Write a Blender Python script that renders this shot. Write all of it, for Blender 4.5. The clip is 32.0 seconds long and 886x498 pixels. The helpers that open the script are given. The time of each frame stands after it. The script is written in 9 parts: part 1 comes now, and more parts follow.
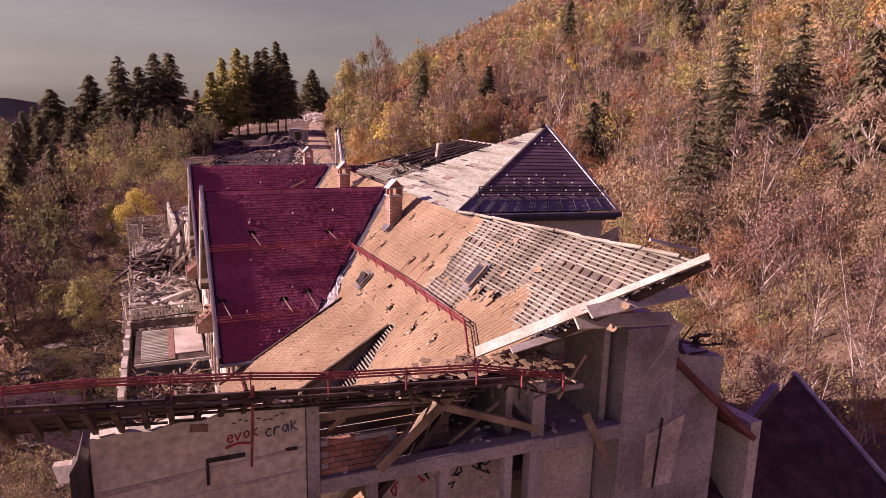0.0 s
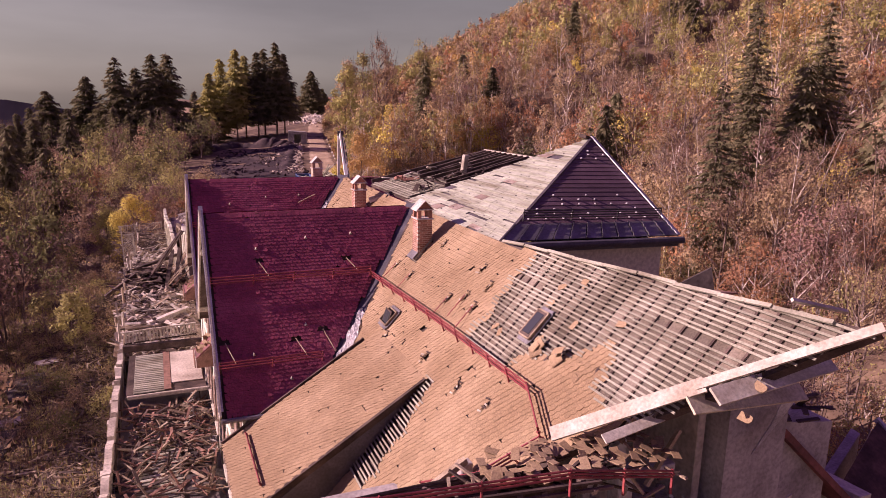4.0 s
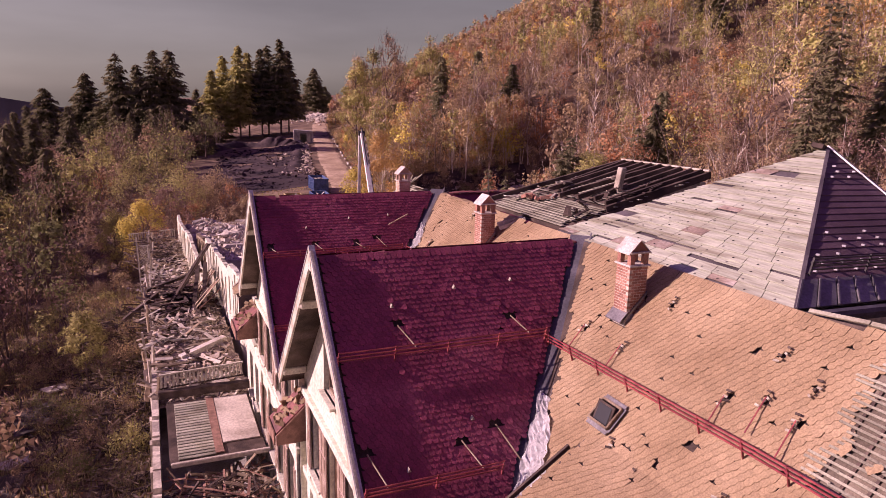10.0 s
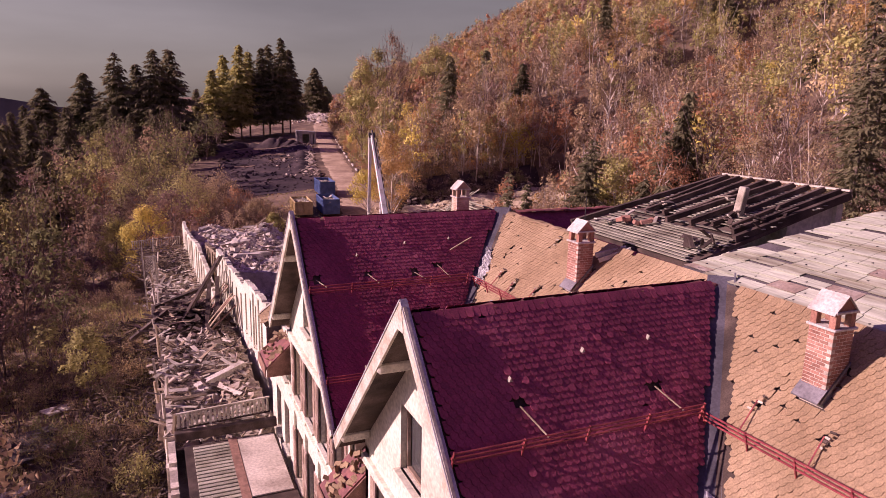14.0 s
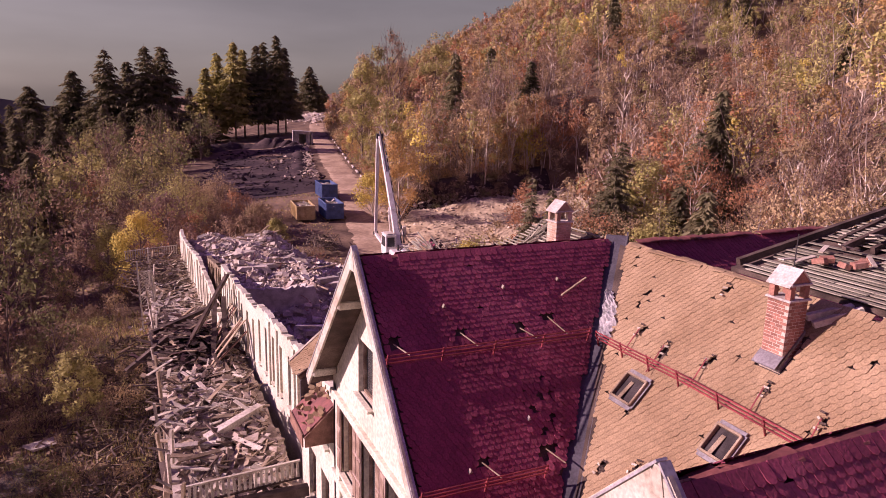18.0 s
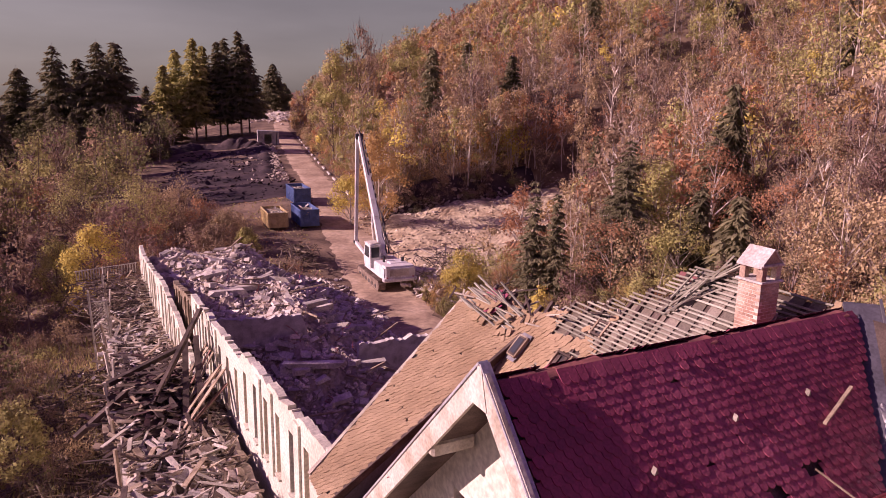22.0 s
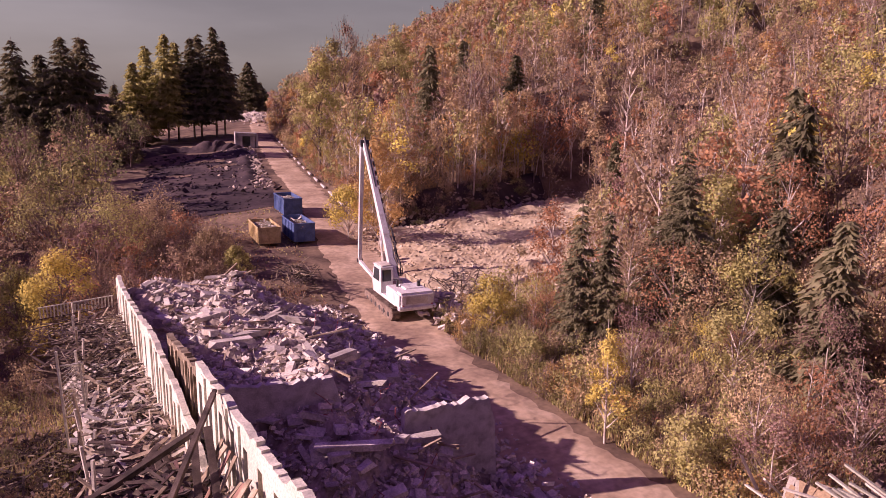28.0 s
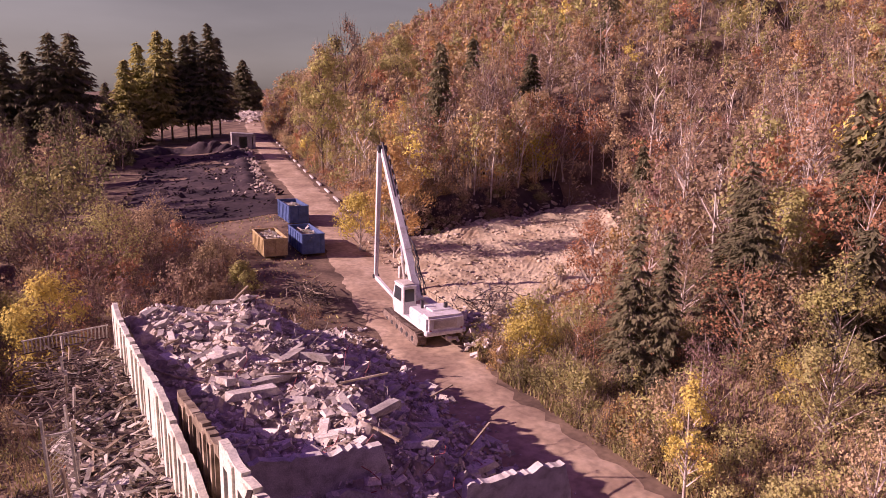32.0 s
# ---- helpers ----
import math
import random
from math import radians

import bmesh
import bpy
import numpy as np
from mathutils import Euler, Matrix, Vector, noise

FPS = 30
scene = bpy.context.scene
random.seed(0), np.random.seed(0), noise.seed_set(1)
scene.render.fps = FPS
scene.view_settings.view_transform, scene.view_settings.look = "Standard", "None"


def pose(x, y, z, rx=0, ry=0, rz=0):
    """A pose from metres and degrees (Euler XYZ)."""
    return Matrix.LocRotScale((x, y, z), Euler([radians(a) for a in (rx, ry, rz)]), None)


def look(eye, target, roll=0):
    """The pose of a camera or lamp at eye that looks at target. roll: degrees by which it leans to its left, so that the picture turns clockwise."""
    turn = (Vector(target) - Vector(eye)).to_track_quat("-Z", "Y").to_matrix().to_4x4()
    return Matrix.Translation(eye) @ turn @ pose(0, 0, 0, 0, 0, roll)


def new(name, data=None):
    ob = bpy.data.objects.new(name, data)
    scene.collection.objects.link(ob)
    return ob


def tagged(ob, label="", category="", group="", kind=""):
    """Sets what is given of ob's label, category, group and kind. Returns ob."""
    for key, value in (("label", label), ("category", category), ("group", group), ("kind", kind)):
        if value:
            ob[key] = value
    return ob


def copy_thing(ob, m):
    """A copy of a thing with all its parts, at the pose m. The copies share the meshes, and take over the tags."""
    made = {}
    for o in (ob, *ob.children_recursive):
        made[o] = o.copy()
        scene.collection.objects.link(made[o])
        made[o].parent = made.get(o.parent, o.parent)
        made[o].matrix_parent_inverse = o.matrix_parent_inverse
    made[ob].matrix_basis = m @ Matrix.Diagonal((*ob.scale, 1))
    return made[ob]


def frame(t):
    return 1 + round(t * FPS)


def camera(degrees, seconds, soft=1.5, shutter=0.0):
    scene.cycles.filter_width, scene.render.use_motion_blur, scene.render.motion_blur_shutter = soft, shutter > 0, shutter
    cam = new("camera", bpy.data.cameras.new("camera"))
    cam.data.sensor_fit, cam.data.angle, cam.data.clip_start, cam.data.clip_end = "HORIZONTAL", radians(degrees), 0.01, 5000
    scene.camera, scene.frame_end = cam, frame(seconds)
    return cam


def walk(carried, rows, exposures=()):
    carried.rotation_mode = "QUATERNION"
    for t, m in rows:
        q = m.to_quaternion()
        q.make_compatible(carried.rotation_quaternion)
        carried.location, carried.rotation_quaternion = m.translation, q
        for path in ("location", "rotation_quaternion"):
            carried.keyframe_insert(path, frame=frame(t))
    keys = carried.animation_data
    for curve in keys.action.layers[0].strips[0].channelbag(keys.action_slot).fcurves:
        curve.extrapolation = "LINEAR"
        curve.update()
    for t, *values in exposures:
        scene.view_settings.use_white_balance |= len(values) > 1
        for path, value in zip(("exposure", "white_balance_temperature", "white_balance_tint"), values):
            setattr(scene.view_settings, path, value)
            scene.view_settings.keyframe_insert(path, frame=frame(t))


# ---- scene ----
cam = camera(66.5, 32.0, soft=0.8)
PATH = [
    (0, (0.55, -5.779, 15.041), (1.31, -3.979, 14.616), 1.3),
    (0.5, (0.627, -5.476, 15.097), (1.389, -3.676, 14.673), 1.4),
    (1, (0.782, -5.012, 15.138), (1.545, -3.212, 14.715), 1.5),
    (1.5, (0.919, -4.584, 15.185), (1.682, -2.784, 14.764), 1.5),
    (2, (0.995, -4.152, 15.228), (1.76, -2.352, 14.808), 1.6),
    (2.5, (0.992, -3.712, 15.269), (1.758, -1.913, 14.849), 1.6),
    (3, (0.978, -3.197, 15.253), (1.743, -1.398, 14.832), 1.5),
    (3.5, (0.863, -2.698, 15.251), (1.629, -0.899, 14.83), 1.3),
    (5.5, (0.294, -0.16, 15.162), (1.063, 1.638, 14.741), 1.5),
    (6, (0.101, 0.564, 15.094), (0.873, 2.361, 14.674), 1.7),
    (6.5, (-0.075, 1.239, 15.096), (0.696, 3.036, 14.674), 1.5),
    (7, (-0.202, 2.044, 15.039), (0.571, 3.84, 14.617), 1.5),
    (7.5, (-0.355, 2.797, 15.025), (0.417, 4.593, 14.602), 1.4),
    (8, (-0.549, 3.472, 15.015), (0.223, 5.268, 14.592), 1.3),
    (8.5, (-0.795, 4.075, 15.04), (-0.021, 5.87, 14.616), 1.3),
    (9, (-1.027, 4.687, 15.062), (-0.251, 6.481, 14.639), 1.4),
    (9.5, (-1.194, 5.351, 15.05), (-0.417, 7.144, 14.627), 1.4),
    (10, (-1.381, 6.008, 15.101), (-0.603, 7.801, 14.676), 1.4),
    (10.5, (-1.518, 6.614, 15.128), (-0.74, 8.407, 14.704), 1.4),
    (11, (-1.678, 7.116, 15.175), (-0.899, 8.908, 14.75), 1.3),
    (11.5, (-1.821, 7.654, 15.222), (-1.04, 9.446, 14.799), 1.4),
    (12, (-1.92, 8.219, 15.282), (-1.138, 10.01, 14.856), 1.4),
    (12.5, (-1.961, 8.793, 15.292), (-1.179, 10.583, 14.866), 1.4),
    (13, (-2.014, 9.371, 15.289), (-1.23, 11.161, 14.862), 1.5),
    (13.5, (-2.047, 9.962, 15.246), (-1.262, 11.751, 14.82), 1.4),
    (14, (-2.093, 10.56, 15.219), (-1.309, 12.35, 14.793), 1.4),
    (14.5, (-2.131, 11.254, 15.136), (-1.346, 13.043, 14.71), 1.5),
    (16.5, (-2.364, 14.281, 15.0), (-1.577, 16.07, 14.576), 1.4),
    (17, (-2.373, 15.201, 14.92), (-1.585, 16.99, 14.496), 1.5),
    (17.5, (-2.334, 16.234, 14.969), (-1.546, 18.022, 14.541), 1.1),
    (18, (-2.491, 17.041, 15.055), (-1.685, 18.821, 14.629), 1.5),
    (18.5, (-2.528, 17.897, 15.15), (-1.706, 19.67, 14.723), 1.4),
    (19, (-2.526, 18.842, 15.082), (-1.694, 20.609, 14.652), 1.1),
    (19.5, (-2.353, 20.13, 15.012), (-1.513, 21.893, 14.582), 1.1),
    (20, (-2.251, 21.328, 14.998), (-1.405, 23.088, 14.564), 0.9),
    (20.5, (-2.262, 22.323, 14.959), (-1.404, 24.077, 14.525), 0.8),
    (21, (-2.291, 23.298, 14.86), (-1.415, 25.044, 14.429), 1.2),
    (21.5, (-2.227, 24.241, 14.883), (-1.338, 25.98, 14.454), 1.3),
    (22, (-2.099, 25.257, 14.848), (-1.2, 26.991, 14.418), 1.1),
    (22.5, (-1.992, 26.168, 14.733), (-1.091, 27.901, 14.304), 1.1),
    (23, (-1.82, 27.053, 14.713), (-0.92, 28.787, 14.284), 1.0),
    (23.5, (-1.766, 27.862, 14.797), (-0.866, 29.595, 14.366), 1.0),
    (24, (-1.744, 28.831, 14.784), (-0.843, 30.564, 14.354), 1.1),
    (24.5, (-1.806, 29.889, 14.773), (-0.904, 31.622, 14.344), 1.2),
    (25, (-1.86, 30.874, 14.739), (-0.958, 32.607, 14.311), 1.3),
    (25.5, (-1.938, 31.849, 14.707), (-1.035, 33.582, 14.281), 1.3),
    (27.5, (-2.241, 35.507, 15.039), (-1.279, 37.207, 14.611), 1.4),
    (28, (-2.288, 36.491, 15.054), (-1.315, 38.185, 14.626), 1.4),
    (28.5, (-2.301, 37.527, 15.088), (-1.319, 39.216, 14.66), 1.5),
    (29, (-2.244, 38.581, 15.099), (-1.257, 40.267, 14.67), 1.5),
    (29.5, (-2.19, 39.604, 15.128), (-1.197, 41.287, 14.699), 1.5),
    (30, (-2.199, 40.638, 15.145), (-1.206, 42.32, 14.716), 1.5),
    (30.5, (-2.23, 41.591, 15.174), (-1.237, 43.273, 14.745), 1.6),
    (31, (-2.23, 42.545, 15.22), (-1.236, 44.227, 14.79), 1.6),
    (31.5, (-2.14, 43.398, 15.287), (-1.147, 45.08, 14.857), 1.5),
    (32, (-2.061, 44.282, 15.316), (-1.067, 45.963, 14.885), 1.6),
]
walk(cam, [(t, look(e, g, r)) for t, e, g, r in PATH], [(0.0, 0.54, 6000, 105), (3.0, 0.50, 6000, 106), (6.0, 0.36, 5960, 109.5), (22.0, 0.34, 5960, 111), (27.5, 0.46, 5960, 110.5), (32.0, 0.46, 5960, 110.5)])

# ---- light ----
SUN_TO = Vector((-0.932, 0.362, 0.0)).normalized()
SUN_EL = radians(25.2)
world = bpy.data.worlds.new("sky")
scene.world = world
world.use_nodes = True
wn = world.node_tree.nodes
sky = wn.new("ShaderNodeTexSky")
sky.sky_type = "NISHITA"
sky.sun_disc = False
sky.sun_elevation = SUN_EL
sky.sun_rotation = math.atan2(SUN_TO.x, SUN_TO.y)
sky.dust_density = 1.0
sky.ozone_density = 3.5
sky.air_density = 1.0
wn["Background"].inputs["Strength"].default_value = 0.026
haze = wn.new("ShaderNodeHueSaturation")
haze.inputs["Saturation"].default_value = 0.25
world.node_tree.links.new(sky.outputs[0], haze.inputs["Color"])
veil = wn.new("ShaderNodeMixRGB")
veil.blend_type = "MULTIPLY"
veil.inputs[0].default_value = 1.0
veil.inputs[2].default_value = (1.20, 0.71, 1.50, 1)
world.node_tree.links.new(haze.outputs[0], veil.inputs[1])
# thin cloud, paler and greyer towards the horizon all round
sky_co = wn.new("ShaderNodeTexCoord")
sky_xyz = wn.new("ShaderNodeSeparateXYZ")
world.node_tree.links.new(sky_co.outputs["Generated"], sky_xyz.inputs[0])
band = wn.new("ShaderNodeValToRGB")
band.color_ramp.elements[0].position, band.color_ramp.elements[0].color = 0.0, (1.47, 3.24, 0.74, 1)
band.color_ramp.elements[1].position, band.color_ramp.elements[1].color = 0.5, (1.0, 1.0, 1.0, 1)
mid_band = band.color_ramp.elements.new(0.16)
mid_band.color = (0.95, 2.22, 0.54, 1)
world.node_tree.links.new(sky_xyz.outputs["Z"], band.inputs["Fac"])
cloud_map = wn.new("ShaderNodeMapping")
cloud_map.inputs["Scale"].default_value = (1.0, 1.0, 5.0)
world.node_tree.links.new(sky_co.outputs["Generated"], cloud_map.inputs["Vector"])
cloud = wn.new("ShaderNodeTexNoise")
cloud.inputs["Scale"].default_value = 3.0
cloud.inputs["Detail"].default_value = 5
world.node_tree.links.new(cloud_map.outputs[0], cloud.inputs["Vector"])
cloud_tone = wn.new("ShaderNodeMapRange")
cloud_tone.inputs["From Min"].default_value, cloud_tone.inputs["From Max"].default_value = 0.3, 0.7
cloud_tone.inputs["To Min"].default_value, cloud_tone.inputs["To Max"].default_value = 0.88, 1.12
world.node_tree.links.new(cloud.outputs["Fac"], cloud_tone.inputs["Value"])
banded = wn.new("ShaderNodeVectorMath")
banded.operation = "MULTIPLY"
world.node_tree.links.new(veil.outputs[0], banded.inputs[0])
world.node_tree.links.new(band.outputs[0], banded.inputs[1])
clouded = wn.new("ShaderNodeVectorMath")
clouded.operation = "SCALE"
world.node_tree.links.new(banded.outputs[0], clouded.inputs[0])
world.node_tree.links.new(cloud_tone.outputs[0], clouded.inputs["Scale"])
world.node_tree.links.new(clouded.outputs[0], wn["Background"].inputs["Color"])
sun_data = bpy.data.lights.new("sun", "SUN")
sun_data.energy = 4.7
sun_data.angle = radians(0.6)
sun_data.color = (0.98, 1.0, 0.51)
sun = new("sun", sun_data)
sun_dir = Vector((SUN_TO.x * math.cos(SUN_EL), SUN_TO.y * math.cos(SUN_EL), math.sin(SUN_EL)))
sun.matrix_world = look(sun_dir * 200, (0, 0, 0))


# ---- materials ----
def material(name, base, rough=0.85, dark=None, light=None, scale=3.0, fine=40.0, bump=0.3, metal=0.0, per=None, spread=0.0):
    """A procedural surface: base colour, two scales of variation towards dark and light, fine relief. per: 'object' or 'island' varies the colour from piece to piece."""
    m = bpy.data.materials.new(name)
    m.use_nodes = True
    nt = m.node_tree
    n, l = nt.nodes, nt.links
    b = n["Principled BSDF"]
    b.inputs["Roughness"].default_value = rough
    b.inputs["Metallic"].default_value = metal
    if rough >= 0.8:
        b.inputs["Specular IOR Level"].default_value = 0.25
    dark = dark or tuple(c * 0.6 for c in base)
    light = light or tuple(min(1, c * 1.3) for c in base)
    co = n.new("ShaderNodeTexCoord")
    big = n.new("ShaderNodeTexNoise")
    big.inputs["Scale"].default_value = scale
    big.inputs["Detail"].default_value = 6
    small = n.new("ShaderNodeTexNoise")
    small.inputs["Scale"].default_value = fine
    small.inputs["Detail"].default_value = 4
    geo = n.new("ShaderNodeNewGeometry")
    for t in (big, small):
        l.new(geo.outputs["Position"], t.inputs["Vector"])
    r1 = n.new("ShaderNodeValToRGB")
    e = r1.color_ramp.elements
    e[0].position, e[0].color = 0.32, (*dark, 1)
    e[1].position, e[1].color = 0.68, (*light, 1)
    mid = r1.color_ramp.elements.new(0.5)
    mid.color = (*base, 1)
    l.new(big.outputs["Fac"], r1.inputs["Fac"])
    mix = n.new("ShaderNodeMixRGB")
    mix.blend_type = "MULTIPLY"
    mix.inputs["Fac"].default_value = 0.55
    r2 = n.new("ShaderNodeValToRGB")
    r2.color_ramp.elements[0].position, r2.color_ramp.elements[0].color = 0.3, (0.45, 0.45, 0.45, 1)
    r2.color_ramp.elements[1].position, r2.color_ramp.elements[1].color = 0.65, (1.15, 1.15, 1.15, 1)
    l.new(small.outputs["Fac"], r2.inputs["Fac"])
    l.new(r1.outputs[0], mix.inputs[1])
    l.new(r2.outputs[0], mix.inputs[2])
    out = mix.outputs[0]
    if per:
        hsv = n.new("ShaderNodeHueSaturation")
        src = n.new("ShaderNodeObjectInfo").outputs["Random"] if per == "object" else geo.outputs["Random Per Island"]
        mr = n.new("ShaderNodeMapRange")
        mr.inputs["To Min"].default_value, mr.inputs["To Max"].default_value = 1 - spread, 1 + spread
        l.new(src, mr.inputs["Value"])
        l.new(mr.outputs[0], hsv.inputs["Value"])
        l.new(out, hsv.inputs["Color"])
        out = hsv.outputs[0]
    l.new(out, b.inputs["Base Color"])
    if bump:
        bp = n.new("ShaderNodeBump")
        bp.inputs["Strength"].default_value = bump
        bp.inputs["Distance"].default_value = 0.03
        l.new(small.outputs["Fac"], bp.inputs["Height"])
        l.new(bp.outputs[0], b.inputs["Normal"])
    return m


M = {}
M["tile_orange"] = material("clay_tile_orange", (0.36, 0.255, 0.14), 0.8, (0.295, 0.20, 0.105), (0.42, 0.305, 0.175), 0.7, 30, 0.3, per="island", spread=0.09)
M["tile_red"] = material("clay_tile_red", (0.33, 0.062, 0.10), 0.6, (0.245, 0.044, 0.075), (0.41, 0.10, 0.14), 0.6, 25, 0.3, per="island", spread=0.15)
M["plaster"] = material("lime_plaster", (0.68, 0.66, 0.52), 0.9, (0.57, 0.53, 0.41), (0.74, 0.72, 0.59), 0.5, 9, 0.15)
M["concrete"] = material("grey_concrete", (0.44, 0.41, 0.38), 0.9, (0.28, 0.255, 0.235), (0.56, 0.53, 0.49), 0.6, 12, 0.4)
M["rubble"] = material("rubble_concrete", (0.64, 0.57, 0.47), 0.95, (0.42, 0.36, 0.29), (0.76, 0.70, 0.60), 0.8, 10, 0.5, per="island", spread=0.35)
M["wood_old"] = material("weathered_wood", (0.31, 0.24, 0.155), 0.85, (0.17, 0.125, 0.08), (0.48, 0.40, 0.28), 1.5, 30, 0.4, per="island", spread=0.3)
M["batten"] = material("grey_battens", (0.45, 0.41, 0.32), 0.85, (0.28, 0.24, 0.18), (0.59, 0.55, 0.45), 1.2, 30, 0.3, per="island", spread=0.2)
M["slate"] = material("dark_slate", (0.10, 0.085, 0.09), 0.6, (0.06, 0.05, 0.055), (0.15, 0.13, 0.135), 0.9, 20, 0.25, per="island", spread=0.25)
M["brick"] = material("red_brick", (0.39, 0.19, 0.13), 0.85, (0.30, 0.135, 0.09), (0.46, 0.26, 0.185), 2.0, 25, 0.4, per="object", spread=0.25)
M["brick_pale"] = material("whitewashed_brick", (0.50, 0.38, 0.27), 0.9, (0.38, 0.24, 0.165), (0.58, 0.50, 0.39), 2.0, 25, 0.4, per="object", spread=0.15)
M["rail"] = material("red_painted_steel", (0.30, 0.05, 0.055), 0.5, (0.20, 0.04, 0.035), (0.45, 0.10, 0.08), 3, 40, 0.1)
M["zinc"] = material("grey_zinc", (0.24, 0.235, 0.24), 0.5, (0.16, 0.155, 0.16), (0.33, 0.325, 0.33), 1.5, 20, 0.1, metal=0.6)
M["white_paint"] = material("white_machine_paint", (0.78, 0.76, 0.72), 0.4, (0.62, 0.58, 0.52), (0.82, 0.80, 0.77), 1.2, 12, 0.05)
M["blue_paint"] = material("blue_skip_paint", (0.07, 0.13, 0.30), 0.5, (0.05, 0.09, 0.2), (0.12, 0.18, 0.36), 1.2, 9, 0.1)
M["yellow_paint"] = material("faded_yellow_paint", (0.55, 0.41, 0.17), 0.6, (0.4, 0.28, 0.12), (0.62, 0.48, 0.24), 1.2, 9, 0.1)
M["black"] = material("dark_steel", (0.05, 0.045, 0.045), 0.6, (0.03, 0.03, 0.03), (0.09, 0.08, 0.08), 2, 20, 0.2)
M["dark"] = material("dark_interior", (0.06, 0.05, 0.05), 0.9)

M["tile_orange_piece"] = material("clay_tile_orange_piece", (0.36, 0.255, 0.14), 0.8, (0.295, 0.20, 0.105), (0.42, 0.305, 0.175), 0.7, 30, 0.3, per="object", spread=0.09)
M["tile_red_piece"] = material("clay_tile_red_piece", (0.33, 0.062, 0.10), 0.6, (0.245, 0.044, 0.075), (0.41, 0.10, 0.14), 0.6, 25, 0.3, per="object", spread=0.15)
M["tile_red_plain"] = material("clay_tile_red_plain", (0.22, 0.07, 0.06), 0.7, (0.12, 0.04, 0.035), (0.30, 0.10, 0.08), 1.6, 9, 0.6)
# old red tile with the building's shade put into its colour
M["tile_old_shaded"] = material("shade_darkened_clay_tile", (0.09, 0.05, 0.045), 0.9, (0.05, 0.03, 0.028), (0.14, 0.075, 0.065), 1.6, 9, 0.6)
M["plaster_dirty"] = material("dirty_plaster", (0.60, 0.54, 0.44), 0.92, (0.38, 0.33, 0.26), (0.72, 0.66, 0.55), 0.7, 9, 0.4)
M["plaster_cream"] = material("stained_cream_plaster", (0.70, 0.66, 0.50), 0.92, (0.56, 0.50, 0.37), (0.76, 0.72, 0.57), 0.5, 6, 0.25)
M["brickdust"] = material("bare_brick_patch", (0.30, 0.17, 0.12), 0.95)
M["frame_wood"] = material("brown_window_wood", (0.33, 0.23, 0.16), 0.7, (0.2, 0.13, 0.09), (0.48, 0.38, 0.29), 3, 40, 0.2)
M["soffit"] = material("brown_soffit_boards", (0.50, 0.34, 0.18), 0.75, (0.36, 0.23, 0.12), (0.60, 0.43, 0.25), 1.5, 30, 0.25, per="object", spread=0.2)
M["white_board"] = material("white_painted_board", (0.56, 0.52, 0.41), 0.75, (0.42, 0.36, 0.26), (0.66, 0.63, 0.52), 2.2, 18, 0.2)
M["yellow_board"] = material("pale_yellow_board", (0.60, 0.54, 0.36), 0.7, (0.44, 0.38, 0.25), (0.68, 0.63, 0.48), 1.4, 18, 0.2)
M["zinc_pale"] = material("pale_zinc", (0.50, 0.50, 0.52), 0.5, (0.34, 0.33, 0.34), (0.62, 0.62, 0.64), 1.5, 20, 0.1, metal=0.3)
M["valley"] = material("grey_blue_valley_sheet", (0.09, 0.085, 0.105), 0.75, (0.06, 0.058, 0.072), (0.13, 0.125, 0.15), 1.5, 20, 0.1)
M["foil"] = material("white_foil", (0.80, 0.80, 0.80), 0.5, (0.7, 0.7, 0.7), (0.85, 0.85, 0.85), 2, 14, 0.6)
M["wood_dark"] = material("dark_old_wood", (0.10, 0.07, 0.055), 0.85, (0.05, 0.035, 0.03), (0.17, 0.125, 0.10), 1.5, 30, 0.4, per="object", spread=0.25)
M["dark_roof"] = material("dark_roof_felt", (0.09, 0.075, 0.07), 0.85, (0.05, 0.04, 0.04), (0.16, 0.13, 0.12), 0.9, 9, 0.5)
M["paint_red"] = material("red_spray_paint", (0.50, 0.05, 0.05), 0.6, bump=0)
M["paint_blue"] = material("blue_grey_spray_paint", (0.10, 0.12, 0.20), 0.6, bump=0)
M["paint_black"] = material("black_spray_paint", (0.03, 0.03, 0.035), 0.6, bump=0)
M["mortar"] = material("grey_mortar", (0.58, 0.50, 0.40), 0.95)
M["concrete_pale"] = material("pale_concrete", (0.60, 0.56, 0.50), 0.9, (0.42, 0.38, 0.33), (0.70, 0.66, 0.60), 2.0, 20, 0.3)


def streaked(m, stretch):
    """Draw the stains of a material out into streaks."""
    n, l = m.node_tree.nodes, m.node_tree.links
    mp = n.new("ShaderNodeMapping")
    mp.inputs["Scale"].default_value = stretch
    geo = [k for k in n if k.type == "NEW_GEOMETRY"][0]
    l.new(geo.outputs["Position"], mp.inputs["Vector"])
    for t in [k for k in n if k.type == "TEX_NOISE"]:
        l.new(mp.outputs[0], t.inputs["Vector"])
    return m


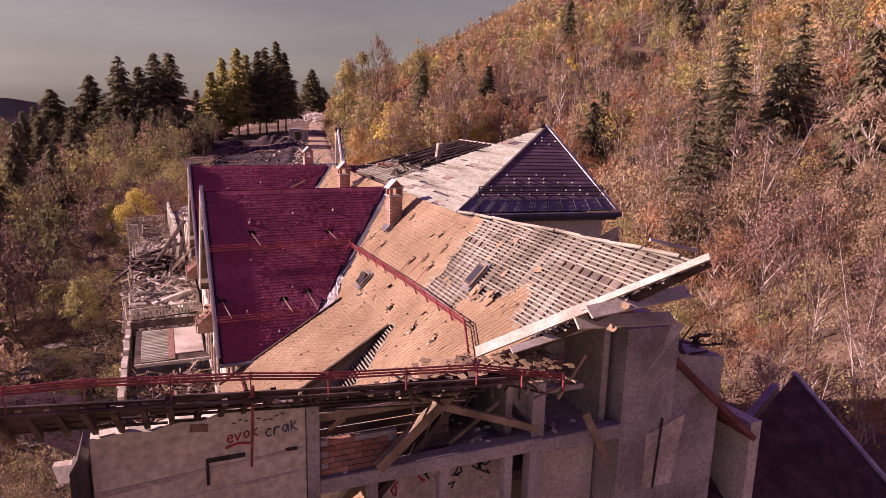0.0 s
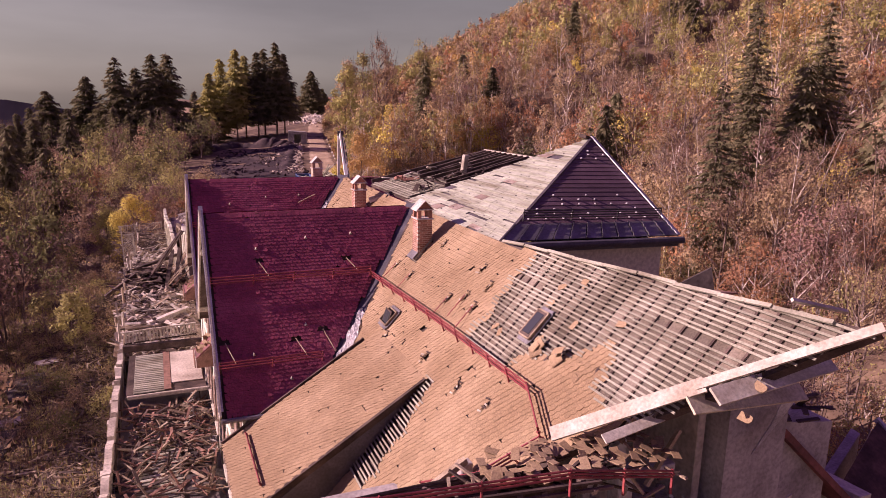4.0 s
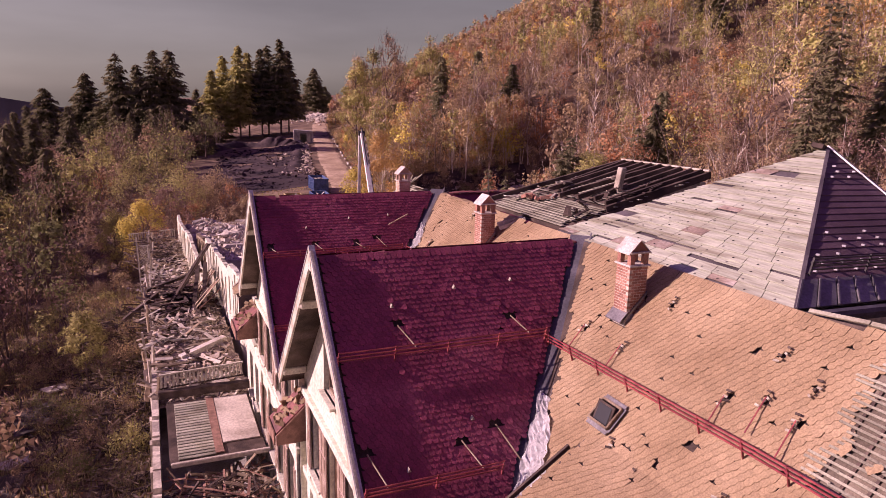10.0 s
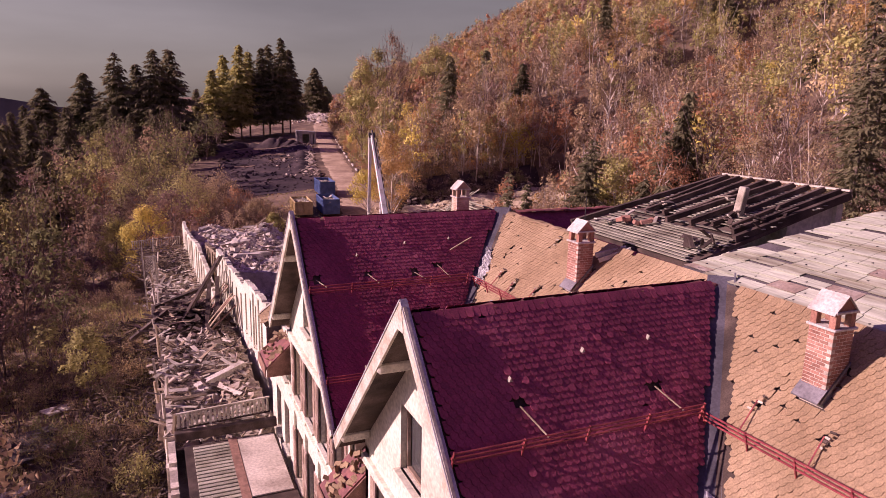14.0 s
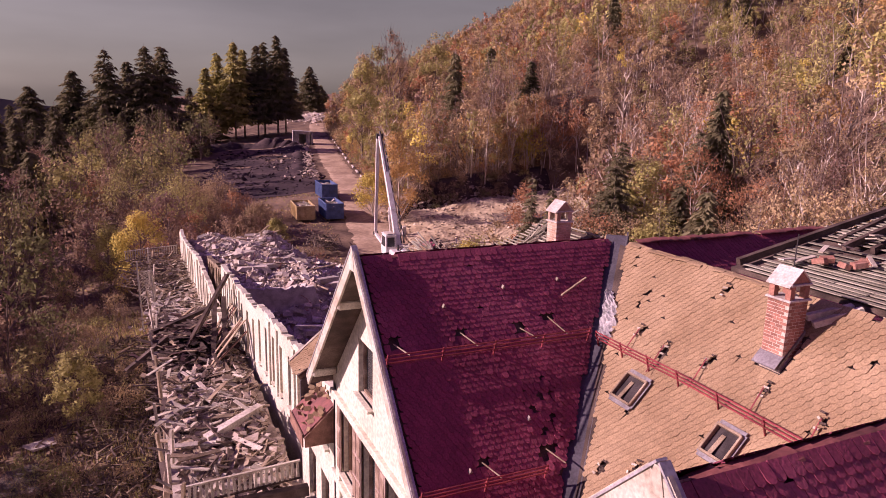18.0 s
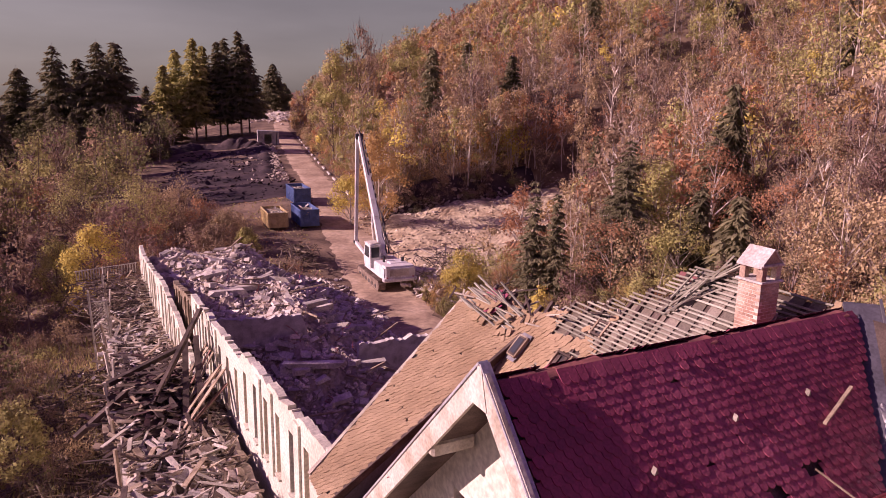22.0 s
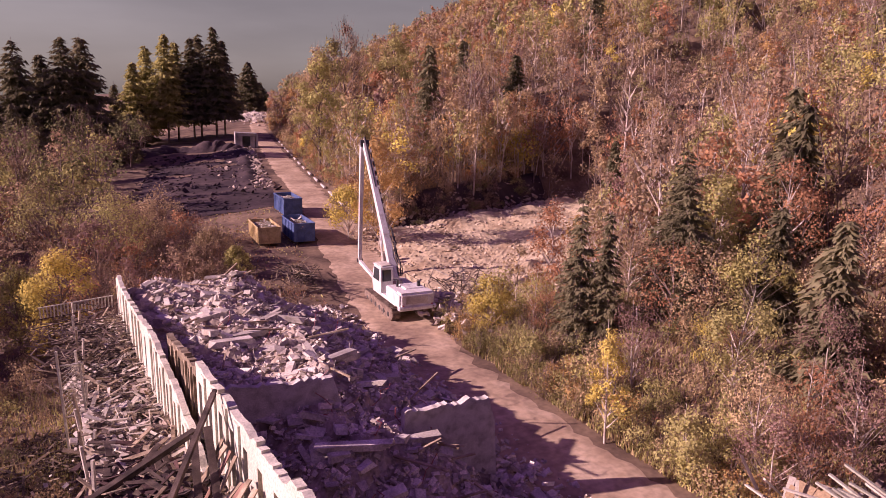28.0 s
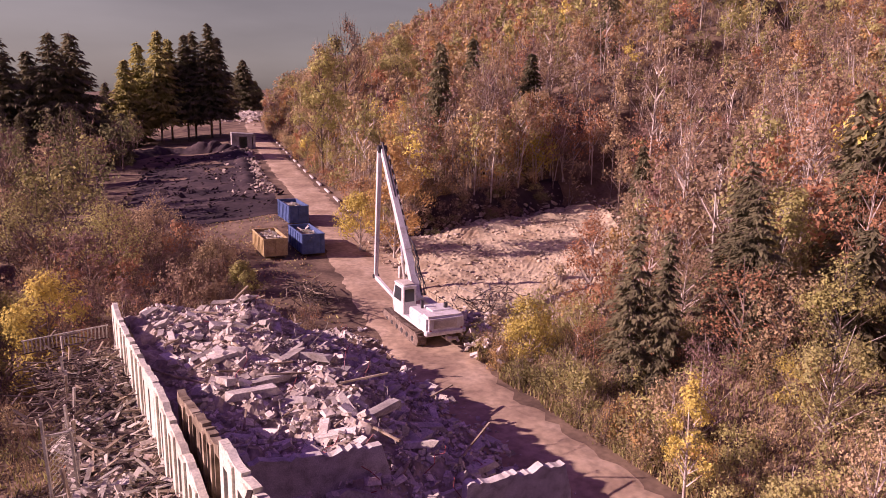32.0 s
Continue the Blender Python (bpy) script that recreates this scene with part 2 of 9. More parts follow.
M["sheet_piece"] = streaked(material("pale_roof_sheet_piece", (0.46, 0.49, 0.375), 0.8, (0.27, 0.25, 0.17), (0.54, 0.57, 0.45), 1.1, 7, 0.3, per="object", spread=0.06), (3.0, 0.3, 3.0))
M["sheet_brown"] = material("stained_roof_sheet", (0.34, 0.26, 0.20), 0.75, (0.2, 0.15, 0.11), (0.5, 0.44, 0.38), 1.4, 14, 0.3, per="object", spread=0.15)
M["slate_piece"] = material("dark_roof_board", (0.13, 0.075, 0.095), 0.7, (0.09, 0.05, 0.065), (0.18, 0.115, 0.135), 0.9, 20, 0.3, per="object", spread=0.2)
M["roof_board"] = material("brown_roof_board", (0.18, 0.15, 0.11), 0.9, (0.10, 0.08, 0.055), (0.26, 0.225, 0.175), 0.8, 26, 0.4, per="object", spread=0.35)
M["batten_piece"] = material("grey_board_piece", (0.33, 0.325, 0.24), 0.85, (0.21, 0.19, 0.135), (0.43, 0.425, 0.33), 0.8, 26, 0.3, per="object", spread=0.25)
M["rubble_dust"] = material("rubble_dust", (0.46, 0.38, 0.29), 0.97, (0.23, 0.18, 0.145), (0.56, 0.48, 0.40), 0.9, 5, 0.9)
M["rubble_block"] = material("pale_concrete_block", (0.62, 0.57, 0.48), 0.92, (0.42, 0.37, 0.30), (0.73, 0.68, 0.59), 0.9, 9, 0.4, per="object", spread=0.22)
M["stone"] = material("loose_stone", (0.44, 0.36, 0.28), 0.95, (0.3, 0.24, 0.18), (0.56, 0.48, 0.39), 1, 9, 0.4, per="island", spread=0.3)
M["track"] = material("rusty_track_steel", (0.27, 0.20, 0.15), 0.7, (0.16, 0.11, 0.08), (0.38, 0.30, 0.23), 2, 12, 0.3, metal=0.3)
M["shutter"] = material("brown_louvred_shutter", (0.42, 0.30, 0.24), 0.75, (0.30, 0.20, 0.16), (0.52, 0.40, 0.33), 2, 26, 0.25, per="object", spread=0.15)


def dark_glass_material():
    m = bpy.data.materials.new("dark_cab_glass")
    m.use_nodes = True
    b = m.node_tree.nodes["Principled BSDF"]
    b.inputs["Base Color"].default_value = (0.05, 0.055, 0.06, 1)
    b.inputs["Roughness"].default_value = 0.06
    return m


M["dark_glass"] = dark_glass_material()
# distance haze is mixed into this flat blue-grey colour
M["far_hill"] = material("haze_tinted_far_hill", (0.13, 0.13, 0.16), 1.0, (0.11, 0.11, 0.135), (0.15, 0.15, 0.18), 0.004, 0.02, 0.0)
M["litter"] = material("leaf_litter", (0.19, 0.13, 0.085), 0.97, (0.10, 0.065, 0.045), (0.28, 0.195, 0.12), 0.25, 2.2, 0.9)
M["road"] = material("dirt_road", (0.47, 0.345, 0.22), 0.95, (0.33, 0.23, 0.15), (0.60, 0.46, 0.31), 0.25, 1.8, 0.5)
M["gravel"] = material("pale_gravel", (0.56, 0.455, 0.285), 0.97, (0.40, 0.29, 0.17), (0.66, 0.54, 0.35), 0.22, 1.6, 1.0)
M["gravel_stone"] = material("tan_stone", (0.50, 0.41, 0.28), 0.95, (0.34, 0.26, 0.17), (0.64, 0.54, 0.40), 1, 9, 0.4, per="island", spread=0.25)
# dark soil, deepened further: tree and bank shade sits in this colour
M["dark_soil_shaded"] = material("dark_soil_shaded", (0.055, 0.036, 0.04), 0.95, (0.03, 0.02, 0.024), (0.115, 0.08, 0.075), 0.12, 1.2, 0.9)


def glass_material():
    m = bpy.data.materials.new("window_glass")
    m.use_nodes = True
    b = m.node_tree.nodes["Principled BSDF"]
    b.inputs["Base Color"].default_value = (0.35, 0.36, 0.36, 1)
    b.inputs["Roughness"].default_value = 0.08
    b.inputs["Transmission Weight"].default_value = 0.85
    b.inputs["IOR"].default_value = 1.45
    return m


M["glass"] = glass_material()


# ---- mesh helpers ----
def mesh_of(name, bm, mat):
    me = bpy.data.meshes.new(name)
    bm.to_mesh(me)
    bm.free()
    for m_ in (mat if isinstance(mat, (list, tuple)) else [mat]):
        me.materials.append(m_)
    return me


def part(name, bm, mat, parent=None, label=""):
    ob = new(name, mesh_of(name, bm, mat))
    if parent is not None:
        ob.parent = parent
    if label:
        ob["label"] = label
    return ob


def raw(name, verts, faces, mat, parent=None, index=None, smooth=False):
    me = bpy.data.meshes.new(name)
    me.from_pydata(verts, [], faces)
    for m_ in (mat if isinstance(mat, (list, tuple)) else [mat]):
        me.materials.append(m_)
    if index is not None:
        me.polygons.foreach_set("material_index", np.asarray(index, dtype=np.int32))
    if smooth:
        me.polygons.foreach_set("use_smooth", np.ones(len(me.polygons), dtype=bool))
    me.update()
    ob = new(name, me)
    if parent is not None:
        ob.parent = parent
    return ob


def empty(name, at=(0, 0, 0), turn=0.0, **tags):
    ob = new(name)
    ob.matrix_basis = pose(*at, 0, 0, turn)
    return tagged(ob, **tags)


def box(bm, c, s, rot=None, bevel=0.0):
    """A box of size s round c, turned by rot (degrees)."""
    m = Matrix.Translation(c) @ (Euler([radians(a) for a in rot]).to_matrix().to_4x4() if rot else Matrix()) @ Matrix.Diagonal((*s, 1))
    r = bmesh.ops.create_cube(bm, size=1.0, matrix=m)
    if bevel:
        es = list({e for v in r["verts"] for e in v.link_edges})
        bmesh.ops.bevel(bm, geom=es, offset=bevel, segments=1, affect="EDGES")
    return bm


def bar(bm, a, b, w, h=None, up=(0, 0, 1)):
    """A straight bar of section w x h from a to b."""
    a, b = Vector(a), Vector(b)
    d = b - a
    z = Vector(up)
    x = d.cross(z)
    if x.length < 1e-5:
        x = d.cross(Vector((0, 1, 0)))
    x.normalize()
    z = x.cross(d).normalized()
    m = Matrix((x, d.normalized(), z)).transposed().to_4x4()
    m.translation = (a + b) / 2
    bmesh.ops.create_cube(bm, size=1.0, matrix=m @ Matrix.Diagonal((w, d.length, h or w, 1)))
    return bm


def tube(bm, a, b, r0, r1=None, n=8, caps=True):
    a, b = Vector(a), Vector(b)
    d = b - a
    m = d.to_track_quat("Z", "Y").to_matrix().to_4x4()
    m.translation = (a + b) / 2
    bmesh.ops.create_cone(bm, cap_ends=caps, segments=n, radius1=r0, radius2=r0 if r1 is None else r1, depth=d.length, matrix=m)
    return bm


def prism(bm, poly, d):
    """A flat polygon extruded by the vector d."""
    d = Vector(d)
    v0 = [bm.verts.new(p) for p in poly]
    v1 = [bm.verts.new(Vector(p) + d) for p in poly]
    n = len(poly)
    bm.faces.new(v0)
    bm.faces.new(v1[::-1])
    for i in range(n):
        j = (i + 1) % n
        bm.faces.new((v0[j], v0[i], v1[i], v1[j]))
    bmesh.ops.recalc_face_normals(bm, faces=bm.faces)
    return bm


def B():
    return bmesh.new()


def lerp(a, b, t):
    return a + (b - a) * t


def ramp(y, pts):
    return float(np.interp(y, [p[0] for p in pts], [p[1] for p in pts]))


def smooth(a, b, x):
    t = np.clip((x - a) / (b - a), 0, 1)
    return t * t * (3 - 2 * t)


# ---- ground ----
def road_x(y):
    return np.interp(y, [-60, 40, 66, 87, 100, 120, 150, 200, 290, 420], [29, 27, 25, 25.5, 27.5, 31, 37, 46, 64, 95])


def road_z(y):
    return np.interp(y, [-60, 60, 100, 127, 141, 200, 275, 420], [-8, -7.8, -7.5, -5.0, -3.6, -1.5, 1.0, 9.0])


def ground_z(x, y):
    x, y = np.asarray(x, float), np.asarray(y, float)
    rx, rz = road_x(y), road_z(y)
    d = x - rx
    pit = smooth(85, 100, y) * (1 - smooth(128, 150, y))
    foot = 5 + 30 * pit
    hill = np.maximum(d - foot, 0)
    z = rz + 0.5 * hill - 0.5 * 6 * (1 - np.exp(-hill / 6)) + pit * 0.10 * np.clip(d - 5, 0, foot - 5)
    z = z + 4.2 * smooth(128.5, 131.5, y) * (1 - smooth(150, 185, y)) * smooth(6, 11, d) * (1 - smooth(32, 60, d))
    z = z - 0.42 * hill * smooth(370, 540, y)
    left = np.maximum(-d - 9, 0)
    z = z - 0.10 * left - 0.18 * np.maximum(-x - 6, 0) * (1 - smooth(150, 260, y))
    bump = 0.35 * np.sin(x * 0.31 + 1.3 * np.sin(y * 0.17)) * np.sin(y * 0.27 + 0.8)
    z = z - 130 * smooth(260, 620, y) * smooth(25, 90, -d)
    return z + bump * smooth(3.5, 9, np.abs(d))



def grid_coords(lo, hi, near_lo, near_hi, fine, coarse):
    a = list(np.arange(near_lo, near_hi + 0.01, fine))
    v, s = near_hi, fine
    while v < hi:
        s = min(s * 1.25, coarse)
        v += s
        a.append(v)
    v, s = near_lo, fine
    while v > lo:
        s = min(s * 1.25, coarse)
        v -= s
        a.insert(0, v)
    return np.array(a)


gx = grid_coords(-1800, 1800, -20, 90, 0.8, 120)
gy = grid_coords(-900, 2600, 20, 170, 0.8, 120)
GX, GY = np.meshgrid(gx, gy)
GZ = ground_z(np.clip(GX, -160, 330), np.clip(GY, -150, 600))
nx, ny = len(gx), len(gy)
gv = np.stack([GX, GY, GZ], -1).reshape(-1, 3)
ii = (np.arange(ny - 1)[:, None] * nx + np.arange(nx - 1)[None]).reshape(-1)
gf = np.stack([ii, ii + 1, ii + nx + 1, ii + nx], -1)
ground = raw("ground", gv.tolist(), gf.tolist(), M["litter"], smooth=True)
tagged(ground, "brown earth ground with leaf litter and gravel", "ground", kind="structure")


def strip(name, half_l, half_r, y0, y1, lift, mat, step=1.0, wob=0.5, seed=3):
    """A strip of ground along the road, with an uneven rim."""
    rng = np.random.RandomState(seed)
    ys = np.arange(y0, y1, step)
    n = 9
    vs, fs = [], []
    for k, y in enumerate(ys):
        a = half_l(y) + wob * rng.uniform(-1, 1)
        b = half_r(y) + wob * rng.uniform(-1, 1)
        for i in range(n):
            x = float(road_x(y)) + lerp(-a, b, i / (n - 1))
            edge = -0.25 if i in (0, n - 1) else 0.0
            vs.append((x, y, float(ground_z(x, y)) + lift + edge + rng.uniform(-0.03, 0.03)))
    for k in range(len(ys) - 1):
        for i in range(n - 1):
            o = k * n + i
            fs.append((o, o + 1, o + n + 1, o + n))
    return raw(name, vs, fs, mat, smooth=True)


road = strip("road", lambda y: ramp(y, [(40, 5), (85, 4), (100, 4.5), (125, 4.5), (140, 3.6), (400, 4)]), lambda y: ramp(y, [(40, 4), (85, 4), (100, 7), (120, 8), (140, 4), (400, 4)]), 30, 410, 0.06, M["road"])
tagged(road, "rutted dirt access road with scattered grit", "road", kind="structure")
def clearing(seed=5):
    """Churned gravel: humps, ruts and a spoil ridge along the foot of the bank."""
    rng = np.random.RandomState(seed)
    ys = np.arange(92, 129.1, 0.55)
    n = 74
    vs, fs = [], []
    for y in ys:
        l_ = ramp(y, [(92, 5), (122, 5), (127, 8), (131, 12)])
        r_ = ramp(y, [(92, 12), (100, 27), (110, 38), (122, 43), (131, 38)])
        for i in range(n):
            d = lerp(l_, r_, i / (n - 1))
            x = float(road_x(y)) + d
            h = 0.09 * math.sin(x * 0.9 + 2 * math.sin(y * 0.5)) * math.sin(y * 1.1 + x * 0.3) + 0.06 * math.sin(d * 2.3 + y * 0.4) + rng.uniform(-0.055, 0.055)
            h += 0.7 * math.exp(-((y - 127.5 + 0.05 * d) / 1.3) ** 2) * (0.6 + 0.4 * math.sin(x * 0.8))
            h += 0.9 * math.exp(-((y - 104 - 0.35 * (d - 20)) / 1.1) ** 2) * smooth(12, 20, d) * (0.7 + 0.3 * math.sin(x * 1.3))
            rim = -0.4 if i in (0, n - 1) or y > 128.6 or y < 92.4 else 0.0
            vs.append((x, y, float(ground_z(x, y)) + 0.2 + h * 0.9 + rim))
    for k in range(len(ys) - 1):
        for i in range(n - 1):
            o = k * n + i
            fs.append((o, o + 1, o + n + 1, o + n))
    return raw("gravel_clearing", vs, fs, M["gravel"])


pit = clearing()
tagged(pit, "tan churned gravel clearing dug into the hillside", "ground", kind="structure")
# strip laid over the bank so its colour carries the shade there
bank = strip("earth_bank", lambda y: -7.5, lambda y: 38.0, 128.2, 133.5, 0.34, M["dark_soil_shaded"], step=0.5, wob=0.4, seed=8)
tagged(bank, "raw earth bank cut into the hillside, shade put into its dark colour", "ground", kind="structure")
# dark earth plus the shade of the conifers, both in one colour
yard = strip("dark_earth_yard", lambda y: ramp(y, [(150, 22), (175, 34), (215, 34), (240, 12)]), lambda y: -4.2, 150, 240, 0.08, M["dark_soil_shaded"], step=2, wob=0.8, seed=6)
tagged(yard, "levelled dark earth yard beside the road, tree shade put into its colour", "ground", kind="structure")

# ---- the building: plan ----
RX, RZ = 9.5, 11.45           # main ridge
K = 1.05                      # pitch of the main slope
KG = 1.03                     # pitch of the cross gables
G1, G2 = 21.6, 31.97          # ridges of the two cross gables
GX0 = 1.96                    # verge of the gables
GZ0 = 11.55
WX = 2.7                      # facade plane


def main_z(x):
    return RZ - K * (RX - x)


def ridge_x(y):
    return ramp(y, [(3.9, 10.2), (14, 9.55), (60, 9.5)])


def wall_slab(name, poly, d, mat, label, cat="wall", parent=None):
    ob = part(name, prism(B(), poly, d), mat, parent)
    if parent is None:
        tagged(ob, label, cat, kind="structure")
    return ob


def yz_wall(name, x, thick, outline, holes, mat, label):
    """A wall in the y-z plane, from boxes between the edges of its rectangular openings (y0, z0, y1, z1); outline: rows of (y, top z)."""
    ys = sorted({p[0] for p in outline} | {h[0] for h in holes} | {h[2] for h in holes})
    zb = outline[0][2]
    bm = B()
    top = [(p[0], p[1]) for p in outline]
    for a, b in zip(ys, ys[1:]):
        mid = (a + b) / 2
        spans = sorted((h[1], h[3]) for h in holes if h[0] < mid < h[2])
        z = zb
        for lo, hi in spans:
            if lo > z:
                prism(bm, [(x, a, z), (x, b, z), (x, b, lo), (x, a, lo)], (thick, 0, 0))
            z = hi
        prism(bm, [(x, a, z), (x, b, z), (x, b, ramp(b, top)), (x, a, ramp(a, top))], (thick, 0, 0))
    ob = part(name, bm, mat)
    return tagged(ob, label, "wall", kind="structure")


def window(parent, x, y0, z0, y1, z1, depth=0.18, bars=1, boarded=False):
    """A timber window in an opening of a facade wall: frame, mullions, panes, sill."""
    w = empty("window")
    w.parent = parent
    f = 0.07
    for nm, a, b in (("frame", (x + depth, (y0 + y1) / 2, z0 + f / 2), (0.08, y1 - y0, f)), ("frame", (x + depth, (y0 + y1) / 2, z1 - f / 2), (0.08, y1 - y0, f)),
                     ("frame", (x + depth, y0 + f / 2, (z0 + z1) / 2), (0.08, f, z1 - z0)), ("frame", (x + depth, y1 - f / 2, (z0 + z1) / 2), (0.08, f, z1 - z0))):
        part(nm, box(B(), a, b), M["frame_wood"], w)
    for i in range(bars):
        yy = lerp(y0, y1, (i + 1) / (bars + 1))
        part("mullion", box(B(), (x + depth, yy, (z0 + z1) / 2), (0.06, 0.06, z1 - z0 - 2 * f)), M["frame_wood"], w)
    part("pane", box(B(), (x + depth + 0.06, (y0 + y1) / 2, (z0 + z1) / 2), (0.012, y1 - y0, z1 - z0)), M["wood_old"] if boarded else M["glass"], w)
    part("sill", box(B(), (x - 0.05, (y0 + y1) / 2, z0 - 0.04), (0.24, y1 - y0 + 0.16, 0.08), bevel=0.015), M["plaster"], w)
    return w


# gable walls with their windows
for gi, gy_ in ((1, G1), (2, G2)):
    holes = [(gy_ + 0.75, 7.1, gy_ + 2.0, 8.7)]
    for k in range(4):
        yy = gy_ - 3.9 + k * 2.05
        holes.append((yy, 3.8, yy + 1.25, 5.95))
        holes.append((yy, 0.2, yy + 1.25, 2.35))
    o = [(gy_ - 4.7, 6.55, -7.5), (gy_, 11.35, -7.5), (gy_ + 4.7, 6.55, -7.5)]
    gw = yz_wall("wall_gable_%d" % gi, WX, 0.42, o, holes, M["plaster"], "white rendered gable wall with tall windows")
    for h in holes[1:]:
        window(gw, WX, *h, boarded=(h[0] * 7 % 3 > 2))
    window(gw, WX, *holes[0], bars=0, boarded=False)
    for h in holes[1:]:
        for yy in (h[0] - 0.21, h[2] + 0.21):
            sh = part("shutter", box(B(), (WX - 0.09, yy, (h[1] + h[3]) / 2), (0.05, 0.38, h[3] - h[1]), bevel=0.008), M["shutter"], gw)
            for q in range(3):
                part("louvre_panel", box(B(), (WX - 0.12, yy, lerp(h[1], h[3], (q + 0.5) / 3)), (0.02, 0.28, (h[3] - h[1]) / 3 - 0.12)), M["frame_wood"], sh)
    for zz in (3.35, 6.15):
        part("belt_course", box(B(), (WX - 0.05, gy_, zz - 0.1), (0.16, 9.3, 0.22), bevel=0.02), M["plaster"], gw)
    for k in range(5):
        yy = gy_ - 4.25 + k * 2.05
        part("pilaster", box(B(), (WX - 0.04, yy, 1.5), (0.1, 0.42, 9.0)), M["plaster"], gw)
# facade between and beyond the gables
fh = []
for k in range(2):
    fh += [(26.9 + 0.0 * k, 3.8 - 3.6 * k, 27.1, 5.6 - 3.6 * k)]
fw = yz_wall("wall_west", WX + 0.5, 0.4, [(26.3, 6.2, -7.5), (27.3, 6.2, -7.5)], [], M["plaster"], "white rendered wall between the gables")
fw2 = yz_wall("wall_west_far", WX + 0.02, 0.4, [(36.7, 6.0, -7.5), (40.6, 5.3, -7.5), (41.6, 4.9, -7.5)], [(37.4, 3.6, 38.5, 5.1), (39.3, 3.6, 40.4, 5.0), (37.4, 0.2, 38.5, 2.3), (39.3, 0.2, 40.4, 2.3)], M["plaster"], "white rendered wall at the broken end of the building")
for h in ((37.4, 3.6, 38.5, 5.1), (39.3, 3.6, 40.4, 5.0), (37.4, 0.2, 38.5, 2.3), (39.3, 0.2, 40.4, 2.3)):
    window(fw2, WX + 0.02, *h)
fw3 = yz_wall("wall_west_near", WX + 0.3, 0.4, [(7.6, 5.2, -7.5), (16.9, 5.2, -7.5)], [(15.0, 2.6, 16.2, 4.6), (12.9, 2.6, 14.1, 4.6)], M["plaster"], "white rendered wall under the shed roof")
for h in ((15.0, 2.6, 16.2, 4.6), (12.9, 2.6, 14.1, 4.6)):
    window(fw3, WX + 0.3, *h)
wall_slab("wall_gable_1_side", [(WX, 16.9, -7.5), (8.0, 16.9, -7.5), (8.0, 16.9, 6.35), (WX, 16.9, 6.35)], (0, 0.35, 0), M["plaster"], "white rendered side wall under the gable eave")
wall_slab("wall_gable_2_side", [(WX, 27.3, -7.5), (8.0, 27.3, -7.5), (8.0, 27.3, 6.35), (WX, 27.3, 6.35)], (0, 0.35, 0), M["plaster"], "white rendered side wall under the gable eave")
wall_slab("wall_gable_2_far_side", [(WX, 36.3, -7.5), (8.0, 36.3, -7.5), (8.0, 36.3, 6.35), (WX, 36.3, 6.35)], (0, 0.35, 0), M["plaster"], "white rendered side wall under the gable eave")
wall_slab("wall_gable_1_far_side", [(WX, 25.95, -7.5), (8.0, 25.95, -7.5), (8.0, 25.95, 6.35), (WX, 25.95, 6.35)], (0, 0.35, 0), M["plaster"], "white rendered side wall under the gable eave")
wall_slab("wall_east", [(16.2, 7.6, -7.6), (16.2, 40.5, -7.6), (16.2, 40.5, 4.6), (16.2, 7.6, 6.0)], (0.4, 0, 0), M["plaster"], "grey rendered rear wall of the building")
wall_slab("wall_north_broken", [(3.2, 41.6, -7.6), (16.2, 41.6, -7.6), (16.2, 41.6, 2.0), (11.5, 41.6, 3.0), (9.0, 41.6, 7.6), (7.6, 41.6, 8.6), (3.2, 41.6, 4.3)], (0, 0.35, 0), M["concrete"], "broken concrete end wall of the remaining building")
wall_slab("attic_floor", [(3.2, 9.2, 5.0), (16.2, 9.2, 5.0), (16.2, 41.5, 5.0), (3.2, 41.5, 5.0)], (0, 0, -0.3), M["concrete"], "bare concrete attic floor slab", "floor")

# ---- gable verges: bargeboards, soffits, purlin ends ----
for gy_ in (G1, G2):
    verge = empty("gable_verge", (GX0, gy_, 6.4), label="white painted bargeboards with timber soffit under the gable verge", category="roof verge", kind="structure")
    part("apex_plate", prism(B(), [(-0.045, -0.2, 4.72), (-0.045, 0.2, 4.72), (-0.045, 0.04, 5.26), (-0.045, -0.04, 5.26)], (0.02, 0, 0)), M["white_board"], verge)
    for s in (-1, 1):
        a, b = Vector((0.003 * s, s * 5.0, 11.5 - KG * 5.0 - 6.4)), Vector((0.003 * s, s * 0.02, 11.5 - 6.4))
        part("bargeboard", bar(B(), a, b, 0.06, 0.34, up=(0, -s * 0.7, 0.7)), M["white_board"], verge)
        part("verge_flashing", bar(B(), a + Vector((0.02, 0, 0.2)), b + Vector((0.02, 0, 0.2)), 0.14, 0.03, up=(0, -s * 0.7, 0.7)), M["zinc_pale"], verge)
        for i in range(7):
            off = 0.09 + i * 0.1
            part("soffit_board", bar(B(), a + Vector((off, 0, -0.1)), b + Vector((off, 0, -0.1)), 0.094, 0.025, up=(0, -s * 0.7, 0.7)), M["soffit"], verge)
        for t in (0.28, 0.86):
            p = a.lerp(b, 1 - t)
            pe = part("purlin_end", box(B(), p + Vector((0.36, 0, -0.22)), (0.74, 0.2, 0.24), bevel=0.04), M["white_board"], verge)

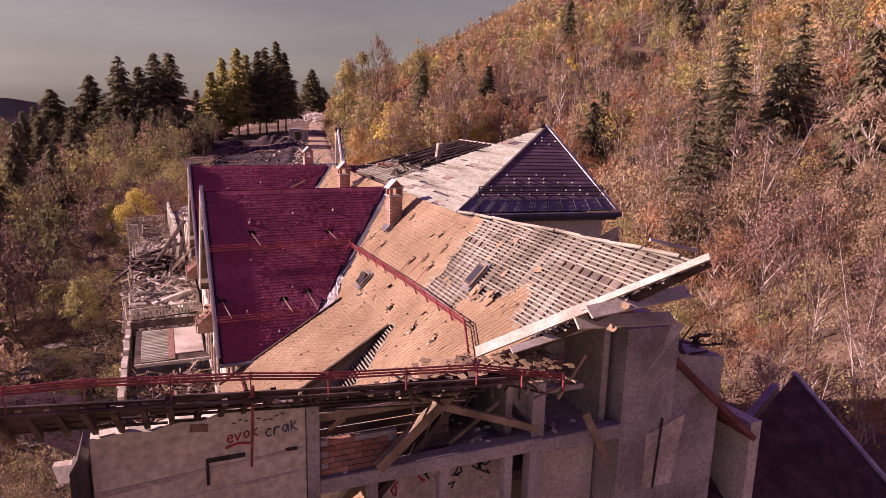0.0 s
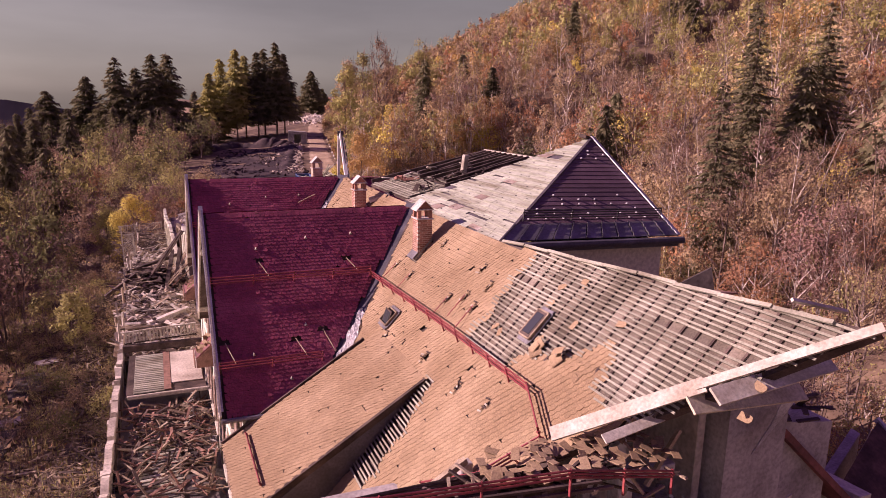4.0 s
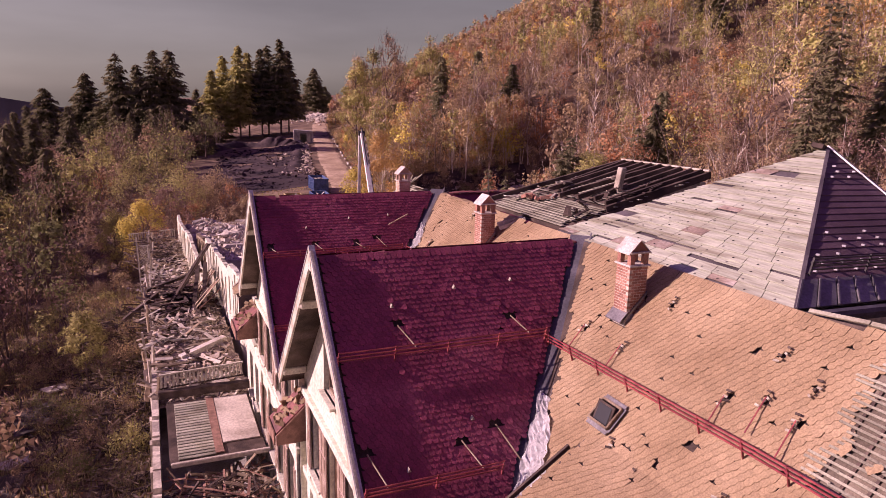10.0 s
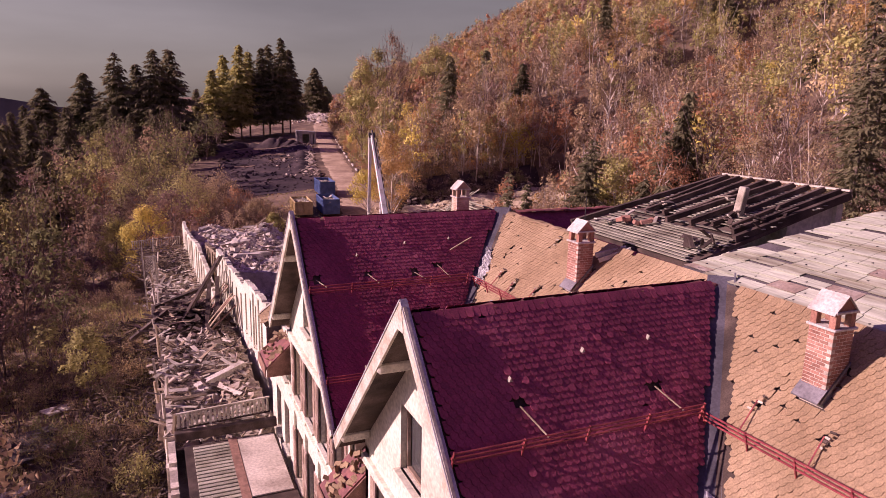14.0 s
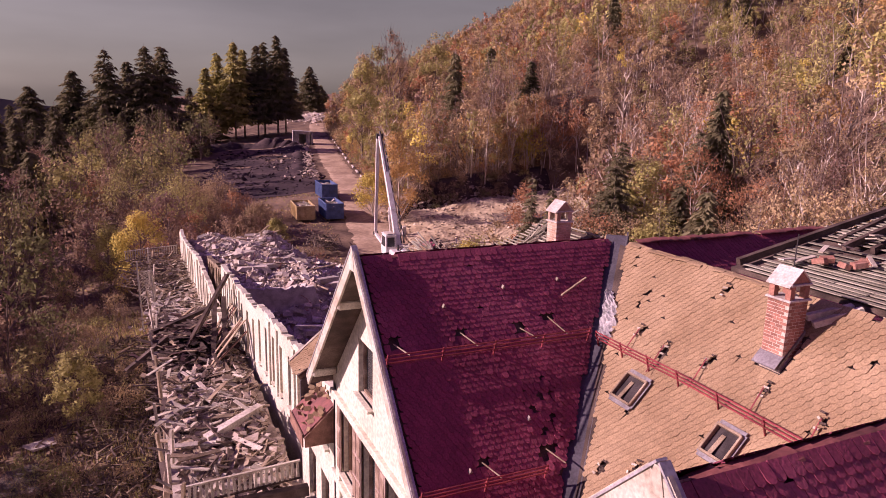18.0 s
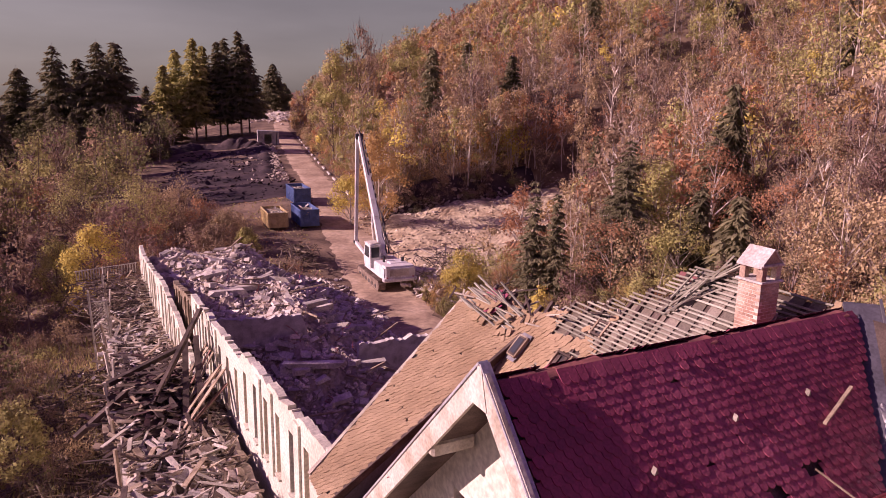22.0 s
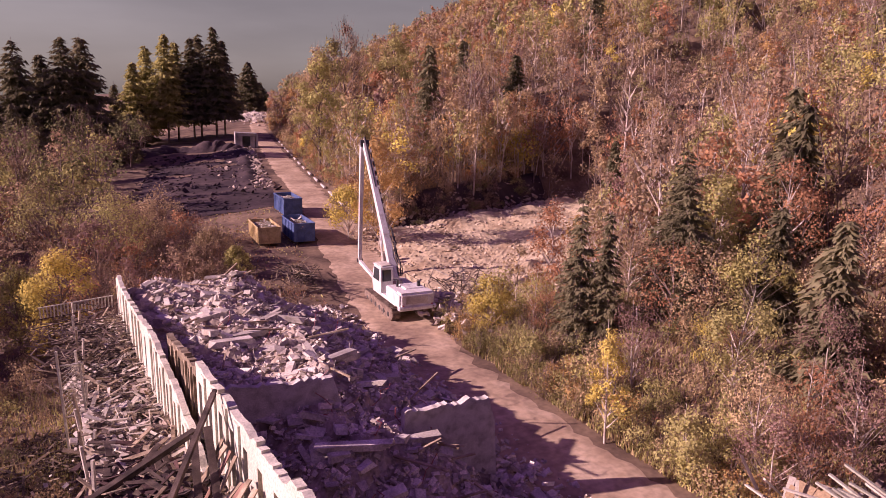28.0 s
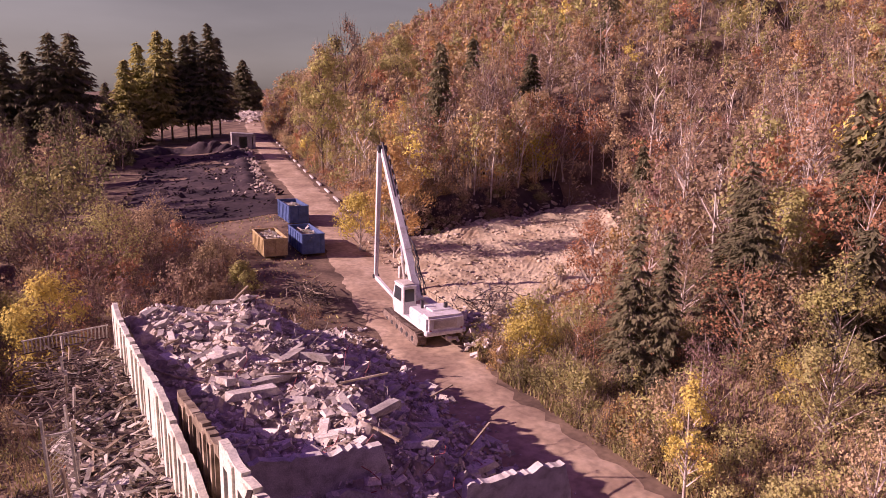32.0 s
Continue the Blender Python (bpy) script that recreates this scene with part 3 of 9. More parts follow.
# ---- front ruin at the near end ----
FY = 7.2
ruin_wall = wall_slab("wall_front_plaster", [(-0.95, FY, -7.5), (-0.95, FY, 8.8), (-0.3, FY, 8.86), (0.1, FY, 8.8), (0.6, FY, 8.9), (1.0, FY, 8.86), (1.5, FY, 8.98), (1.9, FY, 8.93), (2.5, FY, 9.0), (2.8, FY, 8.9), (3.02, FY, 8.95), (3.02, FY, -7.5)], (0, 0.35, 0), M["plaster_cream"], "dirty cream plaster wall with graffiti and a ragged top")
part("niche", box(B(), (1.42, FY - 0.01, 8.0), (0.75, 0.04, 0.09)), M["dark"], ruin_wall)
part("niche", box(B(), (1.07, FY - 0.01, 7.72), (0.06, 0.04, 0.5)), M["dark"], ruin_wall)
part("niche", box(B(), (2.72, FY - 0.01, 7.95), (0.24, 0.04, 0.06)), M["dark"], ruin_wall)
part("bare_patch", box(B(), (0.95, FY - 0.005, 8.72), (0.34, 0.02, 0.16), rot=(0, 8, 0), bevel=0.004), M["brickdust"], ruin_wall)
rngw = random.Random(11)
bm = B()
for k in range(9):
    x0 = 1.6 + k * 0.12
    box(bm, (x0, FY - 0.004, 8.72 + rngw.uniform(-0.05, 0.05)), (0.08, 0.012, 0.02), rot=(0, rngw.uniform(-25, 25), 0))
part("pencil_marks", bm, M["dark"], ruin_wall)


def stroke(points, y, r, mat, name, parent):
    """A painted line on a wall: a flat ribbon through points (x, z)."""
    bm = B()
    for (xa, za), (xb, zb) in zip(points, points[1:]):
        bar(bm, (xa, y, za), (xb, y, zb), r, 0.008, up=(0, 1, 0))
    return part(name, bm, mat, parent)


def letters(text, x0, z0, h, mat, y, parent, name):
    """Hand-sprayed letters from short strokes on a wall."""
    forms = {"e": [[(0.05, 0.45), (0.6, 0.5), (0.5, 0.85), (0.15, 0.75), (0.05, 0.3), (0.3, 0.05), (0.65, 0.2)]],
             "v": [[(0.0, 0.8), (0.25, 0.05), (0.6, 0.85)]],
             "o": [[(0.3, 0.85), (0.05, 0.5), (0.25, 0.05), (0.6, 0.3), (0.55, 0.75), (0.3, 0.85)]],
             "c": [[(0.6, 0.75), (0.3, 0.85), (0.05, 0.45), (0.25, 0.05), (0.6, 0.15)]],
             "k": [[(0.1, 0.0), (0.15, 1.1)], [(0.6, 0.9), (0.12, 0.45), (0.65, 0.0)]],
             "r": [[(0.05, 0.0), (0.1, 0.85)], [(0.08, 0.5), (0.35, 0.85), (0.6, 0.75)]],
             "a": [[(0.6, 0.8), (0.2, 0.8), (0.05, 0.3), (0.35, 0.05), (0.6, 0.75), (0.65, 0.0)]]}
    for i, ch in enumerate(text):
        for st in forms[ch]:
            stroke([(x0 + (i * 0.8 + px) * h, z0 + pz * h + 0.02 * i) for px, pz in st], y, h * 0.14, mat, name, parent)


letters("evok", 1.45, 8.3, 0.2, M["paint_red"], FY - 0.008, ruin_wall, "graffiti_letter")
stroke([(1.42, 8.2), (1.65, 8.27), (1.95, 8.23)], FY - 0.008, 0.05, M["paint_red"], "graffiti_line", ruin_wall)
letters("crak", 2.2, 8.3, 0.21, M["paint_blue"], FY - 0.008, ruin_wall, "graffiti_letter")

frame_ob = empty("concrete_frame", (3.0, FY, 5.0), label="bare concrete columns and beams of the opened storey", category="frame", kind="structure")


def fbox(name, x0, z0, x1, z1, y0, y1, mat, par=frame_ob, bev=0.02):
    return part(name, box(B(), ((x0 + x1) / 2 - 3.0, (y0 + y1) / 2 - FY, (z0 + z1) / 2 - 5.0), (x1 - x0, y1 - y0, z1 - z0), bevel=bev), mat, par)


fbox("column", 3.04, -7.5, 3.3, 8.95, FY - 0.08, FY + 0.25, M["concrete"])
fbox("beam", 3.3, 6.78, 8.75, 7.12, FY - 0.05, FY + 0.35, M["concrete"])
fbox("beam", 8.75, 6.65, 11.1, 7.05, FY - 0.02, FY + 0.3, M["concrete"])
fbox("column", 8.5, -7.5, 8.85, 8.5, FY + 0.05, FY + 0.4, M["concrete"])
fbox("column", 5.9, 7.1, 6.15, 8.3, FY + 1.6, FY + 1.85, M["concrete"])
fbox("lintel", 8.85, 8.05, 10.1, 8.2, FY + 0.3, FY + 0.55, M["concrete"])
fbox("floor_slab", 3.3, 6.7, 11.0, 6.95, FY + 0.36, FY + 3.6, M["concrete"])
part("back_wall", prism(B(), [(5.6 - 3, 3.2, 1.95), (8.4 - 3, 3.2, 1.95), (8.4 - 3, 3.2, main_z(8.4) - 5.3), (5.6 - 3, 3.2, main_z(5.6) - 5.3)], (0, 0.2, 0)), M["plaster_dirty"], frame_ob)
fbox("back_wall", 8.9, 6.95, 11.0, 9.6, FY + 2.2, FY + 2.4, M["plaster_dirty"])
fbox("partition", 8.0, 6.95, 8.2, 8.9, FY + 0.5, FY + 3.2, M["plaster_dirty"])
fbox("partition", 10.7, 6.95, 10.9, 9.7, FY + 0.4, FY + 2.2, M["plaster_dirty"])
fbox("lower_wall", 3.3, 0.0, 8.4, 6.7, FY + 1.2, FY + 1.4, M["plaster_dirty"])
fbox("lower_wall", 8.9, 0.0, 11.0, 6.6, FY + 0.9, FY + 1.1, M["plaster_dirty"])
for k in range(3):
    fbox("lower_column", 4.4 + k * 1.7, 0.0, 4.62 + k * 1.7, 6.75, FY + 0.05, FY + 0.3, M["concrete"])
# dark boards added as the shadowed space behind the infill and eave
for k in range(9):
    fbox("back_board", 3.32, 7.0 + k * 0.2, 6.5, 7.19 + k * 0.2, FY + 0.5 + 0.01 * (k % 2), FY + 0.54 + 0.01 * (k % 2), M["wood_dark"])
fbox("tie_beam", 3.3, 8.3, 6.4, 8.5, FY + 0.25, FY + 0.45, M["wood_old"])
crumb_me = mesh_of("plaster_crumb", box(B(), (0, 0, 0), (0.14, 0.1, 0.06), bevel=0.015), M["rubble_block"])
# low brick infill, brick by brick
infill = empty("brick_infill", (3.35, FY + 0.05, 7.15), label="low red brick infill wall in the concrete frame", category="wall", kind="structure")
brick_me = mesh_of("brick", box(B(), (0, 0, 0), (0.285, 0.14, 0.12), bevel=0.008), M["brick"])
for r in range(6):
    for c in range(5):
        if r == 5 and c > 1:
            continue
        o = new("brick", brick_me)
        o.parent = infill
        o.matrix_basis = pose(0.15 + c * 0.3 + (0.15 if r % 2 else 0), 0.07, 0.07 + r * 0.135, 0, 0, rngw.uniform(-1.5, 1.5))
part("mortar", box(B(), (0.85, 0.08, 0.4), (1.7, 0.1, 0.78)), M["concrete"], infill)
# lower storey wall sprayed with black lines
for k in range(14):
    x0 = 4.1 + rngw.uniform(0, 4.2)
    z0 = rngw.uniform(5.7, 6.5)
    pts = [(x0, z0)]
    for j in range(5):
        pts.append((pts[-1][0] + rngw.uniform(-0.22, 0.26), pts[-1][1] + rngw.uniform(-0.25, 0.25)))
    stroke(pts, FY + 1.19, 0.045, M["paint_black"] if k % 4 else M["paint_red"], "graffiti_line", frame_ob).matrix_basis = pose(-3.0, -FY, -5.0)
for k in range(7):
    pts = [(9.5 + rngw.uniform(0, 1.1), rngw.uniform(7.4, 8.6))]
    for j in range(4):
        pts.append((pts[-1][0] + rngw.uniform(-0.15, 0.15), pts[-1][1] + rngw.uniform(-0.18, 0.18)))
    stroke(pts, FY + 2.19, 0.04, M["paint_black"] if k % 3 else M["paint_red"], "graffiti_line", frame_ob).matrix_basis = pose(-3.0, -FY, -5.0)
# fallen timbers inside the frame
for a, b, w in (((4.55, FY - 0.12, 7.2), (6.4, FY - 0.02, 8.75), 0.2), ((5.2, FY + 0.3, 8.6), (8.7, FY + 0.1, 7.3), 0.14), ((9.9, FY - 0.1, 7.6), (10.6, FY - 0.25, 6.2), 0.16), ((9.2, FY + 0.1, 8.0), (10.0, FY + 0.2, 9.0), 0.08), ((3.6, FY + 0.5, 8.0), (5.6, FY + 0.8, 8.9), 0.1), ((6.5, FY + 0.5, 7.1), (8.2, FY + 0.9, 7.9), 0.08)):
    ob = part("fallen_beam", bar(B(), a, b, w, w * 1.2), M["wood_old"])
    tagged(ob, "grey weathered roof beam fallen into the open storey", "beam", group="fallen beams")
# two pale boards stand in for spots of sun on the floor
for a in ((6.6, FY + 1.2, 6.97, 14), (7.3, FY + 1.0, 6.98, -12)):
    ob = part("fallen_board", box(B(), (a[0], a[1], a[2] + 0.02), (0.75, 0.4, 0.03), rot=(2, 0, a[3])), M["yellow_board"])
    tagged(ob, "pale yellow board standing in for a patch of sunlight on the open floor", "board", group="loose boards")
rag = B()
prism(rag, [(8.2, FY + 0.75, 8.4), (8.45, FY + 0.75, 8.25), (8.5, FY + 0.75, 7.7), (8.62, FY + 0.75, 8.3), (8.75, FY + 0.75, 7.6), (8.85, FY + 0.75, 8.5), (9.2, FY + 0.75, 8.75), (9.15, FY + 0.75, 7.6), (8.98, FY + 0.75, 6.97), (8.2, FY + 0.75, 7.9)], (0, 0.12, 0))
tagged(part("wall_ragged_partition", rag, M["plaster"]), "torn pale plaster partition in the open storey", "wall", kind="structure")
pan = tagged(part("wall_painted_panel", prism(B(), [(10.75, FY + 0.95, 8.3), (11.3, FY + 0.95, 8.6), (11.8, FY + 0.95, 7.6), (11.3, FY + 0.95, 6.7), (10.85, FY + 0.95, 6.7)], (0, 0.1, 0)), M["plaster_dirty"]), "broken plaster panel with black and red spray lines", "wall", kind="structure")
for k in range(8):
    pts = [(10.95 + rngw.uniform(0, 0.4), rngw.uniform(7.1, 7.9))]
    for j in range(4):
        pts.append((pts[-1][0] + rngw.uniform(-0.14, 0.14), pts[-1][1] + rngw.uniform(-0.16, 0.16)))
    stroke(pts, FY + 0.94, 0.03, M["paint_black"] if k % 4 else M["paint_red"], "graffiti_line", pan)
for k in range(70):
    o = new("plaster_crumb", crumb_me)
    o.parent = frame_ob
    o.matrix_basis = pose(rngw.uniform(0.6, 7.8), rngw.uniform(0.0, 1.6), 2.16 + rngw.uniform(-0.06, 0.0) if rngw.random() < 0.4 else 2.0, rngw.uniform(-30, 30), rngw.uniform(-30, 30), rngw.uniform(0, 180))
# rear right concrete walls
wall_slab("wall_front_concrete", [(11.1, FY, -7.5), (11.1, FY, 9.6), (12.75, FY, 9.55), (12.75, FY, -7.5)], (0, 2.4, 0), M["concrete"], "stained grey concrete wall shaft with board marks")
wall_slab("wall_front_recess", [(12.75, FY + 0.5, -7.5), (12.75, FY + 0.5, 8.9), (13.6, FY + 0.5, 8.4), (14.9, FY + 0.5, 8.2), (14.9, FY + 0.5, -7.5)], (0, 1.6, 0), M["concrete"], "stained grey concrete end wall")
pw = wall_slab("wall_patch_panel", [(11.95, FY - 0.03, 5.0), (11.95, FY - 0.03, 6.6), (13.2, FY - 0.03, 7.0), (12.9, FY - 0.03, 5.0)], (0, 0.03, 0), M["plaster_dirty"], "pale plaster remnant on the concrete wall")
part("crack", bar(B(), (12.3, FY - 0.04, 5.0), (12.42, FY - 0.04, 7.0), 0.07, 0.02, up=(0, 1, 0)), M["dark"], pw)
# left ruin: low walls and slabs seen beyond the plaster wall
wall_slab("wall_left_stub", [(-1.3, FY - 0.2, -7.5), (-1.3, FY - 0.2, 8.3), (-1.15, FY - 0.2, 8.55), (-1.0, FY - 0.2, 8.45), (-0.95, FY - 0.2, -7.5)], (0, 2.2, 0), M["dark_roof"], "ragged dark concrete wall stub")
for k in range(2):
    wall_slab("wall_stain_band", [(-0.94, FY - 0.012, 7.72 - k * 0.5), (3.0, FY - 0.012, 7.95 - k * 0.5), (3.0, FY - 0.012, 7.89 - k * 0.5), (-0.94, FY - 0.012, 7.6 - k * 0.5)], (0, 0.01, 0), M["plaster_dirty"], "grey stained band on the cream plaster wall")
for k in range(5):
    f0, f1 = k / 5 + 0.004, (k + 1) / 5 - 0.004
    ta, tb = Vector((-2.74, 9.60, 9.10)), Vector((-1.28, 9.60, 8.72))
    ba, bb = Vector((-2.53, 8.30, 8.92)), Vector((-1.11, 7.30, 8.42))
    wall_slab("annex_roof_sheet", [ta.lerp(ba, f0), tb.lerp(bb, f0), tb.lerp(bb, f1), ta.lerp(ba, f1)], (0, 0.05, -0.06 - 0.01 * (k % 2)), M["tile_old_shaded"], "dark weathered roof sheet over the near annex", "roof")
wall_slab("terrace_slab_low", [(-1.62, 7.40, 8.29), (-1.15, 7.40, 8.28), (-1.12, 7.10, 8.10), (-1.49, 7.10, 8.08)], (0, 0.3, -0.05), M["plaster_dirty"], "pale concrete slab beside the ruin", "slab")

# eave remnant: rafters, battens and the guard rail over the front wall
eave = empty("torn_eave", (0, 6.6, 9.3), label="torn timber eave with broken rafters above the front wall", category="roof")
for k in range(22):
    x = -2.6 + k * 0.44
    if x > 6.9:
        break
    z = 9.95 - 0.09 * (x + 2.6)
    part("rafter", bar(B(), (x, 0.75, -0.38 - 0.01 * (x + 2.6) + rngw.uniform(-0.03, 0.03)), (x + rngw.uniform(-0.1, 0.1), -1.0 + rngw.uniform(-0.1, 0.35), z - 9.3 + 0.35), 0.1, 0.14), M["wood_dark"], eave)
    if k % 1 == 0:
        part("rafter_end", box(B(), (x + rngw.uniform(-0.05, 0.05), -1.05 + rngw.uniform(-0.05, 0.2), z - 9.3 + 0.32), (0.085, 0.06, 0.1), rot=(20, 0, rngw.uniform(-10, 10))), M["wood_old"], eave)
for j in range(5):
    zz = 1.1 - j * 0.3
    yy = -1.0 + j * 0.42
    for x0 in (-2.8, 0.5, 3.6):
        x1 = x0 + 3.2
        part("lath", bar(B(), (x0, yy + rngw.uniform(-0.05, 0.05), zz - 0.09 * (x0 + 2.6)), (x1, yy + rngw.uniform(-0.1, 0.1), zz - 0.09 * (x1 + 2.6) + rngw.uniform(-0.04, 0.04)), 0.05, 0.04), M["wood_dark"], eave)
for j in range(6):
    t = (j + 0.5) / 6
    for x0 in (-2.9, 0.1, 2.7, 5.0):
        x1 = x0 + rngw.uniform(2.2, 3.0)
        yy = -0.95 + 1.7 * t
        z0_, z1_ = (lerp(1.06 - 0.09 * (q + 2.6), -0.22 - 0.01 * (q + 2.6), t) for q in (x0, x1))
        part("sheathing_board", bar(B(), (x0, yy, z0_), (x1, yy + rngw.uniform(-0.05, 0.05), z1_), 0.34, 0.025, up=(0, 0.58, 0.81)), M["wood_dark"], eave)
part("eave_lath", bar(B(), (-2.9, -1.1, 1.02), (7.0, -1.02, 0.14), 0.05, 0.05), M["wood_dark"], eave)
for k in range(34):
    x = rngw.uniform(4.4, 8.6)
    part("broken_lath", bar(B(), (x, rngw.uniform(-1.0, 0.2), rngw.uniform(-0.25, 0.45) - 0.03 * x), (x + rngw.uniform(-0.9, 0.9), rngw.uniform(-1.0, 0.4), rngw.uniform(-0.3, 0.45) - 0.03 * x), 0.05, 0.035), M["wood_old"] if k % 2 else M["wood_dark"], eave)
tile_flat = mesh_of("tile", box(B(), (0, 0, 0), (0.15, 0.23, 0.014), bevel=0.004), M["tile_orange_piece"])
for k in range(120):
    x = rngw.uniform(5.2, 8.7)
    o = new("tile", tile_flat)
    o.parent = eave
    o.matrix_basis = pose(x, rngw.uniform(-0.6, 0.5), 0.5 - 0.05 * x + rngw.uniform(-0.03, 0.12), rngw.uniform(-15, 35), rngw.uniform(-15, 15), rngw.uniform(-40, 40))


def guard_rail(name, pts, label, pipes=3, gap=0.1, post_h=0.34, step=1.15, up=(0, 0, 1), paint="rail", bracket=None):
    """A snow guard: parallel pipes on posts along a line."""
    g = empty(name, pts[0], label=label, category="snow guard", group="snow guards")
    o = Vector(pts[0])
    u = Vector(up).normalized()
    for i in range(pipes):
        for a, b in zip(pts, pts[1:]):
            h = u * (post_h - i * gap)
            part("pipe", tube(B(), Vector(a) - o + h, Vector(b) - o + h, 0.02, n=6), M[paint], g)
    for a, b in zip(pts, pts[1:]):
        a, b = Vector(a) - o, Vector(b) - o
        n = max(1, round((b - a).length / step))
        for k in range(n + (1 if b == Vector(pts[-1]) - o else 0)):
            p = a.lerp(b, k / n)
            part("post", bar(B(), p - u * 0.06, p + u * (post_h + 0.03), 0.04, 0.02, up=(b - a)), M[paint], g)
            if bracket is not None:
                part("bracket", bar(B(), p, p + Vector(bracket) * 0.5, 0.05, 0.02), M[paint], g)
            part("clamp", box(B(), p + u * (post_h - gap), (0.06, 0.06, 0.04)), M[paint], g)
    return g


guard_rail("snow_guard", [(-2.9, 5.5, 10.35), (-0.77, 5.5, 10.3), (1.77, 5.45, 10.08), (3.06, 5.2, 10.0), (6.0, 5.3, 9.72), (8.2, 5.6, 9.1)], "bent red snow guard rail standing on the torn eave", post_h=0.36, gap=0.055, step=1.25)
tagged(part("leaning_pole", tube(B(), (1.80, 5.42, 10.2), (1.86, 6.7, 8.0), 0.03, n=6), M["rail"]), "thin red pipe hanging down over the plaster wall", "pipe")

# white gutter and fascia boards at the cut roof end
for a, b, w, h, m_, lab in (((7.0, 7.4, 9.45), (8.69, 5.6, 10.9), 0.26, 0.05, "white_board", "white painted verge board along the cut roof edge"),
                            ((8.6, 5.7, 10.85), (10.15, 3.85, 12.27), 0.15, 0.05, "white_board", "white painted verge board along the cut roof edge"),
                            ((7.24, 6.2, 9.9), (9.08, 6.2, 10.22), 0.17, 0.04, "white_board", "white painted fascia board hanging under the cut roof"),
                            ((8.3, 5.0, 11.0), (10.78, 5.0, 11.22), 0.3, 0.05, "white_board", "white gutter trough broken off at the cut roof end"),
                            ((8.43, 5.6, 10.57), (10.99, 5.6, 10.42), 0.32, 0.05, "yellow_board", "pale yellow board under the cut roof end"),
                            ((9.66, 5.0, 12.4), (10.95, 5.0, 12.08), 0.06, 0.05, "white_board", "loose ridge batten pointing past the roof end")):
    tagged(part("fascia_board", bar(B(), a, b, w, h, up=(-0.25, -0.6, 0.75)), M[m_]), lab, "board", group="fascia boards")
tagged(part("crumpled_sheet", prism(B(), [(12.1, 6.75, 9.9), (12.4, 6.7, 9.7), (12.0, 6.9, 8.9), (11.35, 6.8, 8.5), (11.9, 6.85, 9.1)], (0.02, 0.03, 0)), M["zinc_pale"]), "torn grey metal sheet hanging off the concrete wall", "metal sheet")
for k in range(16):
    x = rngw.uniform(12.6, 14.6)
    tagged(part("broken_board", bar(B(), (x, FY + rngw.uniform(0.2, 1.2), 8.5 + rngw.uniform(-0.1, 0.3)), (x + rngw.uniform(-0.9, 0.9), FY + rngw.uniform(0.0, 1.6), 8.75 + rngw.uniform(-0.2, 0.4)), 0.12, 0.03), M["wood_dark"]), "dark broken roof board on top of the end wall", "board", group="broken boards")
# shade on the lower wing comes partly from its darkened tile colour
tagged(part("low_wing_roof", prism(B(), [(15.4, 8.6, 3.4), (22.8, 11.6, 5.0), (24.0, 3.0, -1.0), (16.2, 1.0, -2.0)], (0, 0, -0.2)), M["tile_old_shaded"]), "dark red tiled roof of a lower wing, shade put into its colour", "roof", kind="structure")
tagged(part("verge_board", bar(B(), (22.85, 11.7, 5.05), (24.05, 2.9, -0.95), 0.16, 0.16), M["zinc_pale"]), "pale verge board of the lower wing roof", "roof verge", kind="structure")
wall_slab("wall_low_wing", [(15.4, 9.2, -7.5), (22.6, 12.0, -7.5), (22.6, 12.0, 4.4), (15.4, 9.2, 2.8)], (0.1, 0.4, 0), M["concrete"], "grey wall of the lower wing")



# ---- roofs: decks ----
def deck(name, poly, mat, label, t=0.16):
    n = (Vector(poly[1]) - Vector(poly[0])).cross(Vector(poly[2]) - Vector(poly[0])).normalized()
    if n.z < 0:
        n = -n
    ob = part(name, prism(B(), [Vector(p) - n * 0.05 for p in poly], -n * t), mat)
    return tagged(ob, label, "roof", kind="structure")


VB = 16.72                    # y at which the first valley meets the eave


def valley_x(z):
    return RX - (RZ - z) / K


def gable_y(gy_, z, s):
    return gy_ + s * (GZ0 - z) / KG


def p_main(x, y):
    return (x, y, main_z(x))


roof_main = deck("roof_main", [p_main(10.2, 3.95), p_main(9.55, 14), p_main(9.4, 35.2), p_main(8.65, 35.85), p_main(8.25, 36.75), p_main(7.9, 37.9), p_main(7.55, 39.2), p_main(7.4, 41.6), p_main(6.6, 41.4), p_main(3.0, 40.0), p_main(3.0, 7.5), p_main(7.1, 7.5)], M["wood_dark"], "orange clay tiled roof slope, partly stripped to the battens")
roof_shed = deck("roof_shed_near", [(6.6, 12.6, main_z(6.6) + 0.06), (6.6, 16.6, main_z(6.6) + 0.06), (1.95, 16.35, 5.6), (1.95, 12.6, 5.6)], M["wood_dark"], "orange clay tiled shed dormer roof", 0.12)
roof_shed2 = deck("roof_shed_far", [(7.2, 38.75, main_z(7.2) + 0.06), (7.2, 42.0, main_z(7.2) + 0.06), (2.0, 40.0, 5.75), (2.0, 38.75, 5.75)], M["wood_dark"], "red clay tiled shed dormer roof at the broken end", 0.12)
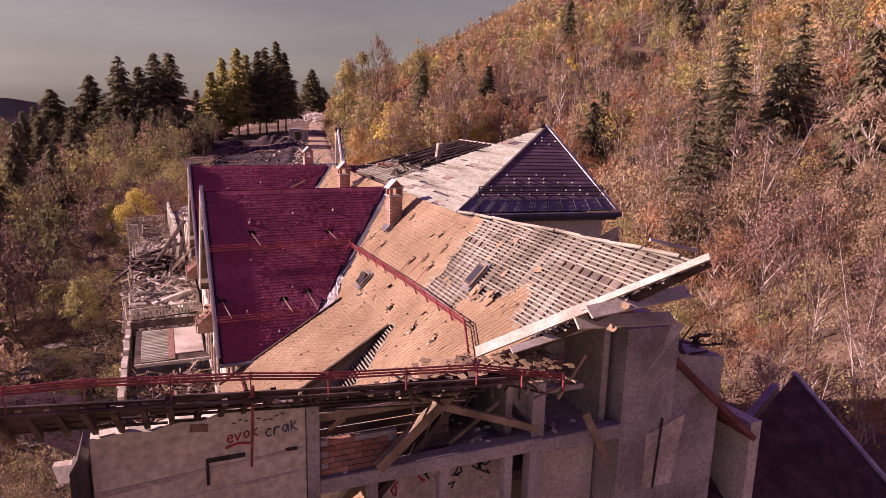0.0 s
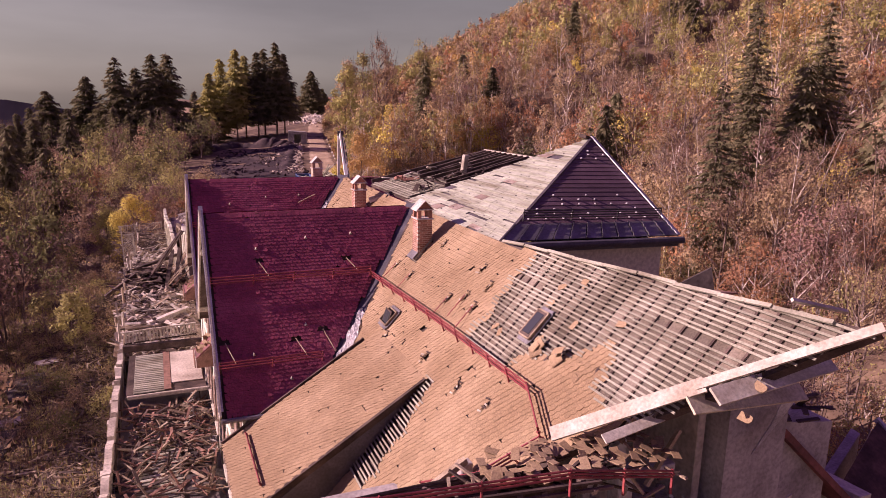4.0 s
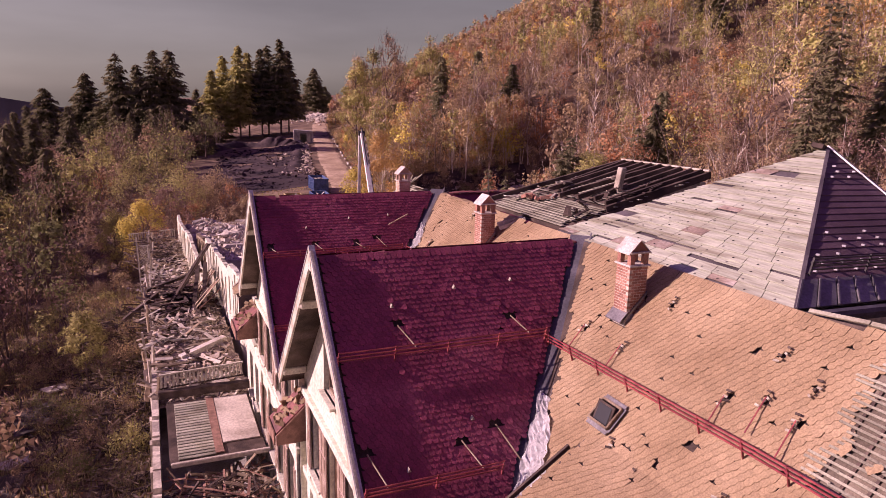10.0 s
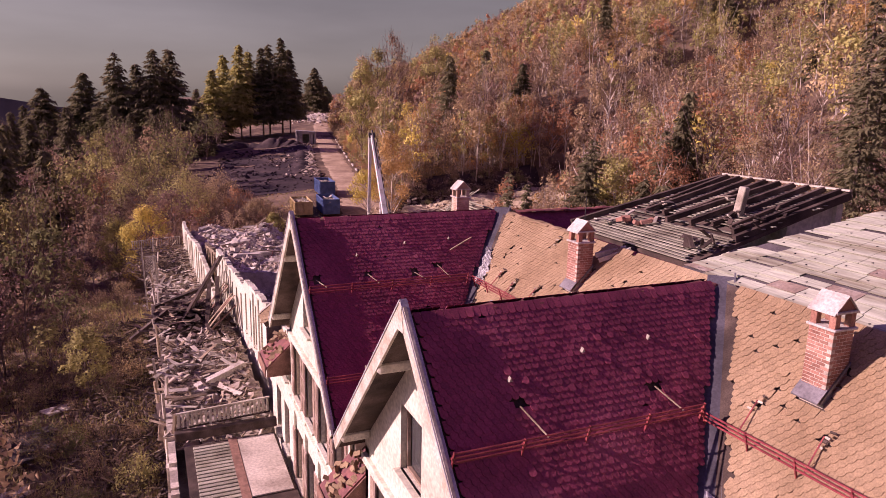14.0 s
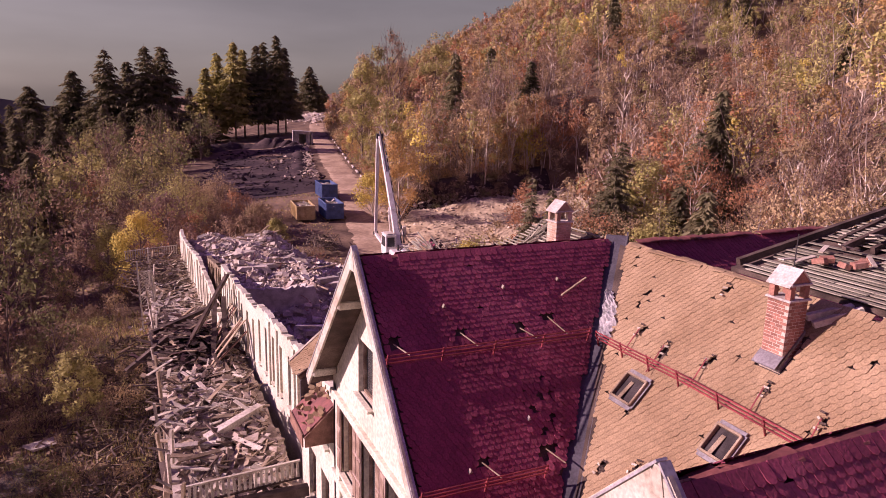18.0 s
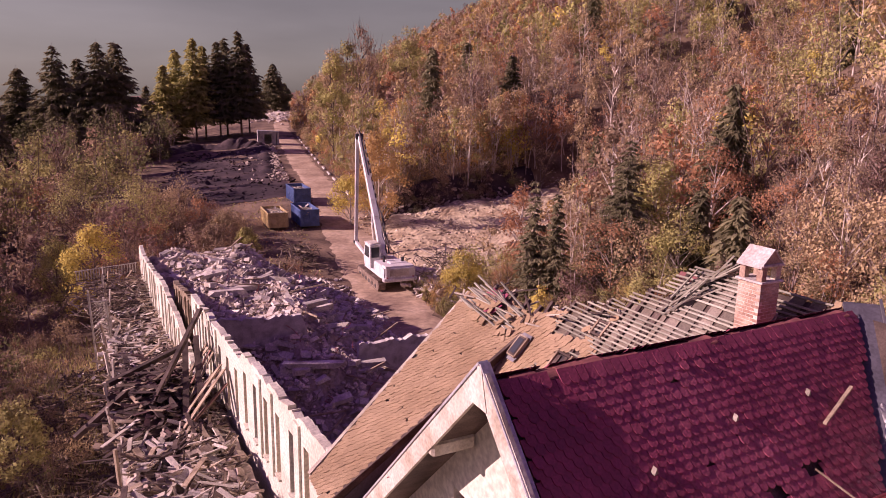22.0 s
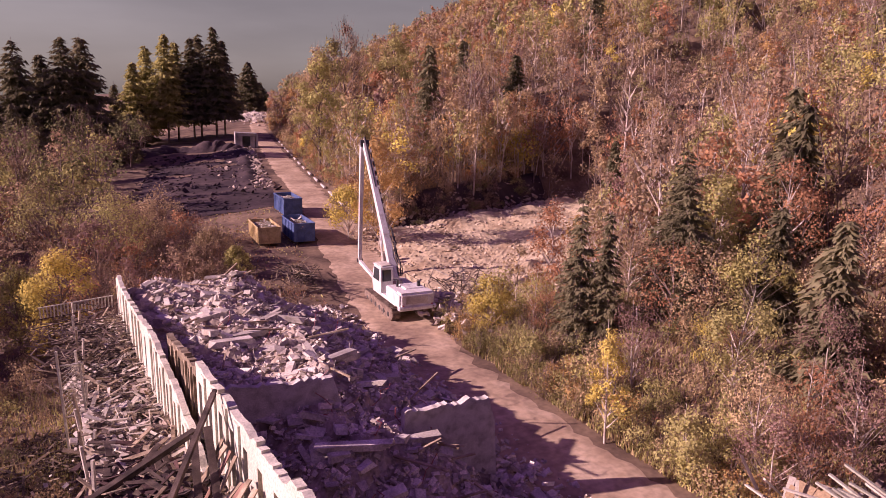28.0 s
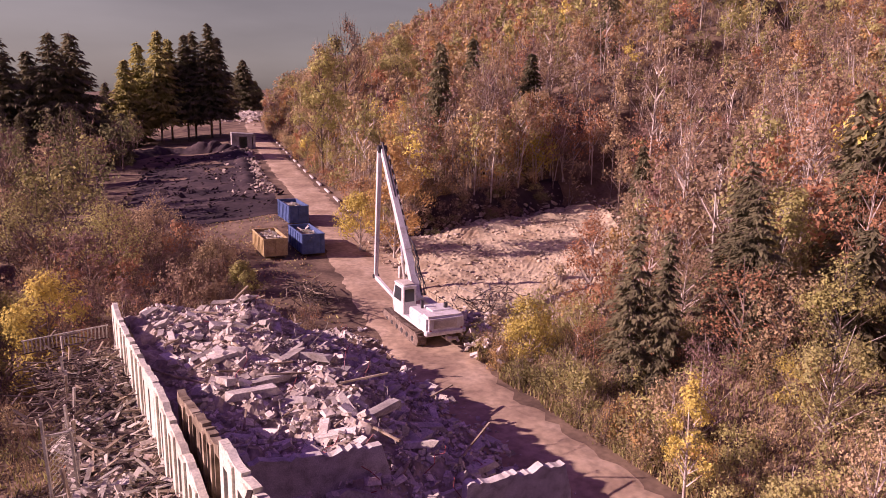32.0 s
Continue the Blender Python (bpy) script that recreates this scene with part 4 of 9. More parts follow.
for nm, ya, za, xa in (("cheek_near", 12.62, 5.6, 6.6), ("cheek_far", 38.77, 5.75, 7.2)):
    wall_slab("wall_" + nm, [(2.1, ya, za - 0.2), (xa, ya, main_z(xa)), (3.0, ya, main_z(3.0)), (2.1, ya, main_z(3.0))], (0, 0.1, 0), M["slate"], "dark clad cheek of the shed dormer")
    tagged(part("verge_strip", bar(B(), (2.0, ya - 0.03, za + 0.02), (xa, ya - 0.03, main_z(xa) + 0.08), 0.1, 0.05), M["wood_dark"]), "dark verge board along the shed dormer roof", "roof verge", kind="structure")
for s_y in (16.5,):
    tagged(part("verge_strip", bar(B(), (1.95, 16.45, 5.66), (6.2, 16.68, main_z(6.4) + 0.02), 0.06, 0.1), M["wood_dark"]), "dark verge strip beside the gable wall", "roof verge", kind="structure")
tagged(part("verge_strip", bar(B(), (2.0, 40.05, 5.8), (7.6, 42.2, main_z(7.3) + 0.1), 0.1, 0.12), M["batten"]), "pale broken verge board at the torn roof end", "roof verge", kind="structure")
gable_decks = {}
for gi, gy_ in ((1, G1), (2, G2)):
    for s in (-1, 1):
        zt, zb_ = 11.44, 6.35
        gable_decks[(gi, s)] = deck("roof_gable_%d_%s" % (gi, "near" if s < 0 else "far"), [(GX0, gable_y(gy_, zt, s), zt), (valley_x(zt), gable_y(gy_, zt, s), zt), (valley_x(zb_), gable_y(gy_, zb_, s), zb_), (GX0, gable_y(gy_, zb_, s), zb_)], M["wood_dark"], "dark red scalloped clay tile slope of a cross gable", 0.1)
wing_roof = deck("roof_wing_right", [(9.7, G2 - 0.5, 11.4), (17.4, G2 - 0.5, 11.4), (17.4, G2 - 5.2, 6.7), (9.7, G2 - 5.2, 6.7)], M["wood_dark"], "dark red clay tile slope of the rear wing")
wing_back = deck("roof_wing_right_far", [(9.7, G2 - 0.5, 11.4), (17.4, G2 - 0.5, 11.4), (17.4, G2 + 4.2, 6.7), (9.7, G2 + 4.2, 6.7)], M["tile_red_plain"], "dark red far slope of the rear wing")
wall_slab("wall_wing_right", [(17.0, G2 - 5, -7.6), (17.0, G2 - 5, 6.5), (17.0, G2 - 0.5, 11.1), (17.0, G2 + 4, 6.5), (17.0, G2 + 4, -7.6)], (0.3, 0, 0), M["plaster"], "rendered gable wall of the rear wing")
tagged(part("verge_strip", bar(B(), (17.45, G2 - 0.5, 11.45), (17.45, G2 - 5.2, 6.75), 0.08, 0.2), M["white_board"]), "white verge board of the rear wing", "roof verge", kind="structure")
# east slope, away from the camera
deck("roof_main_east", [(9.75, 7.5, 11.5), (9.7, 14.5, 11.35), (16.4, 14.5, 5.6), (16.4, 7.5, 5.6)], M["tile_red_plain"], "rear slope of the main roof")
deck("roof_main_east_far", [(9.6, 28.0, 11.3), (9.6, 36, 11.2), (16.4, 36, 5.6), (16.4, 28.0, 5.6)], M["tile_red_plain"], "rear slope of the main roof")

# valleys of sheet metal, with a crumpled foil
for gi, gy_ in ((1, G1), (2, G2)):
    a = Vector((valley_x(11.5) + 0.05, gable_y(gy_, 11.5, -1), 11.52))
    b = Vector((valley_x(6.4), gable_y(gy_, 6.4, -1), 6.42))
    up = Vector((-1, -1, 1.9))
    tagged(part("valley_gutter", bar(B(), a, b, 0.62, 0.06, up=up), M["valley"]), "slate-blue sheet metal valley between two roof slopes", "valley gutter", kind="structure")
    tagged(part("valley_upstand", bar(B(), a + Vector((0.2, -0.17, 0.11)), b + Vector((0.2, -0.17, 0.11)), 0.04, 0.03, up=up), M["zinc"]), "grey metal edge of the roof valley", "valley gutter", kind="structure")
    rf = random.Random(5 + gi)
    t0, t1 = ((0.60, 0.93) if gi == 1 else (0.24, 0.43))
    bm = B()
    n1, n2 = 26, 7
    d = (b - a)
    side = d.cross(up).normalized()
    vs = []
    for i in range(n1):
        row = []
        t = lerp(t0, t1, i / (n1 - 1))
        wid = (0.42 if gi == 1 else 0.3) * math.sin(math.pi * min(1, max(0.06, i / (n1 - 1)))) ** 0.5 + 0.1 * rf.random()
        for j in range(n2):
            f_ = j / (n2 - 1)
            q = a + d * t + Vector((0.1, 0.02 - 1.7 * wid * f_, 0)) + Vector((-K, 0, 1)).normalized() * (0.12 + rf.uniform(0, 0.04) + 0.05 * math.sin(i * 0.9 + j * 1.7))
            row.append(bm.verts.new(q))
        vs.append(row)
    for i in range(n1 - 1):
        for j in range(n2 - 1):
            bm.faces.new((vs[i][j], vs[i + 1][j], vs[i + 1][j + 1], vs[i][j + 1]))
    bmesh.ops.solidify(bm, geom=bm.faces[:], thickness=0.015)
    tagged(part("plastic_foil", bm, M["foil"]), "crumpled white plastic foil laid in the roof valley", "plastic foil")

# ridge caps
n = 7
bm = B()
ring = []
for yy, sc in ((-0.19, 0.92), (0.19, 1.08)):
    o_ = [bm.verts.new((math.cos(math.pi * i / n) * 0.16 * sc, yy, math.sin(math.pi * i / n) * 0.045 * sc)) for i in range(n + 1)]
    i_ = [bm.verts.new((math.cos(math.pi * i / n) * 0.14 * sc, yy, math.sin(math.pi * i / n) * 0.033 * sc - 0.004)) for i in range(n + 1)]
    ring.append((o_, i_))
for i in range(n):
    bm.faces.new((ring[0][0][i], ring[0][0][i + 1], ring[1][0][i + 1], ring[1][0][i]))
    bm.faces.new((ring[0][1][i + 1], ring[0][1][i], ring[1][1][i], ring[1][1][i + 1]))
    for e in (0, 1):
        bm.faces.new((ring[e][0][i + 1], ring[e][0][i], ring[e][1][i], ring[e][1][i + 1]))
bmesh.ops.recalc_face_normals(bm, faces=bm.faces)
cap_red = mesh_of("ridge_tile", bm, M["tile_red_plain"])
cap_orange = cap_red.copy()
cap_orange.materials.clear()
cap_orange.materials.append(M["tile_orange_piece"])
rr = random.Random(7)


def ridge_row(a, b, mesh, parent, skip=0.03):
    a, b = Vector(a), Vector(b)
    n_ = int((b - a).length / 0.34)
    yaw = math.degrees(math.atan2(-(b - a).x, (b - a).y))
    for k in range(n_):
        if rr.random() < skip:
            continue
        p = a.lerp(b, (k + 0.5) / n_)
        o = new("ridge_tile", mesh)
        o.parent = parent
        o.matrix_basis = pose(p.x, p.y, p.z + rr.uniform(-0.015, 0.03), rr.uniform(-2, 5), rr.uniform(-6, 6), yaw + rr.uniform(-5, 5))


for gi, gy_ in ((1, G1), (2, G2)):
    ridge_row((GX0 + 0.45, gy_, 11.385), (9.4, gy_, 11.365), cap_red, gable_decks[(gi, -1)])
ridge_row((9.9, G2 - 0.5, 11.42), (17.3, G2 - 0.5, 11.42), cap_red, wing_roof)
ridge_row((9.52, 26.5, 11.42), (9.5, 31.5, 11.42), cap_orange, roof_main, 0.15)


# ---- chimneys, brick by brick ----
def chimney():
    ch = empty("chimney", (0, 0, 0), label="red brick roof chimney with a little pitched cap on pillars", category="chimney", group="roof chimneys")
    w, h = 0.58, 0.56
    bl, bh, jt = 0.19, 0.075, 0.011
    long_me = mesh_of("brick", box(B(), (0, 0, 0), (bl - jt, 0.1, bh - jt), bevel=0.004), M["brick"])
    part("shaft", box(B(), (0, 0, 0.02), (w - 0.008, h - 0.008, 1.74)), M["mortar"], ch)
    rb = random.Random(2)

    def course(z, x0, x1, y0, y1):
        for (ax_, fixed, lo, hi, turn) in (("x", y0 + 0.05, x0, x1, 0), ("x", y1 - 0.05, x0, x1, 0), ("y", x0 + 0.05, y0, y1, 90), ("y", x1 - 0.05, y0, y1, 90)):
            n_ = max(1, round((hi - lo) / bl))
            for i in range(n_):
                c = lo + (i + 0.5) * (hi - lo) / n_
                off = 0.0 if int(round(z / bh)) % 2 else (hi - lo) / n_ * 0.5
                c = c + off if i < n_ - 1 or off == 0 else c
                if c > hi - 0.04:
                    continue
                o = new("brick", long_me)
                o.parent = ch
                x, y = (c, fixed) if ax_ == "x" else (fixed, c)
                o.matrix_basis = pose(x, y, z, 0, 0, turn + rb.uniform(-0.8, 0.8)) @ Matrix.Diagonal(((hi - lo) / n_ / bl, 1, 1, 1))
    for k in range(17):
        course(-0.35 + k * bh, -w / 2, w / 2, -h / 2, h / 2)
    zt = -0.35 + 16 * bh + 0.05
    part("ledge", box(B(), (0, 0, zt + 0.025), (w + 0.1, h + 0.1, 0.05), bevel=0.01), M["concrete_pale"], ch)
    for sx in (-1, 1):
        for sy in (-1, 1):
            part("pillar", box(B(), (sx * (w / 2 - 0.07), sy * (h / 2 - 0.07), zt + 0.2), (0.14, 0.14, 0.3), bevel=0.006), M["brick"], ch)
    part("lintel", box(B(), (0, 0, zt + 0.375), (w + 0.06, h + 0.06, 0.05), bevel=0.008), M["concrete_pale"], ch)
    part("gable", prism(B(), [(-w / 2, -h / 2 + 0.02, zt + 0.4), (w / 2, -h / 2 + 0.02, zt + 0.4), (0, -h / 2 + 0.02, zt + 0.68)], (0, h - 0.04, 0)), M["brick"], ch)
    for s in (-1, 1):
        part("cap_slab", prism(B(), [(s * (w / 2 + 0.07), -h / 2 - 0.015, zt + 0.36), (0, -h / 2 - 0.015, zt + 0.72), (0, h / 2 + 0.04, zt + 0.72), (s * (w / 2 + 0.07), h / 2 + 0.04, zt + 0.36)], (0, 0, -0.03)), M["concrete_pale"], ch)
    part("base_flashing", prism(B(), [(-w / 2 - 0.1, -h / 2 - 0.03, -0.62), (w / 2 + 0.02, -h / 2 - 0.03, 0.12), (w / 2 + 0.02, h / 2 + 0.03, 0.12), (-w / 2 - 0.1, h / 2 + 0.03, -0.62)], (0, 0, 0.09)), M["zinc"], ch, "dented grey sheet metal flashing")
    part("apron", prism(B(), [(-w / 2 - 0.22, -h / 2 - 0.03, -0.60), (-w / 2 + 0.02, -h / 2 - 0.03, -0.34), (-w / 2 + 0.02, h / 2 + 0.03, -0.34), (-w / 2 - 0.22, h / 2 + 0.03, -0.60)], (0, 0, 0.03)), M["zinc"], ch)
    return ch


ch1 = chimney()
CHX = 8.6
ch_top = 10.8
ch1.matrix_basis = pose(CHX, 18.1, ch_top) @ Matrix.Diagonal((0.86, 0.86, 0.86, 1))
ch2 = copy_thing(ch1, pose(CHX, 25.6, ch_top))
ch3 = copy_thing(ch1, pose(8.46, 33.15, ch_top + 0.2))
tagged(ch3, "brick chimney with worn whitewash and a pale gabled cap", "chimney")
for o in ch3.children_recursive:
    if o.type == "MESH" and o.data.materials and o.data.materials[0] == M["brick"]:
        o.material_slots[0].link = "OBJECT"
        o.material_slots[0].material = M["brick_pale"]
tagged(part("aerial_rod", tube(B(), (CHX + 0.1, 25.65, 12.0), (CHX + 0.12, 25.65, 12.8), 0.012, n=5), M["black"]), "thin dark rod standing on a chimney", "aerial")

# ---- pyramid roof ----
AP = Vector((15.55, 18.9, 14.12))
PB = [Vector((9.62, 14.6, 11.42)), Vector((16.1, 14.6, 11.25)), Vector((16.6, 23.2, 11.2)), Vector((9.62, 22.9, 11.42))]
pyr = part("roof_pyramid", B(), M["slate"])
bm = B()
vs = [bm.verts.new(p) for p in PB] + [bm.verts.new(AP)]
for i in range(4):
    bm.faces.new((vs[i], vs[(i + 1) % 4], vs[4]))
bm.faces.new(vs[3::-1])
bm.to_mesh(pyr.data)
bm.free()
tagged(pyr, "pyramid roof with pale weathered sheets and a dark boarded face", "roof", kind="structure")


def face_rows(a, b, apex, rows, overhang=0.0):
    """Rows of a triangular face from its base a-b to its apex: (left, right, next left, next right)."""
    for r in range(rows):
        t0, t1 = r / rows, (r + 1) / rows
        yield a.lerp(apex, t0), b.lerp(apex, t0), a.lerp(apex, t1), b.lerp(apex, t1)


rp = random.Random(9)
nW = (PB[0] - PB[3]).cross(AP - PB[3]).normalized()
nW = nW if nW.z > 0 else -nW
for r, (l0, r0, l1, r1) in enumerate(face_rows(PB[3], PB[0], AP, 22)):
    wid = (r0 - l0).length
    n_ = max(1, int(wid / 0.7))
    for k in range(n_):
        if rp.random() < 0.015:
            continue
        u0, u1 = k / n_, (k + 1) / n_ - 0.008 / max(wid, 0.1) * n_ * 0.2
        lift = nW * (0.03 + rp.uniform(0, 0.006))
        q = [l0.lerp(r0, u0), l0.lerp(r0, u1), l1.lerp(r1, u1), l1.lerp(r1, u0)]
        low = (q[0] - q[3]) * (0.12 if rp.random() > 0.14 else -rp.uniform(0.1, 0.35))
        q = [q[0] + lift * 1.5 + low, q[1] + lift * 1.5 + low, q[2] + lift * 0.4, q[3] + lift * 0.4]
        part("roof_sheet", prism(B(), q, -nW * 0.018), M["sheet_piece"] if rp.random() > 0.02 else M["sheet_brown"], pyr)
        if rp.random() < 0.7:
            part("roof_hook", box(B(), q[0].lerp(q[1], rp.uniform(0.2, 0.8)).lerp(q[3], 0.3) + nW * 0.012, (0.06, 0.012, 0.012)), M["black"], pyr)
nS = (PB[1] - PB[0]).cross(AP - PB[0]).normalized()
nS = nS if nS.z > 0 else -nS
for r, (l0, r0, l1, r1) in enumerate(face_rows(PB[0], PB[1], AP, 24)):
    if r < 3:
        continue
    lift = nS * 0.032
    low = (l0 - l1).normalized() * 0.02
    part("roof_board", prism(B(), [l0 + lift + low, r0 + lift + low, r1 + nS * 0.015, l1 + nS * 0.015], -nS * 0.02), M["slate_piece"], pyr)
    wid = (r0 - l0).length
    if 3 < r < 10 or r > 17:
        for k in range(int(wid / 0.62)):
            if rp.random() < 0.25:
                continue
            c = l0.lerp(r0, (k + 0.5 + 0.25 * (r % 2)) / (wid / 0.62)) + nS * 0.07
            part("snow_hook", box(B(), c, (0.05, 0.09, 0.05), rot=(0, 0, rp.uniform(-20, 20)), bevel=0.01), M["zinc_pale"], pyr)
l0, r0 = PB[0], PB[1]
for k in range(11):
    u0, u1 = k / 11, (k + 1) / 11 - 0.008
    q = [l0.lerp(r0, u0), l0.lerp(r0, u1), l0.lerp(r0, u1).lerp(AP, 0.13), l0.lerp(r0, u0).lerp(AP, 0.13)]
    part("eave_sheet", prism(B(), [v + nS * 0.04 for v in q], -nS * 0.015), M["zinc"], pyr, "glossy grey sheet metal eave panel")
    part("standing_seam", bar(B(), q[0] + nS * 0.05, q[3] + nS * 0.05, 0.03, 0.06, up=nS), M["zinc"], pyr)
part("gutter", tube(B(), PB[0] + Vector((0.1, -0.12, -0.12)), PB[1] + Vector((0.1, -0.12, -0.12)), 0.11, n=8), M["valley"], pyr)
part("fascia", bar(B(), PB[0] + Vector((0.1, -0.02, -0.22)), PB[1] + Vector((0, -0.02, -0.22)), 0.05, 0.22), M["valley"], pyr)
part("hip_flashing", bar(B(), PB[1] + nS * 0.05, AP + Vector((0, 0, 0.06)), 0.16, 0.04, up=(0.3, -0.5, 1)), M["zinc_pale"], pyr)
part("hip_flashing", bar(B(), PB[0] + nS * 0.03, AP + Vector((0, 0, 0.05)), 0.08, 0.04, up=(-0.3, -0.5, 1)), M["slate"], pyr)
part("apex_cap", box(B(), AP + Vector((-0.25, 0.1, 0.05)), (0.3, 0.3, 0.12), rot=(10, 14, 20)), M["wood_dark"], pyr)
guard_rail("snow_guard", [PB[0].lerp(AP, 0.15) + Vector((0.2, 0, 0.05)), PB[1].lerp(AP, 0.15) + Vector((-0.2, 0, 0.05))], "dark snow guard rail above the pyramid eave", pipes=4, gap=0.08, post_h=0.34, step=2.0, up=(0, -0.2, 1), paint="black")
wall_slab("wall_tower_south", [(10.0, 15.0, -7.5), (15.5, 15.0, -7.5), (15.5, 15.0, 11.0), (10.0, 15.0, 11.2)], (0, 0.35, 0), M["plaster"], "grey rendered wall under the pyramid roof")
wall_slab("wall_tower_east", [(15.5, 15.0, -7.5), (15.5, 22.8, -7.5), (15.5, 22.8, 11.0), (15.5, 15.0, 11.0)], (0.3, 0, 0), M["plaster"], "grey rendered wall under the pyramid roof")
tagged(part("torn_felt", prism(B(), [(11.05, 8.9, 11.55), (11.55, 8.55, 11.95), (11.65, 8.5, 11.4), (11.2, 8.85, 11.2)], (0.03, 0.04, 0)), M["dark_roof"]), "torn black roofing felt standing up behind the ridge", "roofing felt")
tagged(part("loose_sheet", box(B(), (11.7, 8.7, 11.35), (1.1, 0.8, 0.04), rot=(-5, 8, 20)), M["brickdust"]), "brown board lying behind the roof ridge", "board")

# ---- stripped loft roof ----
LK = (12.92 - 11.5) / (15.45 - 9.8)


def loft_z(x):
    return 11.5 + LK * (x - 9.8)


loft = deck("roof_loft", [(9.85, 22.9, loft_z(9.85)), (9.9, 28.2, loft_z(9.9)), (15.45, 27.4, 12.92), (15.5, 23.15, 12.92)], M["wood_dark"], "stripped loft roof of grey boards under dark rafters", 0.1)
for k in range(38):
    x0 = 9.9 + k * 0.147
    if rp.random() < 0.06:
        continue
    ya, yb = 23.0 + rp.uniform(-0.1, 0.25), 27.6 + rp.uniform(-0.1, 0.5) - 0.12 * max(0, x0 - 12)
    if rp.random() < 0.35:
        ym = rp.uniform(24, 26.5)
        spans = ((ya, ym - 0.02), (ym + 0.02, yb))
    else:
        spans = ((ya, yb),)
    for a, b in spans:
        part("board", bar(B(), (x0, a, loft_z(x0) + 0.02 + rp.uniform(0, 0.02)), (x0 + rp.uniform(-0.03, 0.03), b, loft_z(x0) + 0.02 + rp.uniform(0, 0.02)), 0.138, 0.022), M["batten_piece"], loft)
for k in range(9):
    yy = 23.3 + k * 0.5
    part("rafter", bar(B(), (11.4 + rp.uniform(-0.5, 0.9), yy + rp.uniform(-0.05, 0.05), loft_z(11.6) + 0.16), (15.5, yy, 13.06), 0.1, 0.15), M["wood_dark"], loft)
part("edge_beam", bar(B(), (9.9, 28.0, loft_z(9.9) + 0.12), (15.5, 27.5, 13.02), 0.13, 0.16), M["wood_dark"], loft)
part("edge_beam", bar(B(), (11.5, 23.1, loft_z(11.5) + 0.02), (15.6, 23.1, 12.95), 0.13, 0.22), M["wood_dark"], loft)
part("ridge_board", bar(B(), (15.5, 23.0, 13.1), (15.45, 27.5, 13.1), 0.12, 0.05), M["white_board"], loft)
tagged(part("timber_post", box(B(), (12.9, 24.3, loft_z(12.9) + 0.42), (0.22, 0.22, 0.85), rot=(6, 4, 8), bevel=0.02), M["batten"]), "leaning grey timber post on the stripped loft", "post")
for k in range(42):
    x = rp.uniform(10.2, 13.6)
    y = rp.uniform(22.9, 24.3) if k % 3 else rp.uniform(24, 27.5)
    z = loft_z(x) + 0.1
    tagged(part("broken_board", bar(B(), (x, y, z + rp.uniform(0, 0.12)), (x + rp.uniform(-0.7, 0.7), y + rp.uniform(-0.5, 0.5), z + rp.uniform(0, 0.3)), rp.uniform(0.06, 0.16), 0.03), M["wood_dark"] if k % 3 else M["batten"]), "broken board lying on the stripped loft", "board", group="loft debris")
for k in range(10):
    o = new("loose_brick", brick_me)
    o.matrix_basis = pose(10.6 + rp.uniform(0, 1.1), 26.2 + rp.uniform(-0.4, 0.5), loft_z(11) + 0.1 + rp.uniform(0, 0.1), rp.uniform(-20, 20), rp.uniform(-20, 20), rp.uniform(0, 180))
    tagged(o, "loose red brick lying on the grey loft boards", "brick", group="loose bricks")
wall_slab("wall_loft_east", [(15.3, 23.2, 5), (15.3, 27.4, 5), (15.3, 27.4, 12.7), (15.3, 23.2, 12.7)], (0.25, 0, 0), M["plaster"], "pale rendered wall under the stripped loft roof")
wall_slab("wall_loft_south", [(13.6, 23.3, 5), (15.3, 23.3, 5), (15.3, 23.3, 12.7), (13.6, 23.3, 12.2)], (0, 0.2, 0), M["plaster"], "pale rendered wall under the stripped loft roof")
for k in range(2):
    tagged(part("short_beam", bar(B(), (9.0, 25.3 + k * 0.16, 11.1 + 0.1 * k), (9.7, 24.85 + k * 0.2, 11.45), 0.14, 0.12), M["white_board"]), "short pale beam lying beside a chimney", "beam", group="short beams")

# ---- snow guards and stays on the slopes ----
nM = Vector((-K, 0, 1)).normalized()
RXL = 7.5


def on_main(x, y, h=0.05):
    return Vector((x, y, main_z(x))) + nM * h


guard_rail("snow_guard", [on_main(RXL - 0.1, 19.45), on_main(RXL, 13.5), on_main(RXL + 0.02, 9.0), on_main(RXL - 0.35, 7.9)], "red snow guard rails along the orange roof slope", up=(-0.3, 0, 1), post_h=0.33, gap=0.095, step=0.95)
guard_rail("snow_guard", [on_main(RXL, 29.7), on_main(RXL + 0.02, 27.0), on_main(RXL - 0.02, 23.7)], "red snow guard rails along the orange roof slope", up=(-0.3, 0, 1), post_h=0.33, gap=0.095, step=0.95)
guard_rail("snow_guard", [on_main(5.6, 9.6), on_main(6.3, 8.4), on_main(7.2, 7.7)], "bent red snow guard rails by the torn roof edge", up=nM, post_h=0.3, gap=0.09, step=0.9)
guard_rail("snow_guard", [(2.6, 15.9, 6.05), (2.6, 13.2, 6.05)], "rusty snow guard on the shed roof", up=(-0.5, 0, 1), post_h=0.1, gap=0.05, step=0.7, pipes=2)
STAYS = {1: ((3.62, 10.0), (6.55, 9.95), (4.4, 7.95), (2.3, 8.0), (5.3, 8.1)), 2: ((4.0, 9.85), (5.55, 9.8), (6.4, 9.95), (2.35, 9.8), (3.6, 7.75), (5.15, 7.75))}
